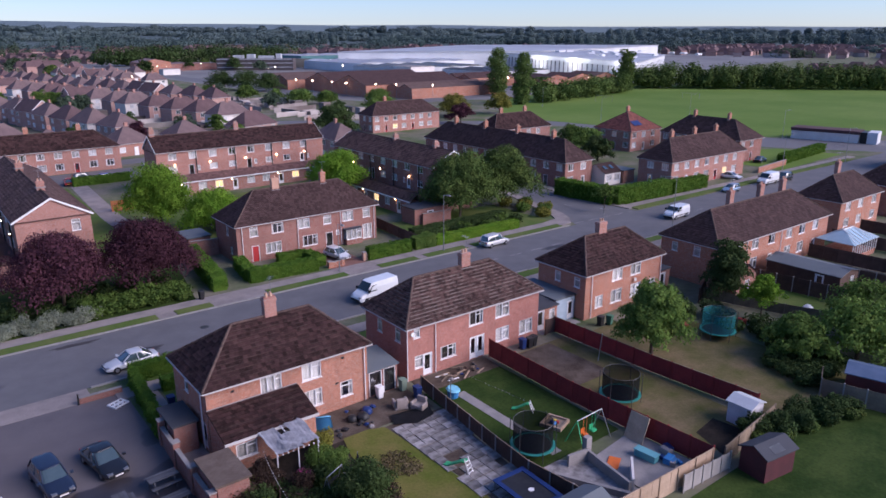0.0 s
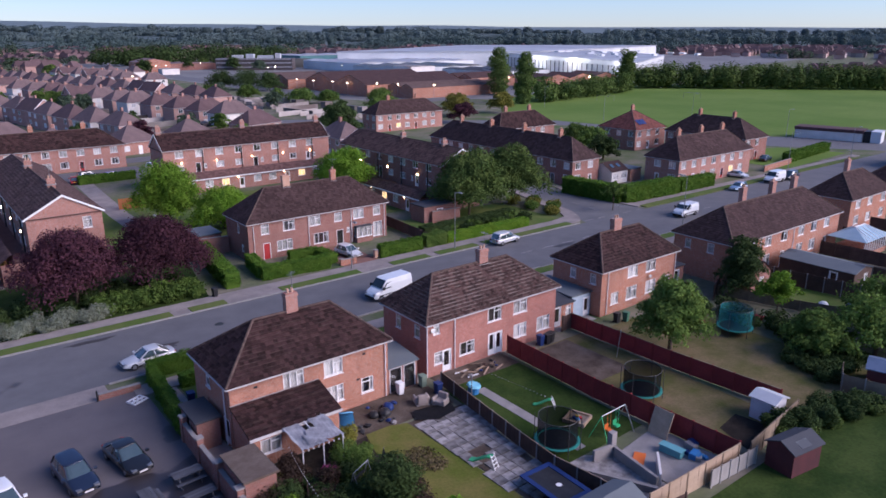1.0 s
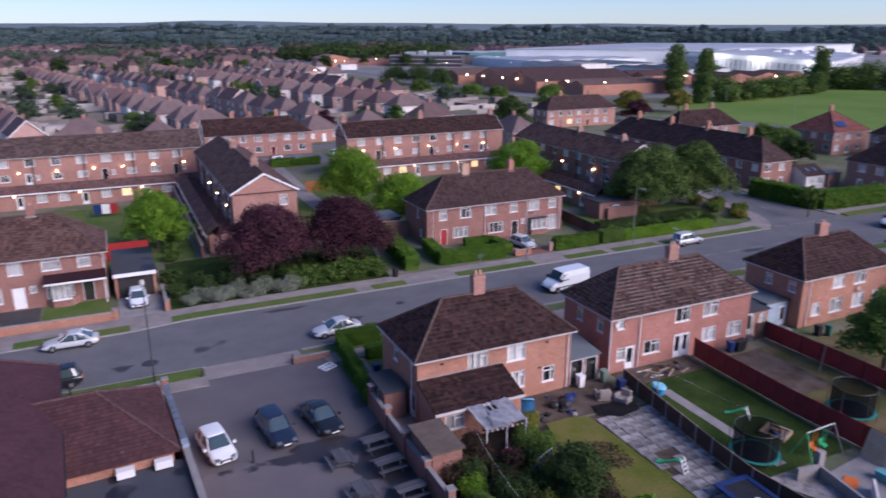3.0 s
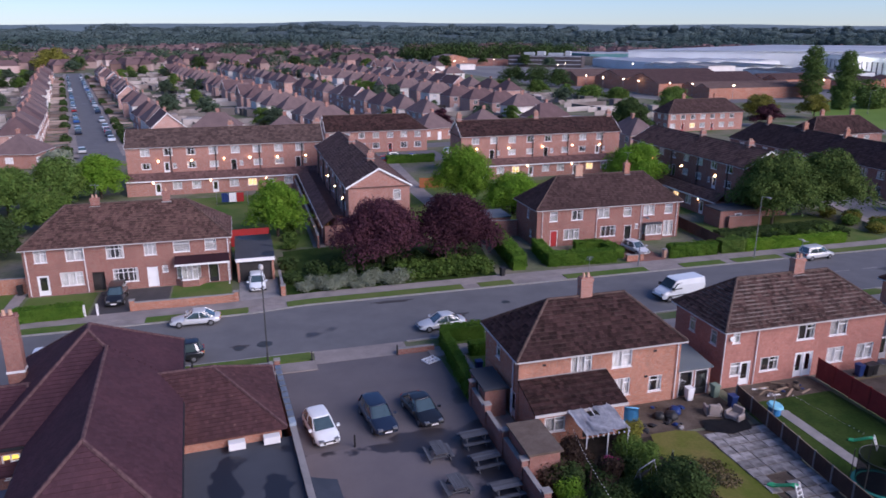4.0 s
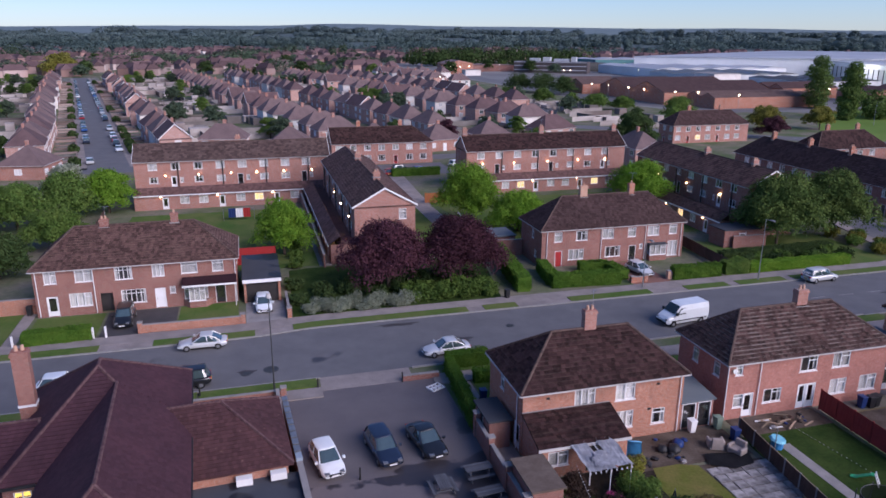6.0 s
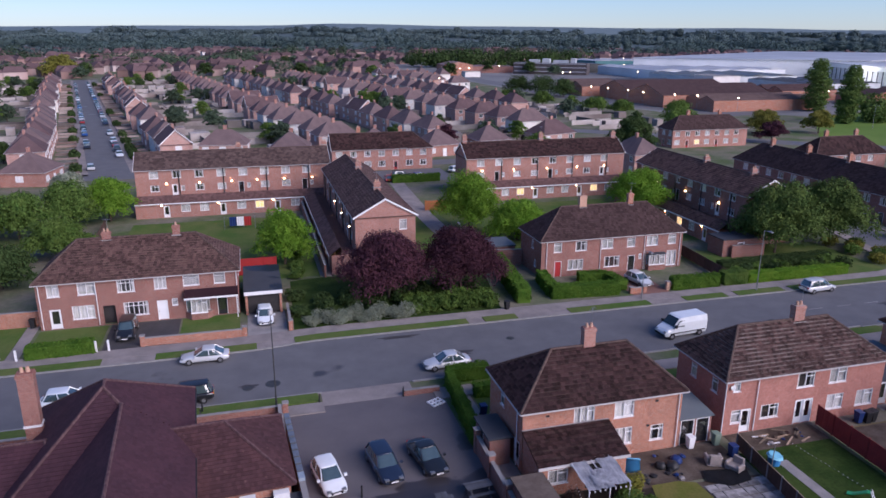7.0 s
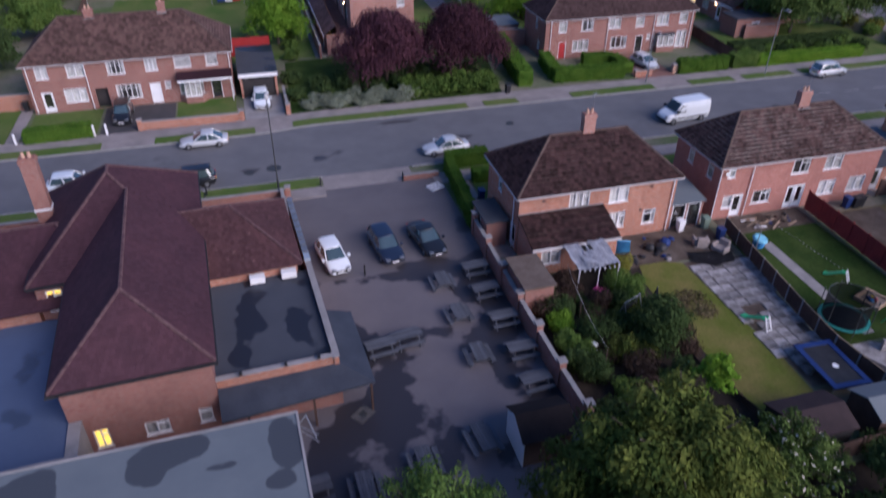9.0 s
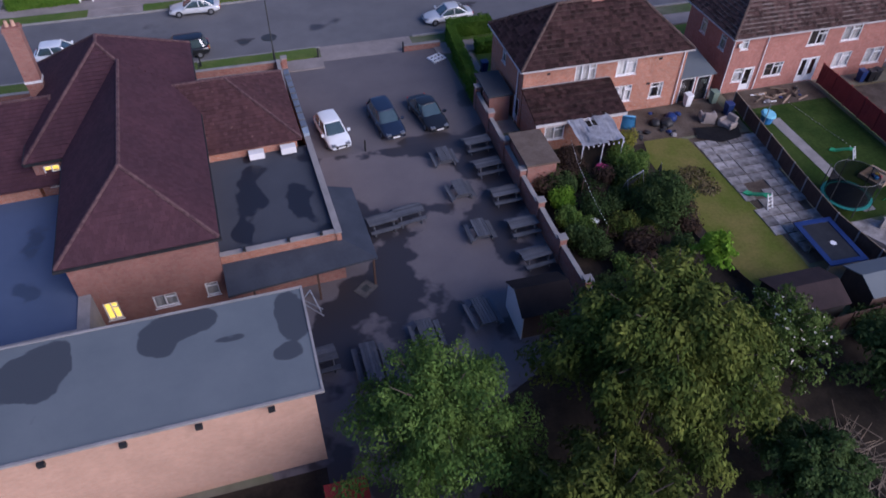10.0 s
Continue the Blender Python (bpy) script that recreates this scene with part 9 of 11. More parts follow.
# ---- sheds and extensions ----
def small_building(name, u0, u1, v0, v1, h, rise, wall, roof, label, openings=(), ridge="u", over=0.15, flat=False, yaw=0, category="shed", low=None):
    """A small gabled, flat or lean-to building (low: eave height of the southern side)."""
    L, D = u1 - u0, v1 - v0
    ob = thing(name, pose((u0 + u1) / 2, (v0 + v1) / 2, 0, 0, 0, yaw), label, category)
    bm = bmesh.new()
    hs = low if low is not None else h
    for side in "SNEW":
        m = side_matrix(side, L, D)
        flip = -1 if side in "SE" else 1
        holes = [(flip * o[2], o[3], o[4], o[5]) for o in openings if o[0] == side]
        wall_with_holes(bm, L if side in "SN" else D, hs, holes, m, 0.1)
    if low is not None:
        poly(bm, [(-L / 2, D / 2, hs), (L / 2, D / 2, hs), (L / 2, D / 2, h), (-L / 2, D / 2, h)])
        for x in (-L / 2, L / 2):
            poly(bm, [(x, -D / 2, hs), (x, D / 2, hs), (x, D / 2, h)])
    elif not flat:
        if ridge == "u":
            for x in (-L / 2, L / 2):
                poly(bm, [(x, -D / 2, h), (x, D / 2, h), (x, 0, h + rise)])
        else:
            for y in (-D / 2, D / 2):
                poly(bm, [(-L / 2, y, h), (L / 2, y, h), (0, y, h + rise)])
    w = part("wall", bm, wall, ob)
    bm = bmesh.new()
    a, b, o = L / 2 + over, D / 2 + over, 0.07
    if low is not None:
        q = [(-a, -b, low), (a, -b, low), (a, D / 2, h + 0.05), (-a, D / 2, h + 0.05)]
        lo = [bm.verts.new(p) for p in q]
        hi = [bm.verts.new((p[0], p[1], p[2] + 0.1)) for p in q]
        bm.faces.new(lo[::-1])
        bm.faces.new(hi)
        for i in range(4):
            bm.faces.new((lo[i], lo[(i + 1) % 4], hi[(i + 1) % 4], hi[i]))
    elif flat:
        box(bm, -a, a, -b, b, h, h + 0.14)
    elif ridge == "u":
        p = [(-b, h - 0.06), (0, h + rise), (b, h - 0.06), (b, h + 0.02), (0, h + rise + o), (-b, h + 0.02)]
        lo = [bm.verts.new((-a, *q)) for q in p]
        hi = [bm.verts.new((a, *q)) for q in p]
        for i in range(6):
            bm.faces.new((lo[i], lo[(i + 1) % 6], hi[(i + 1) % 6], hi[i]))
        for r_ in (lo, hi):
            bm.faces.new((r_[0], r_[1], r_[4], r_[5]))
            bm.faces.new((r_[1], r_[2], r_[3], r_[4]))
    else:
        p = [(-a, h - 0.06), (0, h + rise), (a, h - 0.06), (a, h + 0.02), (0, h + rise + o), (-a, h + 0.02)]
        lo = [bm.verts.new((q[0], -b, q[1])) for q in p]
        hi = [bm.verts.new((q[0], b, q[1])) for q in p]
        for i in range(6):
            bm.faces.new((lo[i], lo[(i + 1) % 6], hi[(i + 1) % 6], hi[i]))
        for r_ in (lo, hi):
            bm.faces.new((r_[0], r_[1], r_[4], r_[5]))
            bm.faces.new((r_[1], r_[2], r_[3], r_[4]))
    part("roof", bm, roof, ob)
    # Solid dark box puts the shade indoors into its colour.
    bm = bmesh.new()
    box(bm, -L / 2 + 0.2, L / 2 - 0.2, -D / 2 + 0.2, D / 2 - 0.2, 0.02, hs - 0.1)
    part("interior", bm, DARK, ob)
    for o_ in openings:
        side, kind, x, z, ww, hh = o_[:6]
        flip = -1 if side in "SE" else 1
        m = side_matrix(side, L, D) @ Matrix.Translation((flip * x, 0, z))
        more = o_[6] if len(o_) > 6 else {}
        if kind == "window":
            add_window(ob, m, ww, hh, **more)
        elif kind == "door":
            add_door(ob, m, ww, hh, **more)
    return ob


ext = small_building("extension", 14.35, 20.9, 42.2, 45.3, 3.25, 0, BRICK, TILE_BROWN, "brick kitchen extension with brown tiled lean-to roof", [("S", "window", -1.9, 0.9, 1.5, 1.1), ("S", "opening", 1.2, 0.05, 2.0, 2.0)], low=2.35, category="extension")
verts, faces = [], []
upv = Vector((0, 3.25, 0.95))
tile_planes((verts, faces), [(Vector((-3.43, -1.7, 2.46)), Vector((1, 0, 0)), upv.normalized(), 6.86, upv.length, 0, 0)], 0.33, 0.33, random.Random(9))
me = bpy.data.meshes.new("roof_tiles")
me.from_pydata([tuple(v) for v in verts], [], faces)
me.materials.append(TILE_BROWN)
part("roof_tiles", me, None, ext, kind="stuff")
bm = bmesh.new()
box(bm, -3.45, 3.45, -1.82, -1.71, 2.25, 2.42)
part("gutter", bm, GUTTER, ext)
bm = bmesh.new()
box(bm, -3.4, 3.4, 1.48, 1.56, 3.3, 3.45)
part("flashing", bm, CONCRETE, ext)
# canopy of cloudy plastic
can = thing("canopy", pose(18.1, 40.95, 0), "patio canopy of cloudy plastic sheets on white posts", "canopy")
for i, (x0, x1, y0, y1, z) in enumerate(((-1.6, -0.45, -1.75, 1.3, 0.0), (0.3, 1.55, -1.6, 1.5, 0.03), (-0.5, 0.35, -1.8, 0.1, 0.05), (-0.9, 0.6, -1.5, -0.4, 0.09))):
    bm = bmesh.new()
    k, rows_c = 6, []
    for a in range(k + 1):
        rows_c.append([])
        for b in range(k + 1):
            x, y = x0 + (x1 - x0) * a / k, y0 + (y1 - y0) * b / k
            edge = 0.07 * math.sin(a * 2.7 + i) * (b in (0, k))
            rows_c[-1].append(bm.verts.new((x + 0.05 * math.sin(b * 1.9 + i) * (a in (0, k)), y + edge, 2.36 + y * 0.094 + z + 0.035 * math.sin(a * 1.5 + b * 1.1 + i))))
    for a in range(k):
        for b in range(k):
            bm.faces.new((rows_c[a][b], rows_c[a + 1][b], rows_c[a + 1][b + 1], rows_c[a][b + 1]))
    bmesh.ops.solidify(bm, geom=bm.faces[:], thickness=0.02)
    part("roof_sheet", bm, CLEAR_SHEET, can)
for x in (-1.5, 0, 1.45):
    bm = bmesh.new()
    rod(bm, (x, -1.65, 0), (x, -1.65, 2.2), 0.045, n=6)
    part("post", bm, WHITE, can)
    bm = bmesh.new()
    rod(bm, (x, -1.7, 2.18), (x, 1.5, 2.48), 0.04, n=6)
    part("rafter", bm, WHITE, can)
for i in range(9):
    bm = bmesh.new()
    rod(bm, (0, 0, 0), (0, 0, 0.09), 0.05, n=6)
    part("string_light", bm, WHITE, can, "", pose(-1.5 + i * 0.37, -1.74, 2.02))
small_building("store", 12.15, 14.15, 38.0, 41.5, 2.3, 0, BRICK_DARK, surface("brown_felt", (0.10, 0.075, 0.06), (0.14, 0.11, 0.09), 0.9, 1, 6, 0.2), "low brick store with a brown felt flat roof", [("E", "window", 0.4, 1.0, 0.8, 0.8)], flat=True, category="store")
small_building("store", 12.3, 13.9, 46.6, 49.8, 2.2, 0, BRICK_DARK, FELT_DARK, "narrow brick store with dark doorway", [("W", "door", 0.3, 0.05, 0.95, 2.0, {"material": BLACK, "glazed": False})], flat=True, category="store")
small_building("porch", 27.28, 30.1, 45.45, 48.8, 2.55, 0, BRICK_DARK, FELT, "white-framed side porch with grey felt roof", [("S", "door", -0.7, 0.05, 1.2, 2.1, {"material": BLACK}), ("S", "door", 0.65, 0.05, 1.15, 2.1, {"material": BLACK})], low=2.25, category="porch")
small_building("porch", 46.8, 50.2, 46.6, 49.4, 2.5, 0, BRICK, FELT_DARK, "brick side porch with white door and dark roof", [("S", "door", -0.6, 0.05, 1.0, 2.1), ("S", "window", 1.0, 0.9, 0.8, 1.1, N1)], low=2.25, category="porch")
small_building("garage", 50.4, 53.2, 47.0, 53.0, 2.5, 0, surface("pale_blue_boards", (0.36, 0.45, 0.52), (0.30, 0.38, 0.45), 0.7, 1, 6, 0.1), FELT, "small garage with pale blue front and grey flat roof", [("S", "door", 0.8, 0.05, 0.9, 2.0)], flat=True, category="garage")
small_building("porch", 66.1, 68.6, 46.5, 49.0, 2.4, 0, BRICK_DARK, FELT_DARK, "side porch with white doors", [("S", "door", 0.0, 0.05, 1.0, 2.05)], flat=True, category="porch")
small_building("extension", 70.8, 74.6, 39.4, 42.8, 2.5, 1.3, BRICK_DARK, TILE_DARK, "small brick extension with dark gabled roof", [("S", "window", 0.2, 0.9, 1.0, 1.1)], ridge="v", category="extension")
small_building("shed", 80.8, 85.2, 33.0, 41.5, 2.3, 0.5, WOOD_DARK, FELT, "long dark wooden garden shed with grey roof", [("S", "window", 0.8, 1.0, 1.0, 0.9), ("W", "door", -2.0, 0.05, 1.0, 2.0)], ridge="v")
small_building("shed", 46.9, 48.7, 24.0, 25.8, 1.75, 0.3, surface("pale_painted_boards", (0.50, 0.50, 0.53), (0.42, 0.42, 0.45), 0.7, 1, 6, 0.1), GREY_SHEET, "white metal garden shed by the end fence", [("S", "window", -0.3, 1.0, 0.4, 0.5, {"lights": 1, "curtain": "none", "transom": False})], ridge="v")
small_building("shed", 41.7, 44.6, 19.6, 21.6, 1.8, 0.5, MAROON, FELT_DARK, "dark red wooden shed with patched felt roof", yaw=-8)
bm = bmesh.new()
box(bm, -0.55, 0.5, -0.95, -0.05, 0, 0.02)
solid("roof_sheet", bm, FELT, "grey sheet laid over a shed roof", "sheet", pose(43.1, 20.55, 2.31, 24, 0, -8))
small_building("shed", 21.6, 25.2, 23.0, 25.6, 1.7, 0.5, BLACK, surface("dark_maroon_felt", (0.026, 0.017, 0.018), (0.04, 0.025, 0.026), 0.85, 1, 5, 0.2), "low dark garden shed with a faded roof", ridge="u")
small_building("shed", 26.8, 30.2, 22.9, 25.2, 1.8, 0.5, WOOD_DARK, FELT, "dark wooden shed with grey sheet roof", ridge="u")
small_building("shed", 57.4, 64.6, 18.0, 20.8, 1.75, 0.4, MAROON, surface("blue_sheet_roof", (0.07, 0.11, 0.18), (0.10, 0.14, 0.22), 0.6, 0.6, 5, 0.12), "long shed with a blue sheet roof", ridge="u", yaw=-73)
small_building("garage", -4.5, -0.5, 81.6, 91.3, 2.55, 0, BRICK, FELT_DARK, "single brick garage with open dark front and flat roof", [("S", "opening", 0, 0.02, 3.5, 2.35)], flat=True, category="garage")
bm = bmesh.new()
box(bm, -2.1, 2.1, -0.06, 0.06, 0, 0.38)
solid("fascia_board", bm, WHITE, "white fascia board over the garage", "board", pose(-2.5, 81.36, 2.42))
small_building("garage", 29.0, 32.0, 92.8, 97.0, 2.3, 0, BRICK_DARK, FELT, "small brick garage with flat roof behind a hedge", [("S", "window", 0, 1.0, 0.8, 0.8)], flat=True, category="garage")
small_building("extension", 107.3, 112.0, 88.6, 93.6, 2.4, 1.5, RENDER_W, TILE_DARK, "white-windowed sun room with dark gabled roof", [("S", "window", -1.2, 0.8, 1.6, 1.2), ("S", "window", 1.2, 0.8, 1.6, 1.2)], ridge="u", category="extension")
small_building("garage", 112.4, 115.6, 88.2, 93.0, 2.4, 0, BRICK, FELT, "brick garage with flat roof", flat=True, category="garage")
small_building("extension", 144.5, 149.0, 88.0, 92.0, 2.4, 1.0, RENDER_W, FELT_DARK, "white porch beside the brick house", ridge="u", category="extension")
small_building("porch", 61.5, 67.5, 87.0, 90.5, 2.5, 0.0, BRICK_DARK, FELT_DARK, "low brick bin store beside the flats", [("S", "door", 0, 0.05, 1.2, 2.0)], flat=True, category="store")
for x in (108.6, 110.4):
    bm = bmesh.new()
    box(bm, -0.4, 0.4, -0.5, 0.5, 0, 0.05)
    solid("skylight", bm, CAR_GLASS, "dark glazed skylight in a tiled roof", "skylight", pose(x, 89.8, 3.27, 31, 0, 0))
for x in (147.6, 149.2):
    bm = bmesh.new()
    box(bm, -0.75, 0.75, -0.9, 0.9, 0, 0.05)
    solid("solar_panel", bm, BLUE_DARK, "dark blue solar panel on a russet roof", "solar panel", pose(x, 113.6, 6.62, 33, 0, 0))
# conservatory
cons = thing("conservatory", pose(98.4, 40.0, 0), "glazed conservatory with pale blue pitched roof and white frames", "conservatory")
bm = bmesh.new()
box(bm, -3.4, 3.4, -2.2, 2.4, 0, 0.7)
part("dwarf_wall", bm, BRICK, cons)
CONS = surface("pale_blue_sheet", (0.34, 0.46, 0.52), (0.40, 0.52, 0.58), 0.25, 0.6, 4, 0.06, spec=0.5)
bm = bmesh.new()
roof_deck(bm, -3.6, 3.6, -2.4, 2.6, 2.3, 3.5, 2.2, 2.2, 0.06)
croof = part("roof", bm, CONS, cons, "pale blue translucent roof")
for i in range(11):
    x = -3.4 + i * 0.68
    bm = bmesh.new()
    box(bm, x - 0.04, x + 0.04, -2.26, -2.16, 0.7, 2.3)
    part("mullion", bm, WHITE, cons)
for i in range(7):
    x = -3.0 + i * 1.0
    bm = bmesh.new()
    rod(bm, (x, -2.42, 2.34), (max(-1.4, min(1.4, x)), 0.1, 3.54), 0.04, n=5)
    part("glazing_bar", bm, WHITE, croof)
bm = bmesh.new()
box(bm, -3.3, 3.3, -2.2, -2.18, 0.7, 2.3)
part("pane", bm, GLASS, cons)
bm = bmesh.new()
rod(bm, (-1.5, 0.1, 3.52), (1.5, 0.1, 3.52), 0.08, n=6)
part("ridge_cap", bm, WHITE, croof)


# ---- garden things ----
def round_trampoline(u, v, r, label, pad, net_h=1.8, mesh_net=None):
    ob = thing("trampoline", pose(u, v, 0.03), label, "trampoline")
    bm = bmesh.new()
    n = 24
    rings = []
    for q, z in ((r - 0.28, 0.72), (r, 0.72), (r, 0.66), (r - 0.28, 0.66)):
        rings.append([bm.verts.new((q * math.cos(2 * math.pi * i / n), q * math.sin(2 * math.pi * i / n), z)) for i in range(n)])
    for k in range(4):
        a, b = rings[k], rings[(k + 1) % 4]
        for i in range(n):
            bm.faces.new((a[i], a[(i + 1) % n], b[(i + 1) % n], b[i]))
    part("pad", bm, pad, ob)
    bm = bmesh.new()
    rod(bm, (0, 0, 0.66), (0, 0, 0.69), r - 0.3, n=24)
    part("mat", bm, BLACK, ob)
    bm = bmesh.new()
    for i in range(n):
        a, b = 2 * math.pi * i / n, 2 * math.pi * (i + 1) / n
        q = r - 0.2
        poly(bm, [(q * math.cos(a), q * math.sin(a), 0.7), (q * math.cos(b), q * math.sin(b), 0.7), (q * math.cos(b), q * math.sin(b), 0.7 + net_h), (q * math.cos(a), q * math.sin(a), 0.7 + net_h)])
    bmesh.ops.remove_doubles(bm, verts=bm.verts[:], dist=0.001)
    net = part("net", bm, mesh_net or NETTING, ob, "fine safety net")
    for i in range(6):
        a = i * math.pi / 3 + 0.2
        bm = bmesh.new()
        rod(bm, (r * math.cos(a), r * math.sin(a), 0), (r * math.cos(a), r * math.sin(a), 0.75 + net_h), 0.03, n=6)
        part("pole", bm, DARK_STEEL, ob)
    bm = bmesh.new()
    for i in range(n):
        a, b = 2 * math.pi * i / n, 2 * math.pi * (i + 1) / n
        q = r - 0.2
        rod(bm, (q * math.cos(a), q * math.sin(a), 0.7 + net_h), (q * math.cos(b), q * math.sin(b), 0.7 + net_h), 0.025, n=4)
    bmesh.ops.remove_doubles(bm, verts=bm.verts[:], dist=0.01)
    part("top_ring", bm, DARK_STEEL, ob)
    return ob


round_trampoline(42.95, 32.75, 1.65, "round trampoline with teal pad and black safety net", TEAL)
round_trampoline(32.25, 31.75, 1.6, "round trampoline with dark net beside the fence", TEAL)
round_trampoline(60.6, 35.2, 1.7, "round trampoline with teal safety net", TEAL, 1.9, NETTING_TEAL)
tr = thing("trampoline", pose(28.3, 28.15, 0.03, 0, 0, -2), "rectangular trampoline with dark blue pads", "trampoline")
bm = bmesh.new()
lattice(bm, [-1.3, -0.95, 0.95, 1.3], [-1.95, -1.6, 1.6, 1.95], lambda x, z: abs(x) > 0.95 or abs(z) > 1.6, 0, 0.06)
for v in bm.verts:
    v.co = Vector((v.co.x, v.co.z, 0.75 + v.co.y))
part("pad", bm, BLUE_DARK, tr)
bm = bmesh.new()
box(bm, -0.96, 0.96, -1.61, 1.61, 0.74, 0.76)
part("mat", bm, BLACK, tr)
bm = bmesh.new()
rod(bm, (0.1, -0.2, 0.762), (0.1, -0.2, 0.768), 0.2, n=10)
part("logo", bm, WHITE, tr, "pale faded round mark")
for x in (-1.2, 1.2):
    for y in (-1.8, 0, 1.8):
        bm = bmesh.new()
        rod(bm, (x, y, 0), (x, y, 0.75), 0.035, n=6)
        part("leg", bm, STEEL, tr)
# swing
sw = thing("swing_set", pose(36.65, 30.5, 0.03, 0, 0, 2), "metal garden swing set with an orange seat", "swing")
for x in (-1.35, 1.35):
    for y in (-0.85, 0.85):
        bm = bmesh.new()
        rod(bm, (x * 1.12, y, 0), (x, 0, 1.95), 0.035, n=6)
        part("leg", bm, GREEN_TOY if x < 0 else STEEL, sw)
bm = bmesh.new()
rod(bm, (-1.35, 0, 1.95), (1.35, 0, 1.95), 0.04, n=6)
part("top_bar", bm, STEEL, sw)
for x, mt in ((-0.45, ORANGE), (0.5, GREEN_TOY)):
    bm = bmesh.new()
    box(bm, x - 0.2, x + 0.2, -0.2, 0.2, 0.5, 0.62)
    box(bm, x - 0.2, x + 0.2, 0.16, 0.22, 0.6, 0.95)
    seat = part("seat", bm, mt, sw)
    for dx in (-0.18, 0.18):
        bm = bmesh.new()
        rod(bm, (x + dx, 0, 0.6), (x + dx, 0, 1.95), 0.02, n=5)
        part("rope", bm, mt, seat)


def toy_slide(u, v, yaw, size=0.78):
    ob = thing("toy_slide", pose(u, v, 0.03, 0, 0, yaw) @ Matrix.Scale(size, 4), "small green plastic garden slide", "slide")
    bm = bmesh.new()
    pts = [(-1.5, 0.12), (-1.1, 0.2), (0.0, 0.9), (0.3, 0.95)]
    for (x0, z0), (x1, z1) in zip(pts[:-1], pts[1:]):
        a = [bm.verts.new(p) for p in ((x0, -0.25, z0), (x1, -0.25, z1), (x1, 0.25, z1), (x0, 0.25, z0))]
        bm.faces.new(a)
    bmesh.ops.remove_doubles(bm, verts=bm.verts[:], dist=0.001)
    bmesh.ops.solidify(bm, geom=bm.faces[:], thickness=0.08)
    part("chute", bm, GREEN_TOY, ob)
    for s in (-1, 1):
        bm = bmesh.new()
        rod(bm, (0.75, s * 0.26, 0), (0.28, s * 0.22, 1.15), 0.04, n=6)
        part("rail", bm, WHITE, ob)
    for k in range(4):
        f = 0.15 + k * 0.22
        bm = bmesh.new()
        rod(bm, (0.75 - 0.47 * f, -0.25, 1.15 * f), (0.75 - 0.47 * f, 0.25, 1.15 * f), 0.035, n=6)
        part("rung", bm, WHITE, ob)
    return ob


toy_slide(35.88, 36.1, -57)
toy_slide(26.95, 33.0, -72, 0.95)
sb = thing("sandpit", pose(36.2, 33.4, 0.03, 0, 0, 20), "square wooden sandpit with toys inside", "sandpit")
bm = bmesh.new()
lattice(bm, [-0.85, -0.7, 0.7, 0.85], [-0.85, -0.7, 0.7, 0.85], lambda x, z: abs(x) > 0.7 or abs(z) > 0.7, 0, 0.28)
for v in bm.verts:
    v.co = Vector((v.co.x, v.co.z, v.co.y))
part("kerb_board", bm, WOOD_PALE, sb)
bm = bmesh.new()
box(bm, -0.7, 0.7, -0.7, 0.7, 0, 0.14)
part("sand", bm, surface("sand", (0.3, 0.24, 0.17), (0.24, 0.19, 0.14), 0.95, 2, 9, 0.2), sb)
for i, mt in enumerate((BLUE, RED, BLUE_DARK, YELLOW)):
    bm = bmesh.new()
    box(bm, -0.15, 0.15, -0.12, 0.12, 0, 0.2)
    bevelled(bm, 0.04)
    solid("toy", bm, mt, "small plastic toy lying in the sand", "toy", pose(36.0 + 0.3 * (i % 2), 33.2 + 0.3 * (i // 2), 0.17, 0, 0, i * 40))
bm = bmesh.new()
rod(bm, (0, 0, 0), (0, 0, 0.65), 0.42, 0.5, 12)
tub = solid("tub", bm, BLUE, "light blue plastic tub on the lawn path", "tub", pose(32.8, 41.4, 0.03))
bm = bmesh.new()
rod(bm, (0, 0, 0), (0, 0, 0.16), 0.62, 0.5, 9)
part("cover", bm, surface("light_blue_sheet", (0.2, 0.5, 0.62), (0.15, 0.42, 0.56), 0.5, 2, 5, 0.1), tub, "loose light blue cover", pose(0, 0, 0.65, 6, 8, 0))
bm = bmesh.new()
n = 14
rows_p = []
for j in range(5):
    rows_p.append([bm.verts.new(((-0.75 + 1.5 * i / n) * (1 - 0.06 * j), -0.34 * math.cos(1.25 * (-1 + 2 * i / n)) - 0.1 * j, 0.02 + 0.33 * j - 0.16 * (j == 4) * abs(-1 + 2 * i / n) ** 3)) for i in range(n + 1)])
for j in range(4):
    for i in range(n):
        bm.faces.new((rows_p[j][i], rows_p[j][i + 1], rows_p[j + 1][i + 1], rows_p[j + 1][i]))
pool_rim = [v.co.copy() for v in rows_p[4]]
bmesh.ops.solidify(bm, geom=bm.faces[:], thickness=0.07)
pool = solid("paddling_pool", bm, surface("sky_blue_plastic", (0.07, 0.27, 0.52), (0.09, 0.32, 0.58), 0.5, 1, 5, 0.1), "blue plastic paddling pool bent and leaning by the wall", "paddling pool", pose(22.0, 43.5, 0.03, 0, 0, -25) @ Matrix.Scale(1.1, 4), smooth=True)
bm = bmesh.new()
for i in range(n):
    rod(bm, pool_rim[i], pool_rim[i + 1], 0.05, n=6)
part("rim", bm, surface("pale_blue_rim", (0.12, 0.36, 0.6), (0.14, 0.4, 0.64), 0.5, 2, 5, 0.1), pool, "pale blue rounded rim")
# path and paving
slab("path", [(33.2, 41.6), (34.1, 41.6), (34.0, 30.6), (33.1, 30.6)], -0.3, 0.045, CONCRETE, "narrow pale concrete garden path", "path")
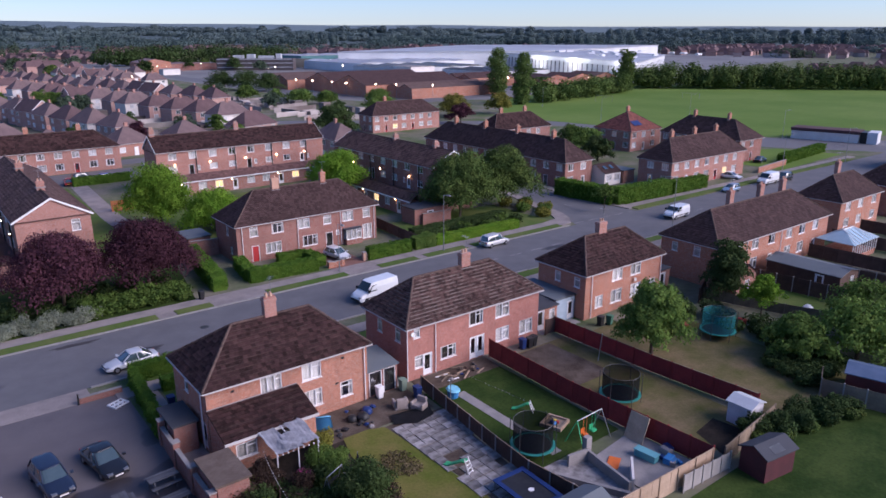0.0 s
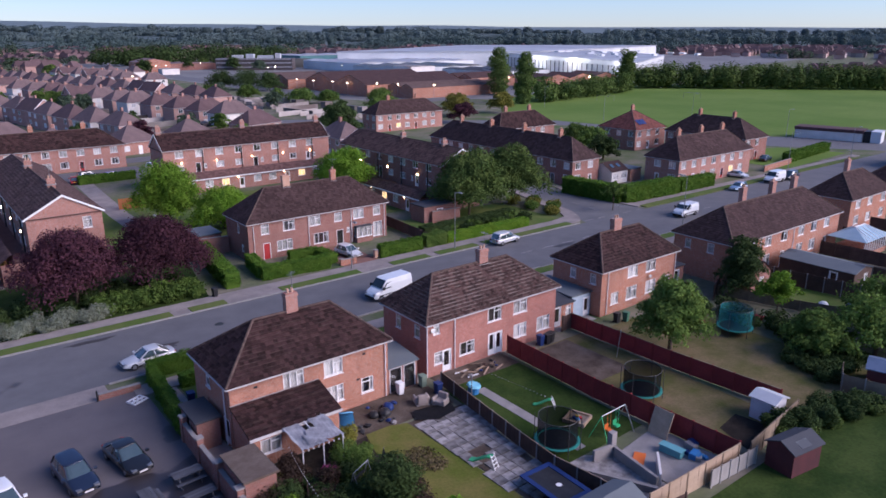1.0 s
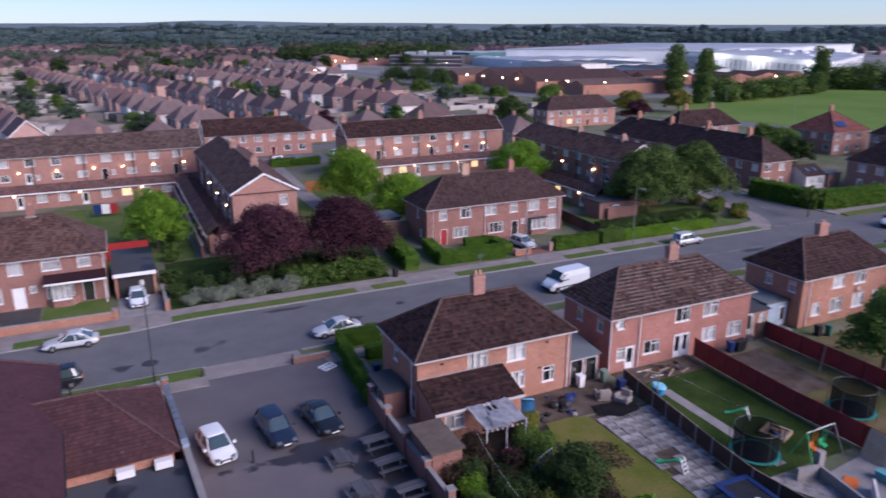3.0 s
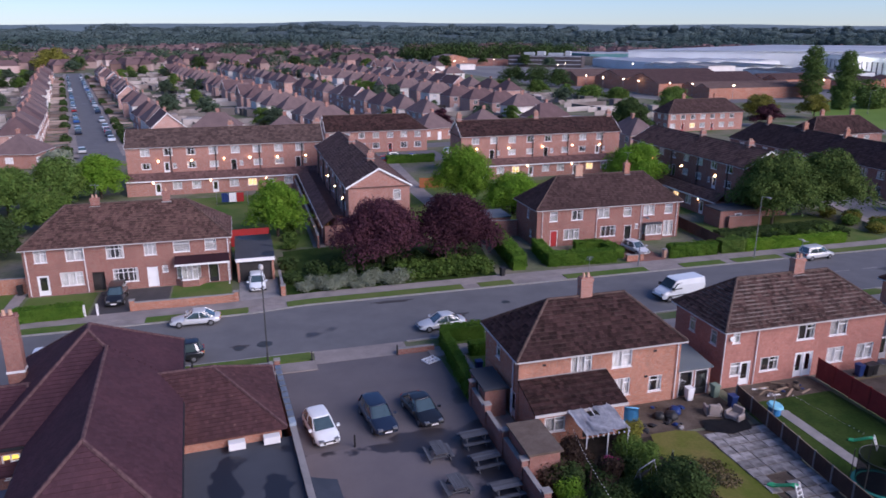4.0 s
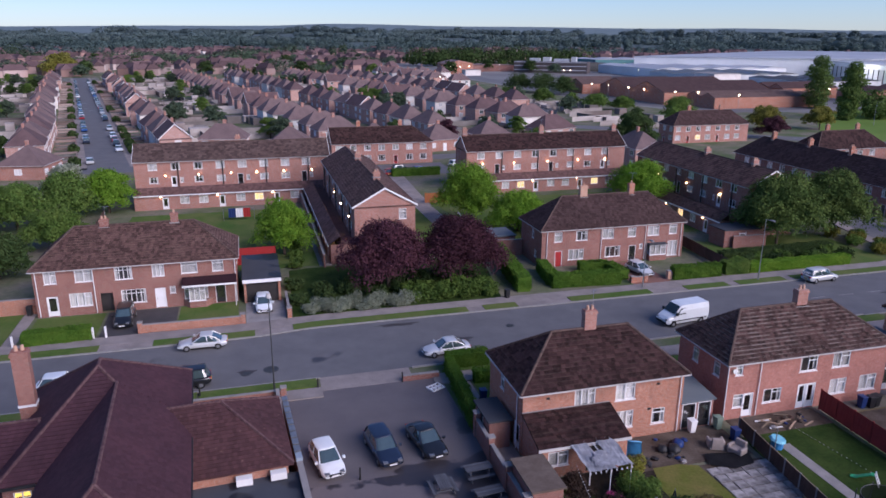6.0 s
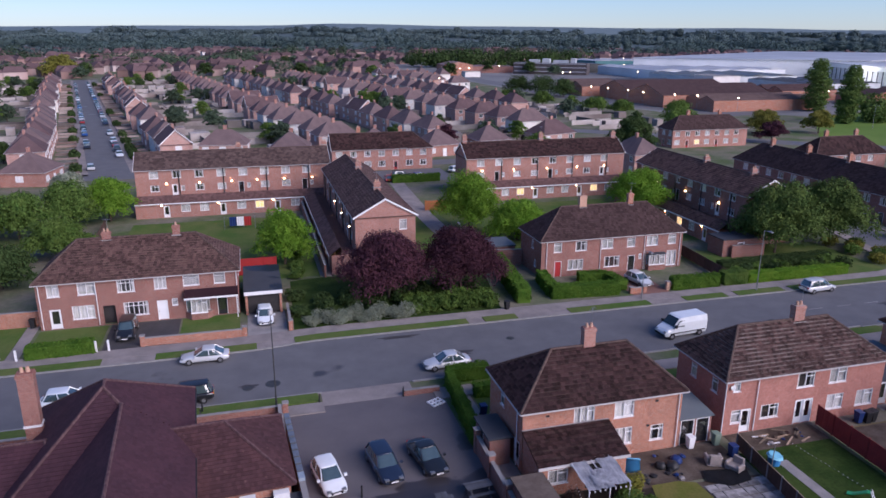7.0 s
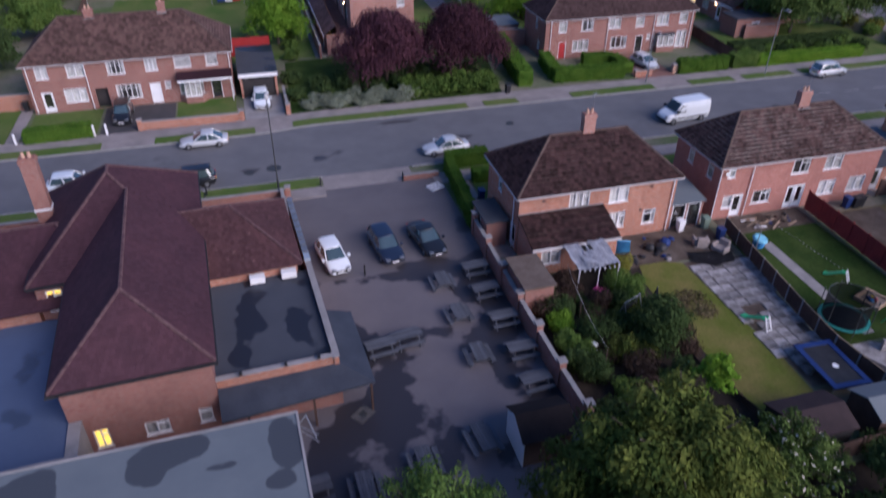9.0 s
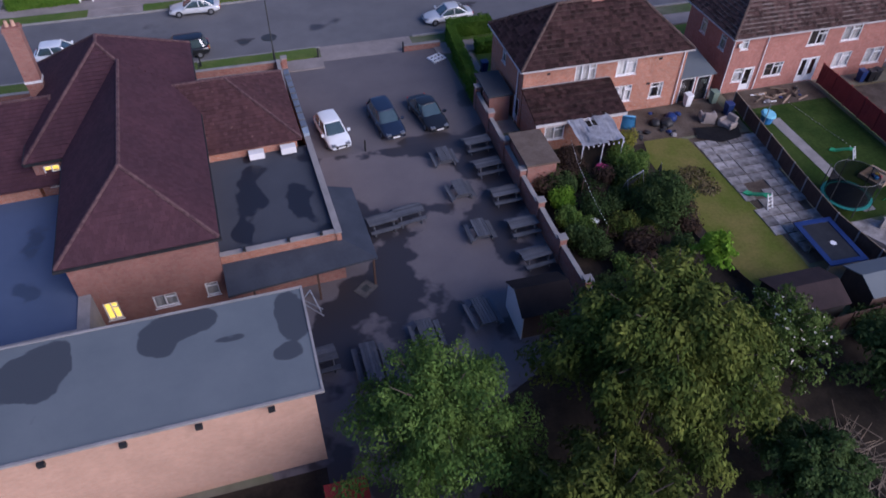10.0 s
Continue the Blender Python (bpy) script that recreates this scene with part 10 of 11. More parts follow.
r = random.Random(4)


def paver(bm):
    box(bm, -0.39, 0.39, -0.39, 0.39, -0.05, 0.05)


pav_bed = slab("patio", [(25.9, 40.9), (30.9, 40.6), (30.2, 34.0), (29.8, 29.5), (30.3, 27.4), (26.6, 27.4), (26.6, 31)], -0.3, 0.02, SOIL, "earth bed under loose paving slabs", "patio")
pm_mesh = shared(("paving_slab",), SLAB, paver)
for i in range(6):
    for j in range(14):
        u, v = 26.5 + i * 0.82, 39.9 - j * 0.86
        if r.random() < 0.06 or (i < 1 and j > 11) or (i > 4 and v < 36) or (i > 3 and v < 29):
            continue
        part("paving_slab", pm_mesh, None, pav_bed, "", pose(u + r.uniform(-0.03, 0.03), v, 0.035 + r.uniform(0, 0.02), r.uniform(-1.5, 1.5), r.uniform(-1.5, 1.5), r.uniform(-3, 3)))
bm = bmesh.new()
poly(bm, [(-1.6, -0.2, 0.0), (-0.2, -1.2, 0.06), (1.6, -0.9, 0.02), (2.0, 0.2, 0.08), (0.4, 0.6, 0.12), (-1.2, 1.0, 0.04)])
bmesh.ops.solidify(bm, geom=bm.faces[:], thickness=0.05)
solid("tarpaulin", bm, BLACK, "black tarpaulin spread over the paving", "tarpaulin", pose(28.2, 40.9, 0.12))


def armchair(u, v, yaw, mt, label):
    ob = thing("armchair", pose(u, v, 0.03, 0, 0, yaw), label, "armchair")
    for nm, b in (("seat", (-0.4, 0.4, -0.4, 0.4, 0.15, 0.45)), ("backrest", (-0.42, 0.42, 0.35, 0.6, 0.15, 0.95)), ("armrest", (-0.6, -0.4, -0.4, 0.4, 0.15, 0.65)), ("armrest", (0.4, 0.6, -0.4, 0.4, 0.15, 0.65)), ("base", (-0.55, 0.55, -0.38, 0.55, 0.0, 0.15))):
        bm = bmesh.new()
        box(bm, *b)
        bevelled(bm, 0.05)
        part(nm, bm, mt, ob)


BEIGE = surface("beige_fabric", (0.34, 0.29, 0.26), (0.27, 0.23, 0.21), 0.95, 2, 10, 0.15)
armchair(28.5, 42.7, 160, BEIGE, "discarded beige armchair in the untidy yard")
armchair(29.45, 41.5, -70, BEIGE, "discarded beige armchair lying by the fence")


def wheelie_bin(u, v, yaw, mt, label):
    ob = thing("wheelie_bin", pose(u, v, 0.03, 0, 0, yaw), label, "bin")
    bm = bmesh.new()
    lo = [(-0.2, -0.22), (0.2, -0.22), (0.2, 0.22), (-0.2, 0.22)]
    a = [bm.verts.new((x, y, 0.05)) for x, y in lo]
    b = [bm.verts.new((x * 1.3, y * 1.35, 0.98)) for x, y in lo]
    bm.faces.new(a[::-1])
    bm.faces.new(b)
    for i in range(4):
        bm.faces.new((a[i], a[(i + 1) % 4], b[(i + 1) % 4], b[i]))
    part("body", bm, mt, ob)
    bm = bmesh.new()
    box(bm, -0.29, 0.29, -0.33, 0.33, 0.985, 1.06)
    bevelled(bm, 0.02)
    part("lid", bm, mt, ob)
    for s in (-1, 1):
        bm = bmesh.new()
        rod(bm, (s * 0.2, 0.24, 0.1), (s * 0.26, 0.24, 0.1), 0.1, n=8)
        part("wheel", bm, BLACK, ob)


for u, v, y, mt, l in ((24.5, 75.7, 10, BLACK, "black wheelie bin on the pavement"), (43.6, 44.6, 0, BLUE_DARK, "dark blue wheelie bin behind the house"), (44.9, 44.5, 5, BLACK, "black wheelie bin behind the house"), (44.3, 44.4, -8, BLACK, "black wheelie bin behind the house"), (53.6, 43.8, 0, BLACK, "black wheelie bin by the house wall"), (54.5, 43.4, 12, surface("green_bin", (0.05, 0.14, 0.09), (0.06, 0.16, 0.1), 0.6), "green wheelie bin by the house wall"), (28.0, 44.9, 0, WHITE, "white appliance in the yard"), (30.4, 43.0, 0, BLUE_DARK, "blue bin by the dark fence"), (14.2, 53.6, 0, BLUE_DARK, "blue bin beside the house"), (10.4, 88.4, 0, BLUE_DARK, "dark blue bin under the plum trees"), (11.4, 88.3, 0, BLUE_DARK, "dark blue bin under the plum trees"), (30.2, 44.8, 0, surface("pale_green_bin", (0.2, 0.26, 0.2), (0.16, 0.22, 0.17), 0.7), "pale green bin by the dark fence"), (-26.6, 83.6, 0, BLACK, "black wheelie bin beside the terrace"), (29.2, 91.0, 0, BLACK, "black wheelie bin behind the hedge")):
    wheelie_bin(u, v, y, mt, l)
# heaps of rubble and bags
for i in range(26):
    u, v = (r.uniform(22.2, 27.0), r.uniform(41.4, 44.6)) if i < 16 else (r.uniform(33.5, 39.0), r.uniform(43.6, 45.0))
    s = r.uniform(0.1, 0.32)
    bm = bmesh.new()
    bmesh.ops.create_icosphere(bm, subdivisions=1, radius=s)
    for q in bm.verts:
        q.co = q.co * r.uniform(0.7, 1.2)
        q.co.z = max(-s * 0.35, q.co.z * 0.6)
    solid("rubble", bm, r.choice((BLACK, BLACK, WOOD_DARK, SOIL, BLUE_DARK, CONCRETE)), r.choice(("dark rubbish bag lying in the yard", "lump of rubble lying in the yard", "discarded bundle lying in the yard")), "rubble", pose(u, v, 0.03 + s * 0.3, 0, 0, r.uniform(0, 360)))
for i in range(12):
    u, v = r.uniform(34, 39.2), r.uniform(43.4, 45.2)
    bm = bmesh.new()
    box(bm, -r.uniform(0.4, 0.9), r.uniform(0.4, 0.9), -0.06, 0.06, 0, 0.05)
    solid("plank", bm, r.choice((WOOD_PALE, WOOD, WHITE)), "loose timber plank lying behind the house", "plank", pose(u, v, 0.04 + 0.05 * (i % 4), 0, 0, r.uniform(-50, 50)))
# building work at the garden end
slab("soil", [(42.6, 23.4), (46.8, 23.6), (46.4, 26.6), (43.6, 26.2)], -0.3, 0.034, SOIL_DARK, "bare dug soil in the lawn corner", "soil")
slab("deck", [(34.8, 23.3), (40.1, 23.2), (39.9, 29.2), (34.8, 28.6)], -0.3, 0.1, CONCRETE, "grey concrete base at the garden end", "deck")
slab("deck", [(30.8, 23.4), (34.7, 23.3), (34.7, 28.6), (33.0, 29.9), (30.3, 29.9)], -0.3, 0.06, SLAB, "grey paving at the garden end", "deck")
brick_wall([(32.9, 29.0), (34.7, 28.7)], 0.9, "grey concrete block wall being built", CONCRETE, 0.2, cap=False)
brick_wall([(34.6, 28.6), (33.9, 24.6)], 0.8, "grey concrete block wall being built", CONCRETE, 0.2, cap=False)
brick_wall([(34.2, 24.6), (36.2, 26.3)], 0.9, "low pale block wall at the garden end", RENDER_W, 0.15, cap=False)
brick_wall([(34.7, 28.75), (34.7, 29.15)], 1.7, "grey block pier at the garden end", CONCRETE, 0.5, cap=False)
brick_wall([(31.2, 28.6), (33.4, 24.2)], 0.5, "low grey block wall", CONCRETE, 0.3, cap=False)
bm = bmesh.new()
box(bm, -0.8, 0.8, -0.03, 0.03, 0, 2.0)
solid("board", bm, WOOD_PALE, "large pale plywood board leaning on the fence", "board", pose(38.95, 28.3, 0.1, 20, 0, 90))
bt = thing("bench", pose(37.85, 26.3, 0.1, 0, 0, -84), "turquoise painted storage bench", "bench")
bm = bmesh.new()
box(bm, -0.8, 0.8, -0.3, 0.3, 0, 0.5)
bevelled(bm, 0.03)
part("box", bm, surface("turquoise_paint", (0.08, 0.26, 0.30), (0.1, 0.3, 0.34), 0.6, 1, 6, 0.12), bt)
bm = bmesh.new()
box(bm, -0.85, 0.85, -0.34, 0.34, 0.505, 0.56)
part("lid", bm, surface("pale_turquoise_paint", (0.12, 0.33, 0.37), (0.14, 0.36, 0.4), 0.6, 1, 6, 0.12), bt)
for i in range(9):
    u, v, s = r.uniform(38.4, 39.9), r.uniform(24.0, 26.0), r.uniform(0.2, 0.45)
    bm = bmesh.new()
    box(bm, -s, s, -s * 0.6, s * 0.6, 0, s)
    bevelled(bm, 0.03)
    solid("crate", bm, r.choice((BLUE_DARK, BLACK, BLUE, CONCRETE, WOOD_DARK)), "plastic crate stacked at the garden end", "crate", pose(u, v, 0.1, 0, 0, r.uniform(0, 90)))
bm = bmesh.new()
box(bm, -0.7, 0.7, -0.4, 0.4, 0, 0.06)
solid("board", bm, ORANGE, "orange-brown board lying between block walls", "board", pose(35.6, 27.3, 0.1, 0, 0, 30))
bm = bmesh.new()
box(bm, -0.35, 0.35, -0.25, 0.25, 0, 0.9)
bevelled(bm, 0.02)
solid("cabinet", bm, WHITE, "white cabinet standing among the shrubs", "cabinet", pose(14.9, 33.4, 0.03, 0, 0, 30))
bm = bmesh.new()
rod(bm, (0, 0, 0), (0, 0, 0.8), 0.3, 0.27, 10)
solid("water_butt", bm, TEAL, "teal plastic water butt in the garden", "water butt", pose(19.8, 30.5, 0.03))
bm = bmesh.new()
bmesh.ops.create_icosphere(bm, subdivisions=2, radius=0.55)
solid("ball", bm, WHITE, "large white ball on the lawn", "ball", pose(73.1, 32.6, 0.55), smooth=True)
for u, v, mt in ((65.5, 35.4, RED), (65.4, 34.2, WHITE), (65.3, 33.0, BLUE), (60.0, 38.5, RED), (76.4, 31.2, BLUE_DARK), (18.3, 38.9, PINK)):
    bm = bmesh.new()
    box(bm, -0.6, 0.6, -0.3, 0.3, 0, 0.45)
    bevelled(bm, 0.1)
    solid("garden_toy", bm, mt, "plastic garden toy on the grass", "toy", pose(u, v, 0.03, 0, 0, u * 7))
# leaning posts and lines
for u, v, h, tl in ((47.2, 38.6, 2.6, 8), (31.9, 40.6, 2.2, 0), (9.0, 112, 2.2, 0), (3.0, 112, 2.2, 0)):
    bm = bmesh.new()
    rod(bm, (0, 0, 0), (0, 0, h), 0.035, n=6)
    solid("line_post", bm, STEEL, "thin washing line post in the garden", "post", pose(u, v, 0.0, 0, tl, 0))
for i, mt in enumerate((BLUE_DARK, WHITE, RED)):
    bm = bmesh.new()
    k = 6
    for j in range(k):
        x0, x1 = 1.1 * j / k, 1.1 * (j + 1) / k
        ya, yb = 0.08 * (j % 2), 0.08 * ((j + 1) % 2)
        poly(bm, [(x0, ya, 0.5), (x1, yb, 0.5), (x1, yb, 2.0), (x0, ya, 2.0)])
    bmesh.ops.remove_doubles(bm, verts=bm.verts[:], dist=0.001)
    bmesh.ops.solidify(bm, geom=bm.faces[:], thickness=0.02)
    solid("towel", bm, mt, "large towel drying on a line", "towel", pose(-6.6 + 1.15 * i, 120.5, 0.0))
bm = bmesh.new()
for x in (-7.4, -2.6):
    rod(bm, (x, 120.53, 0), (x, 120.53, 2.1), 0.04, n=6)
rod(bm, (-7.4, 120.53, 2.02), (-2.6, 120.53, 2.02), 0.012, n=4)
solid("washing_line", bm, STEEL, "washing line between two posts", "washing line")
# bay and porch of the terrace
bay = thing("bay_window", pose(-8.6, 82.2, 0), "white bay window under a tiled porch canopy", "bay window")
bm = bmesh.new()
for q in ([(-2.3, 0.1, 3.4), (-2.3, -1.0, 2.75), (3.4, -1.0, 2.75), (3.4, 0.1, 3.4)],):
    poly(bm, q)
bmesh.ops.solidify(bm, geom=bm.faces[:], thickness=0.12)
part("canopy", bm, TILE_RED, bay)
bm = bmesh.new()
box(bm, -2.3, 3.4, -1.06, -0.98, 2.55, 2.75)
part("fascia", bm, WHITE, bay)
bm = bmesh.new()
prism(bm, [(-2.4, 0.35), (-1.7, -0.6), (0.0, -0.6), (0.7, 0.35)], 0.0, 0.75)
part("bay_wall", bm, BRICK_DARK, bay)
add_window(bay, pose(-0.85, -0.55, 0.78, 0, 0, 180), 1.7, 1.65, 3)
bm = bmesh.new()
rod(bm, (3.2, -0.85, 0), (3.2, -0.85, 2.6), 0.05, n=6)
part("porch_post", bm, WHITE, bay)
bay2 = thing("bay_window", pose(49.2, 84.5, 0), "white bay window on the brick terrace", "bay window")
bm = bmesh.new()
box(bm, -1.3, 1.3, -0.35, 0.45, 2.2, 2.32)
part("canopy", bm, FELT_DARK, bay2)
bm = bmesh.new()
box(bm, -1.25, 1.25, -0.3, 0.45, 0, 0.75)
part("bay_wall", bm, BRICK_DARK, bay2)
add_window(bay2, pose(0, -0.25, 0.78, 0, 0, 180), 2.4, 1.4, 3)
# road markings, covers and patches
for k, (u, v, l, yaw) in enumerate([(59.5, 66.8, 2, 0), (63.5, 66.8, 2, 0), (67.5, 66.8, 2, 0), (71.5, 66.8, 2, 0), (75.5, 66.8, 2, 0), (101, 66.4, 2, 0), (105, 66.4, 2, 0), (83.0, 73.0, 2.0, 0), (86.0, 72.9, 2.0, 0), (89.0, 72.8, 2.0, 0), (92.0, 72.7, 2.0, 0), (94.6, 72.6, 1.0, 0), (89.5, 78, 1.6, 84), (90, 82, 1.6, 84)]):
    slab("road_marking", [tuple((Vector((u, v)) + Vector(q))) for q in ((-l / 2, -0.06), (l / 2, -0.06), (l / 2, 0.06), (-l / 2, 0.06))] if yaw == 0 else rect(u - 0.06, u + 0.06, v - l / 2, v + l / 2), 0.0, 0.011, surface("worn_white_line", (0.34, 0.33, 0.33), (0.2, 0.2, 0.2), 0.8, 1.5, 8, 0.3) if k == 0 else bpy.data.materials["worn_white_line"], "worn white road marking", "marking")
for u, v, s in ((-2.4, 64.0, 0.7), (-4.6, 63.6, 0.45), (22, 68, 0.45), (52, 65, 0.45)):
    bm = bmesh.new()
    rod(bm, (0, 0, 0), (0, 0, 0.01), s, n=14)
    solid("manhole_cover", bm, DARK_STEEL, "round dark manhole cover in the road", "manhole", pose(u, v, 0.006))
for u, v, a, b in ((10.8, 71.25, 2.6, 0.5), (16, 66.0, 1.6, 0.7), (-4.5, 64.0, 1.0, 0.5), (70, 66, 2.5, 0.7)):
    n = 14
    slab("road_patch", [(u + a * math.cos(2 * math.pi * i / n) * (0.8 + 0.3 * math.sin(i * 2.3)), v + b * math.sin(2 * math.pi * i / n) * (0.8 + 0.2 * math.sin(i * 1.7))) for i in range(n)], 0.0, 0.0105, surface("damp_tarmac", (0.05, 0.048, 0.05), (0.06, 0.056, 0.058), 0.6, 1, 8, 0.15) if "damp_tarmac" not in bpy.data.materials else bpy.data.materials["damp_tarmac"], "dark damp patch on the asphalt", "patch")


# ---- aerials and dishes ----
def aerial(u, v, z):
    bm = bmesh.new()
    rod(bm, (0, 0, 0), (0, 0, 1.5), 0.02, n=5)
    rod(bm, (-0.5, 0, 1.4), (0.5, 0, 1.4), 0.015, n=4)
    for k in range(6):
        x = -0.45 + k * 0.18
        rod(bm, (x, -0.22, 1.4), (x, 0.22, 1.4), 0.01, n=4)
    solid("aerial", bm, STEEL, "thin metal television aerial on a chimney", "aerial", pose(u, v, z, 0, 0, u * 11))


for u, v, z in ((21.1, 48.9, 9.25), (40.4, 49.1, 9.05), (59.5, 49.1, 8.8), (47.0, 88.6, 9.8), (80.6, 47, 9.7), (-18.6, 86.8, 9.35), (112, 48.5, 9.7), (13.9, 99.5, 10.8), (54, 136.6, 11.5)):
    aerial(u, v, z)
for u, v, z in ((31.9, 45.7, 4.2), (61.0, 45.55, 2.9)):
    bm = bmesh.new()
    rod(bm, (0, 0.22, -0.3), (0, 0.0, 0.0), 0.02, n=5)
    rod(bm, (0, 0, 0), (0, -0.06, 0.02), 0.08, 0.2, 12)
    solid("satellite_dish", bm, STEEL, "grey satellite dish on the house wall", "satellite dish", pose(u, v, z))


# ---- more of the back gardens ----
r_ = random.Random(31)
bm = bmesh.new()
for i in range(70):
    a, x, y = r_.uniform(0, math.pi), r_.gauss(0, 0.8), r_.gauss(0, 1.2)
    L, z = r_.uniform(0.5, 1.3), r_.uniform(0.05, 0.75) * max(0.2, 1 - 0.3 * math.hypot(x, y))
    d = Vector((math.cos(a) * L, math.sin(a) * L, r_.uniform(-0.25, 0.25)))
    p = Vector((x, y, z))
    lo, hi = p - d, p + d
    lo.z, hi.z = max(0.03, lo.z), max(0.03, hi.z)
    rod(bm, lo, hi, 0.035, 0.015, 5)
solid("branch_pile", bm, WOOD, "heap of bare cut branches on soil", "branches", pose(20.6, 15.2, 0.0))
# Near-black colour puts the crowns' shade into this slab.
slab("soil_bed", [(3.2, 6.0), (18.0, 6.0), (18.0, 21.6), (12.9, 23.4), (9.0, 24.6), (3.4, 22.0)], -0.3, 0.02, SOIL_DARK, "dark soil colour for shade under the yard trees", "soil")
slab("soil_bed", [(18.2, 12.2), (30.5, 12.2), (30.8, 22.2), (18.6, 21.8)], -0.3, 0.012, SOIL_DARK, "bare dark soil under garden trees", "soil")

slab("soil_bed", [(-16.0, 15.5), (-3.7, 15.5), (-3.7, 21.5), (-16.0, 21.2)], -0.3, 0.015, SOIL_DARK, "dark overgrown strip beside the outbuilding", "soil")
for i in range(9):
    shrub(-12.6 + i * 1.05, 19.6 - 0.9 * (i % 3), 0.8, 0.7 + 0.3 * (i % 2), LEAF_DARK if i % 3 else LEAF, "low weedy shrub beside the outbuilding wall", 700 + i, 900, 0.13)

# a folded parasol and a swing seat frame in the bed
ps = thing("parasol", pose(20.7, 36.1, 0.0), "folded dark parasol standing in the garden", "parasol")
bm = bmesh.new()
rod(bm, (0, 0, 0), (0, 0, 2.4), 0.025, n=7)
part("pole", bm, STEEL, ps)
bm = bmesh.new()
rod(bm, (0, 0, 0.0), (0, 0, 0.09), 0.26, 0.2, 12)
part("base", bm, BLACK, ps)
bm = bmesh.new()
for k in range(8):
    a = k * math.pi / 4
    q = Vector((math.cos(a) * 0.34, math.sin(a) * 0.34, 0.95))
    s1 = Vector((math.cos(a - 0.4) * 0.16, math.sin(a - 0.4) * 0.16, 1.0))
    s2 = Vector((math.cos(a + 0.4) * 0.16, math.sin(a + 0.4) * 0.16, 1.0))
    t = Vector((0, 0, 2.38))
    poly(bm, [s1, q, t])
    poly(bm, [q, s2, t])
part("canopy", bm, surface("navy_cloth", (0.016, 0.018, 0.03), (0.024, 0.026, 0.04), 0.9, 2, 9, 0.2), ps, "dark folded cloth")

sw = thing("garden_swing", pose(18.9, 36.0, 0.0, 0, 0, 25), "metal swing seat frame with a dark seat", "swing seat")
for s in (-0.8, 0.8):
    for e in (-0.55, 0.55):
        bm = bmesh.new()
        rod(bm, (s, e, 0), (s, 0, 1.75), 0.03, n=6)
        part("leg", bm, STEEL, sw)
bm = bmesh.new()
rod(bm, (-0.85, 0, 1.75), (0.85, 0, 1.75), 0.035, n=6)
part("top_bar", bm, STEEL, sw)
bm = bmesh.new()
box(bm, -0.65, 0.65, -0.25, 0.25, 0.5, 0.58)
box(bm, -0.65, 0.65, 0.2, 0.28, 0.58, 1.05)
part("seat", bm, BLACK, sw)
for s in (-0.6, 0.6):
    bm = bmesh.new()
    rod(bm, (s, 0, 0.55), (s, 0, 1.75), 0.012, n=4)
    part("hanger", bm, STEEL, sw)

# the edge between bed and lawn
fence([(20.6, 34.0), (20.9, 30.5), (22.0, 26.0)], 0.55, WOOD_DARK, "low dark board edging along the lawn", board=0.3)
bm = bmesh.new()
bmesh.ops.create_icosphere(bm, subdivisions=2, radius=0.32)
solid("exercise_ball", bm, surface("teal_rubber", (0.03, 0.13, 0.16), (0.04, 0.16, 0.19), 0.5, 2, 8, 0.1), "dull teal inflated ball in the garden bed", "ball", pose(19.5, 30.0, 0.32), smooth=True)


def light_string(pts, sag, label, step=0.28):
    ob = thing("light_string", pose(*pts[0]), label, "lights")
    cable, bulbs = bmesh.new(), bmesh.new()
    o = Vector(pts[0])
    for a, b in zip(pts[:-1], pts[1:]):
        a, b = Vector(a) - o, Vector(b) - o
        n = max(2, int((b - a).length / step))
        last = None
        for i in range(n + 1):
            f = i / n
            p = a.lerp(b, f) - Vector((0, 0, sag * 4 * f * (1 - f)))
            if last is not None:
                rod(cable, last, p, 0.008, n=4)
                box(bulbs, p.x - 0.018, p.x + 0.018, p.y - 0.018, p.y + 0.018, p.z - 0.03, p.z + 0.012)
            last = p
    part("cable", cable, BLACK, ob)
    part("bulb_row", bulbs, WHITE, ob, "small white bulbs", kind="stuff")
    return ob


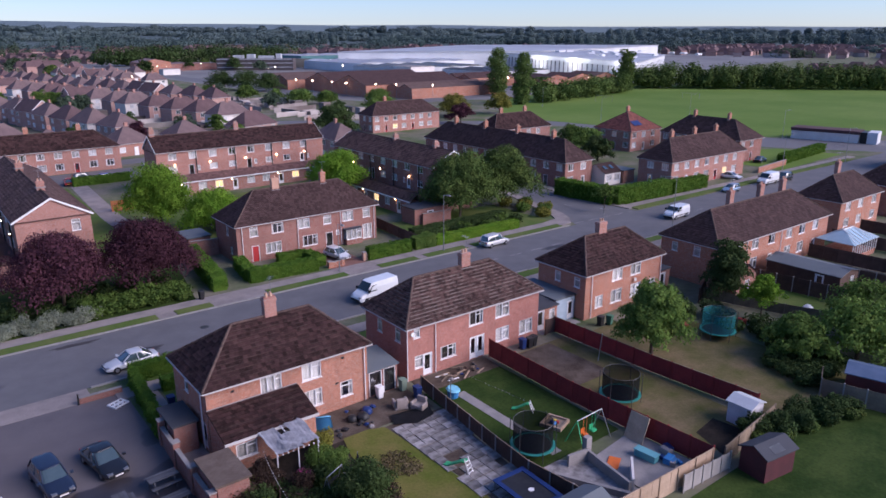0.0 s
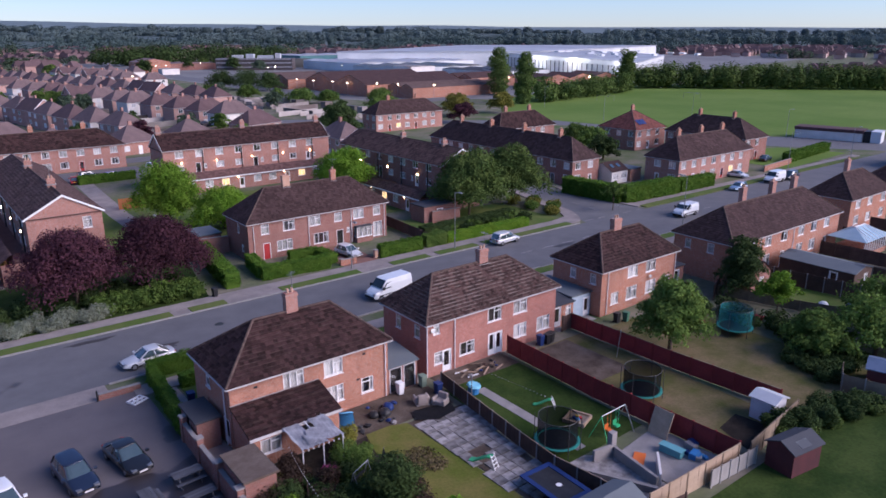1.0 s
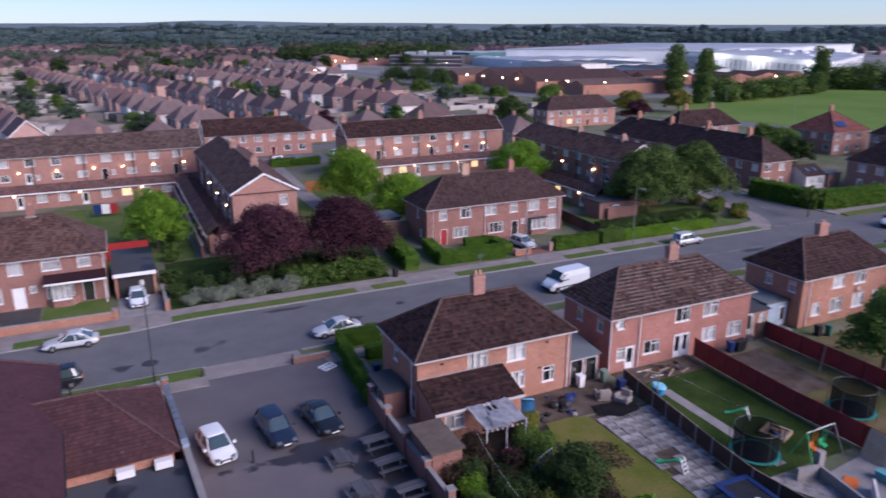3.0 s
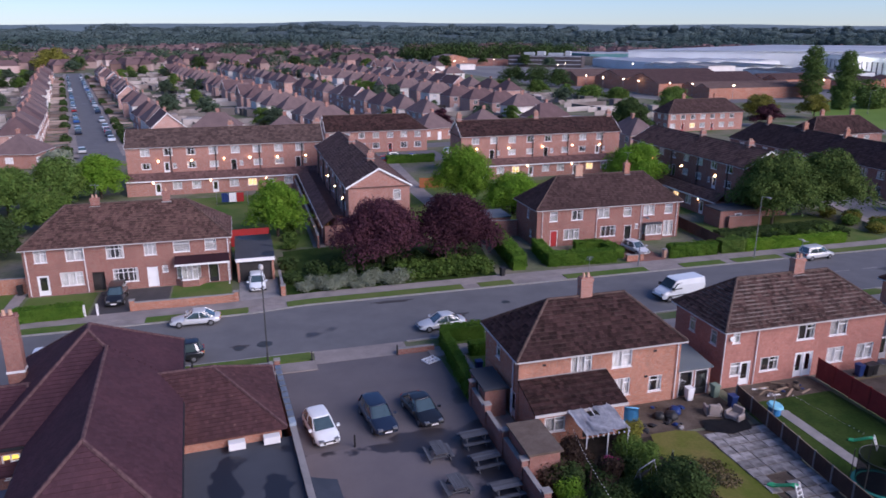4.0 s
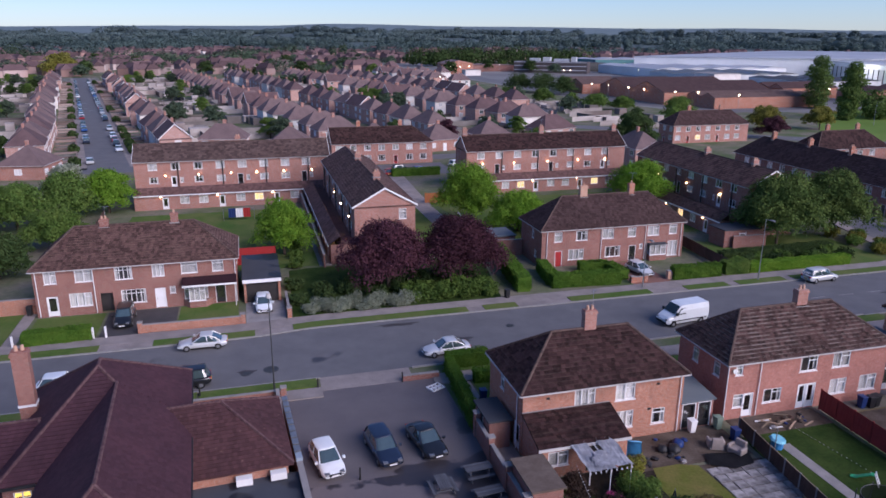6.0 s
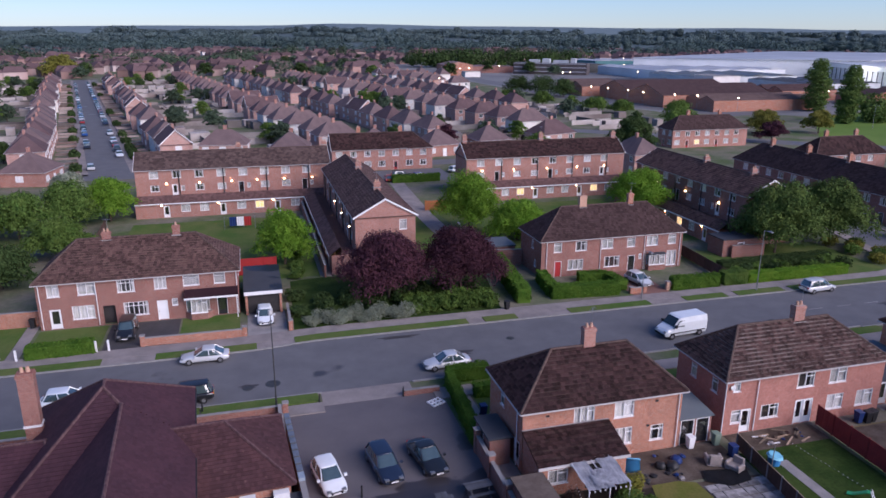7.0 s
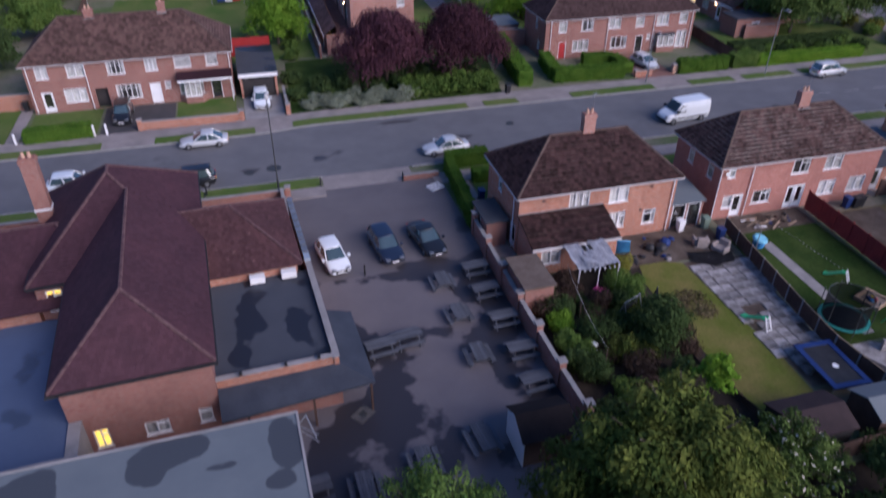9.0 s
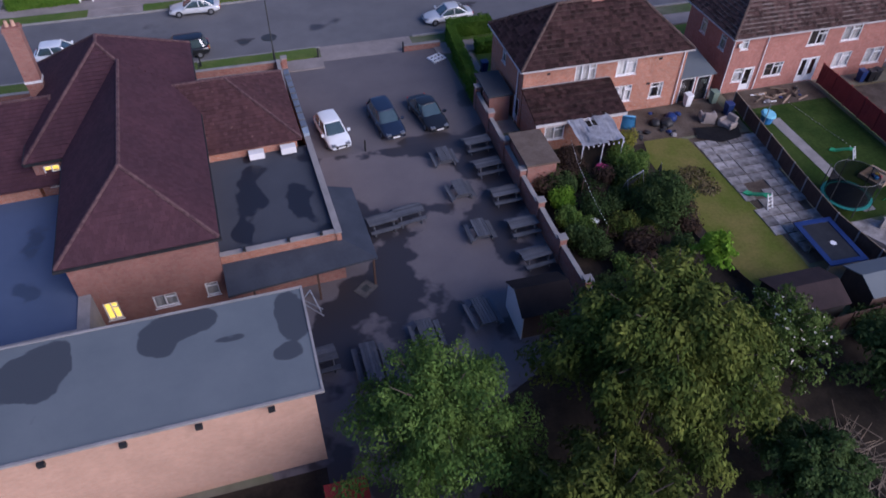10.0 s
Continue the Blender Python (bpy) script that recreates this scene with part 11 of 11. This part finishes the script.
light_string([(15.9, 40.0, 2.5), (15.2, 36.0, 2.3), (14.9, 31.6, 2.1)], 0.12, "string of small white bulbs over the bed")
for u, v, h in ((15.2, 36.0, 2.3), (14.9, 31.6, 2.1)):
    bm = bmesh.new()
    rod(bm, (0, 0, 0), (0, 0, h), 0.03, n=6)
    solid("string_post", bm, WOOD_DARK, "thin dark post holding a light string", "post", pose(u, v, 0))
light_string([(36.0, 43.6, 0.1), (36.5, 40.0, 0.1), (36.9, 37.0, 0.1)], 0.0, "string of small white bulbs lying on the lawn", 0.35)

# a faded sheet over the low dark shed, and a small red lean-to
bm = bmesh.new()
box(bm, -0.7, 0.7, -0.45, 0.45, 0, 0.03)
solid("roof_sheet", bm, surface("faded_pink_sheet", (0.30, 0.14, 0.13), (0.22, 0.11, 0.11), 0.8, 1.5, 8, 0.15), "faded pink sheet lying on a shed roof", "sheet", pose(23.6, 23.65, 1.97, 19, 0, 0))
small_building("store", -3.8, -2.2, 18.0, 19.6, 1.5, 0, RED, RED, "small red painted store with a pale edge", flat=True, category="store")
# pale blossom heads of the small tree
rng_b = np.random.default_rng(5)
bc, bl = bough_clumps(np.random.default_rng(75), 5.0, 3.0, 0.7, 24, 0.85)
bloom = new("blossom", quads_mesh("blossom", tuft_leaves(bc, 320, 0.16, rng_b, 0.1), surface("cream_blossom", (0.5, 0.47, 0.38), (0.6, 0.57, 0.48), 0.8, 2, 8, 0.1)))
bloom.parent = next(o for o in scene.objects if o.get("label", "") == "garden tree with pale blossom")
# clutter by the back door: bags, boards and a dark sheet
for i, (u, v, s, mt, lb) in enumerate([(25.2, 42.9, 0.5, BLACK, "full black rubbish bag on the paving"), (24.4, 43.2, 0.42, BLACK, "full black rubbish bag on the paving"), (25.9, 43.5, 0.46, BLUE_DARK, "full dark blue rubbish bag on the paving")]):
    bm = bmesh.new()
    bmesh.ops.create_icosphere(bm, subdivisions=3, radius=s)
    rb = random.Random(900 + i)
    for v_ in bm.verts:
        v_.co *= 1 + rb.uniform(-0.05, 0.05) + 0.09 * math.sin(5 * v_.co.x / s + i) * math.cos(4 * v_.co.y / s + 2 * i)
        v_.co.z = max(-0.35 * s, v_.co.z * 0.8) + 0.35 * s
    solid("rubbish_bag", bm, mt, lb, "bag", pose(u, v, 0.03), smooth=True)
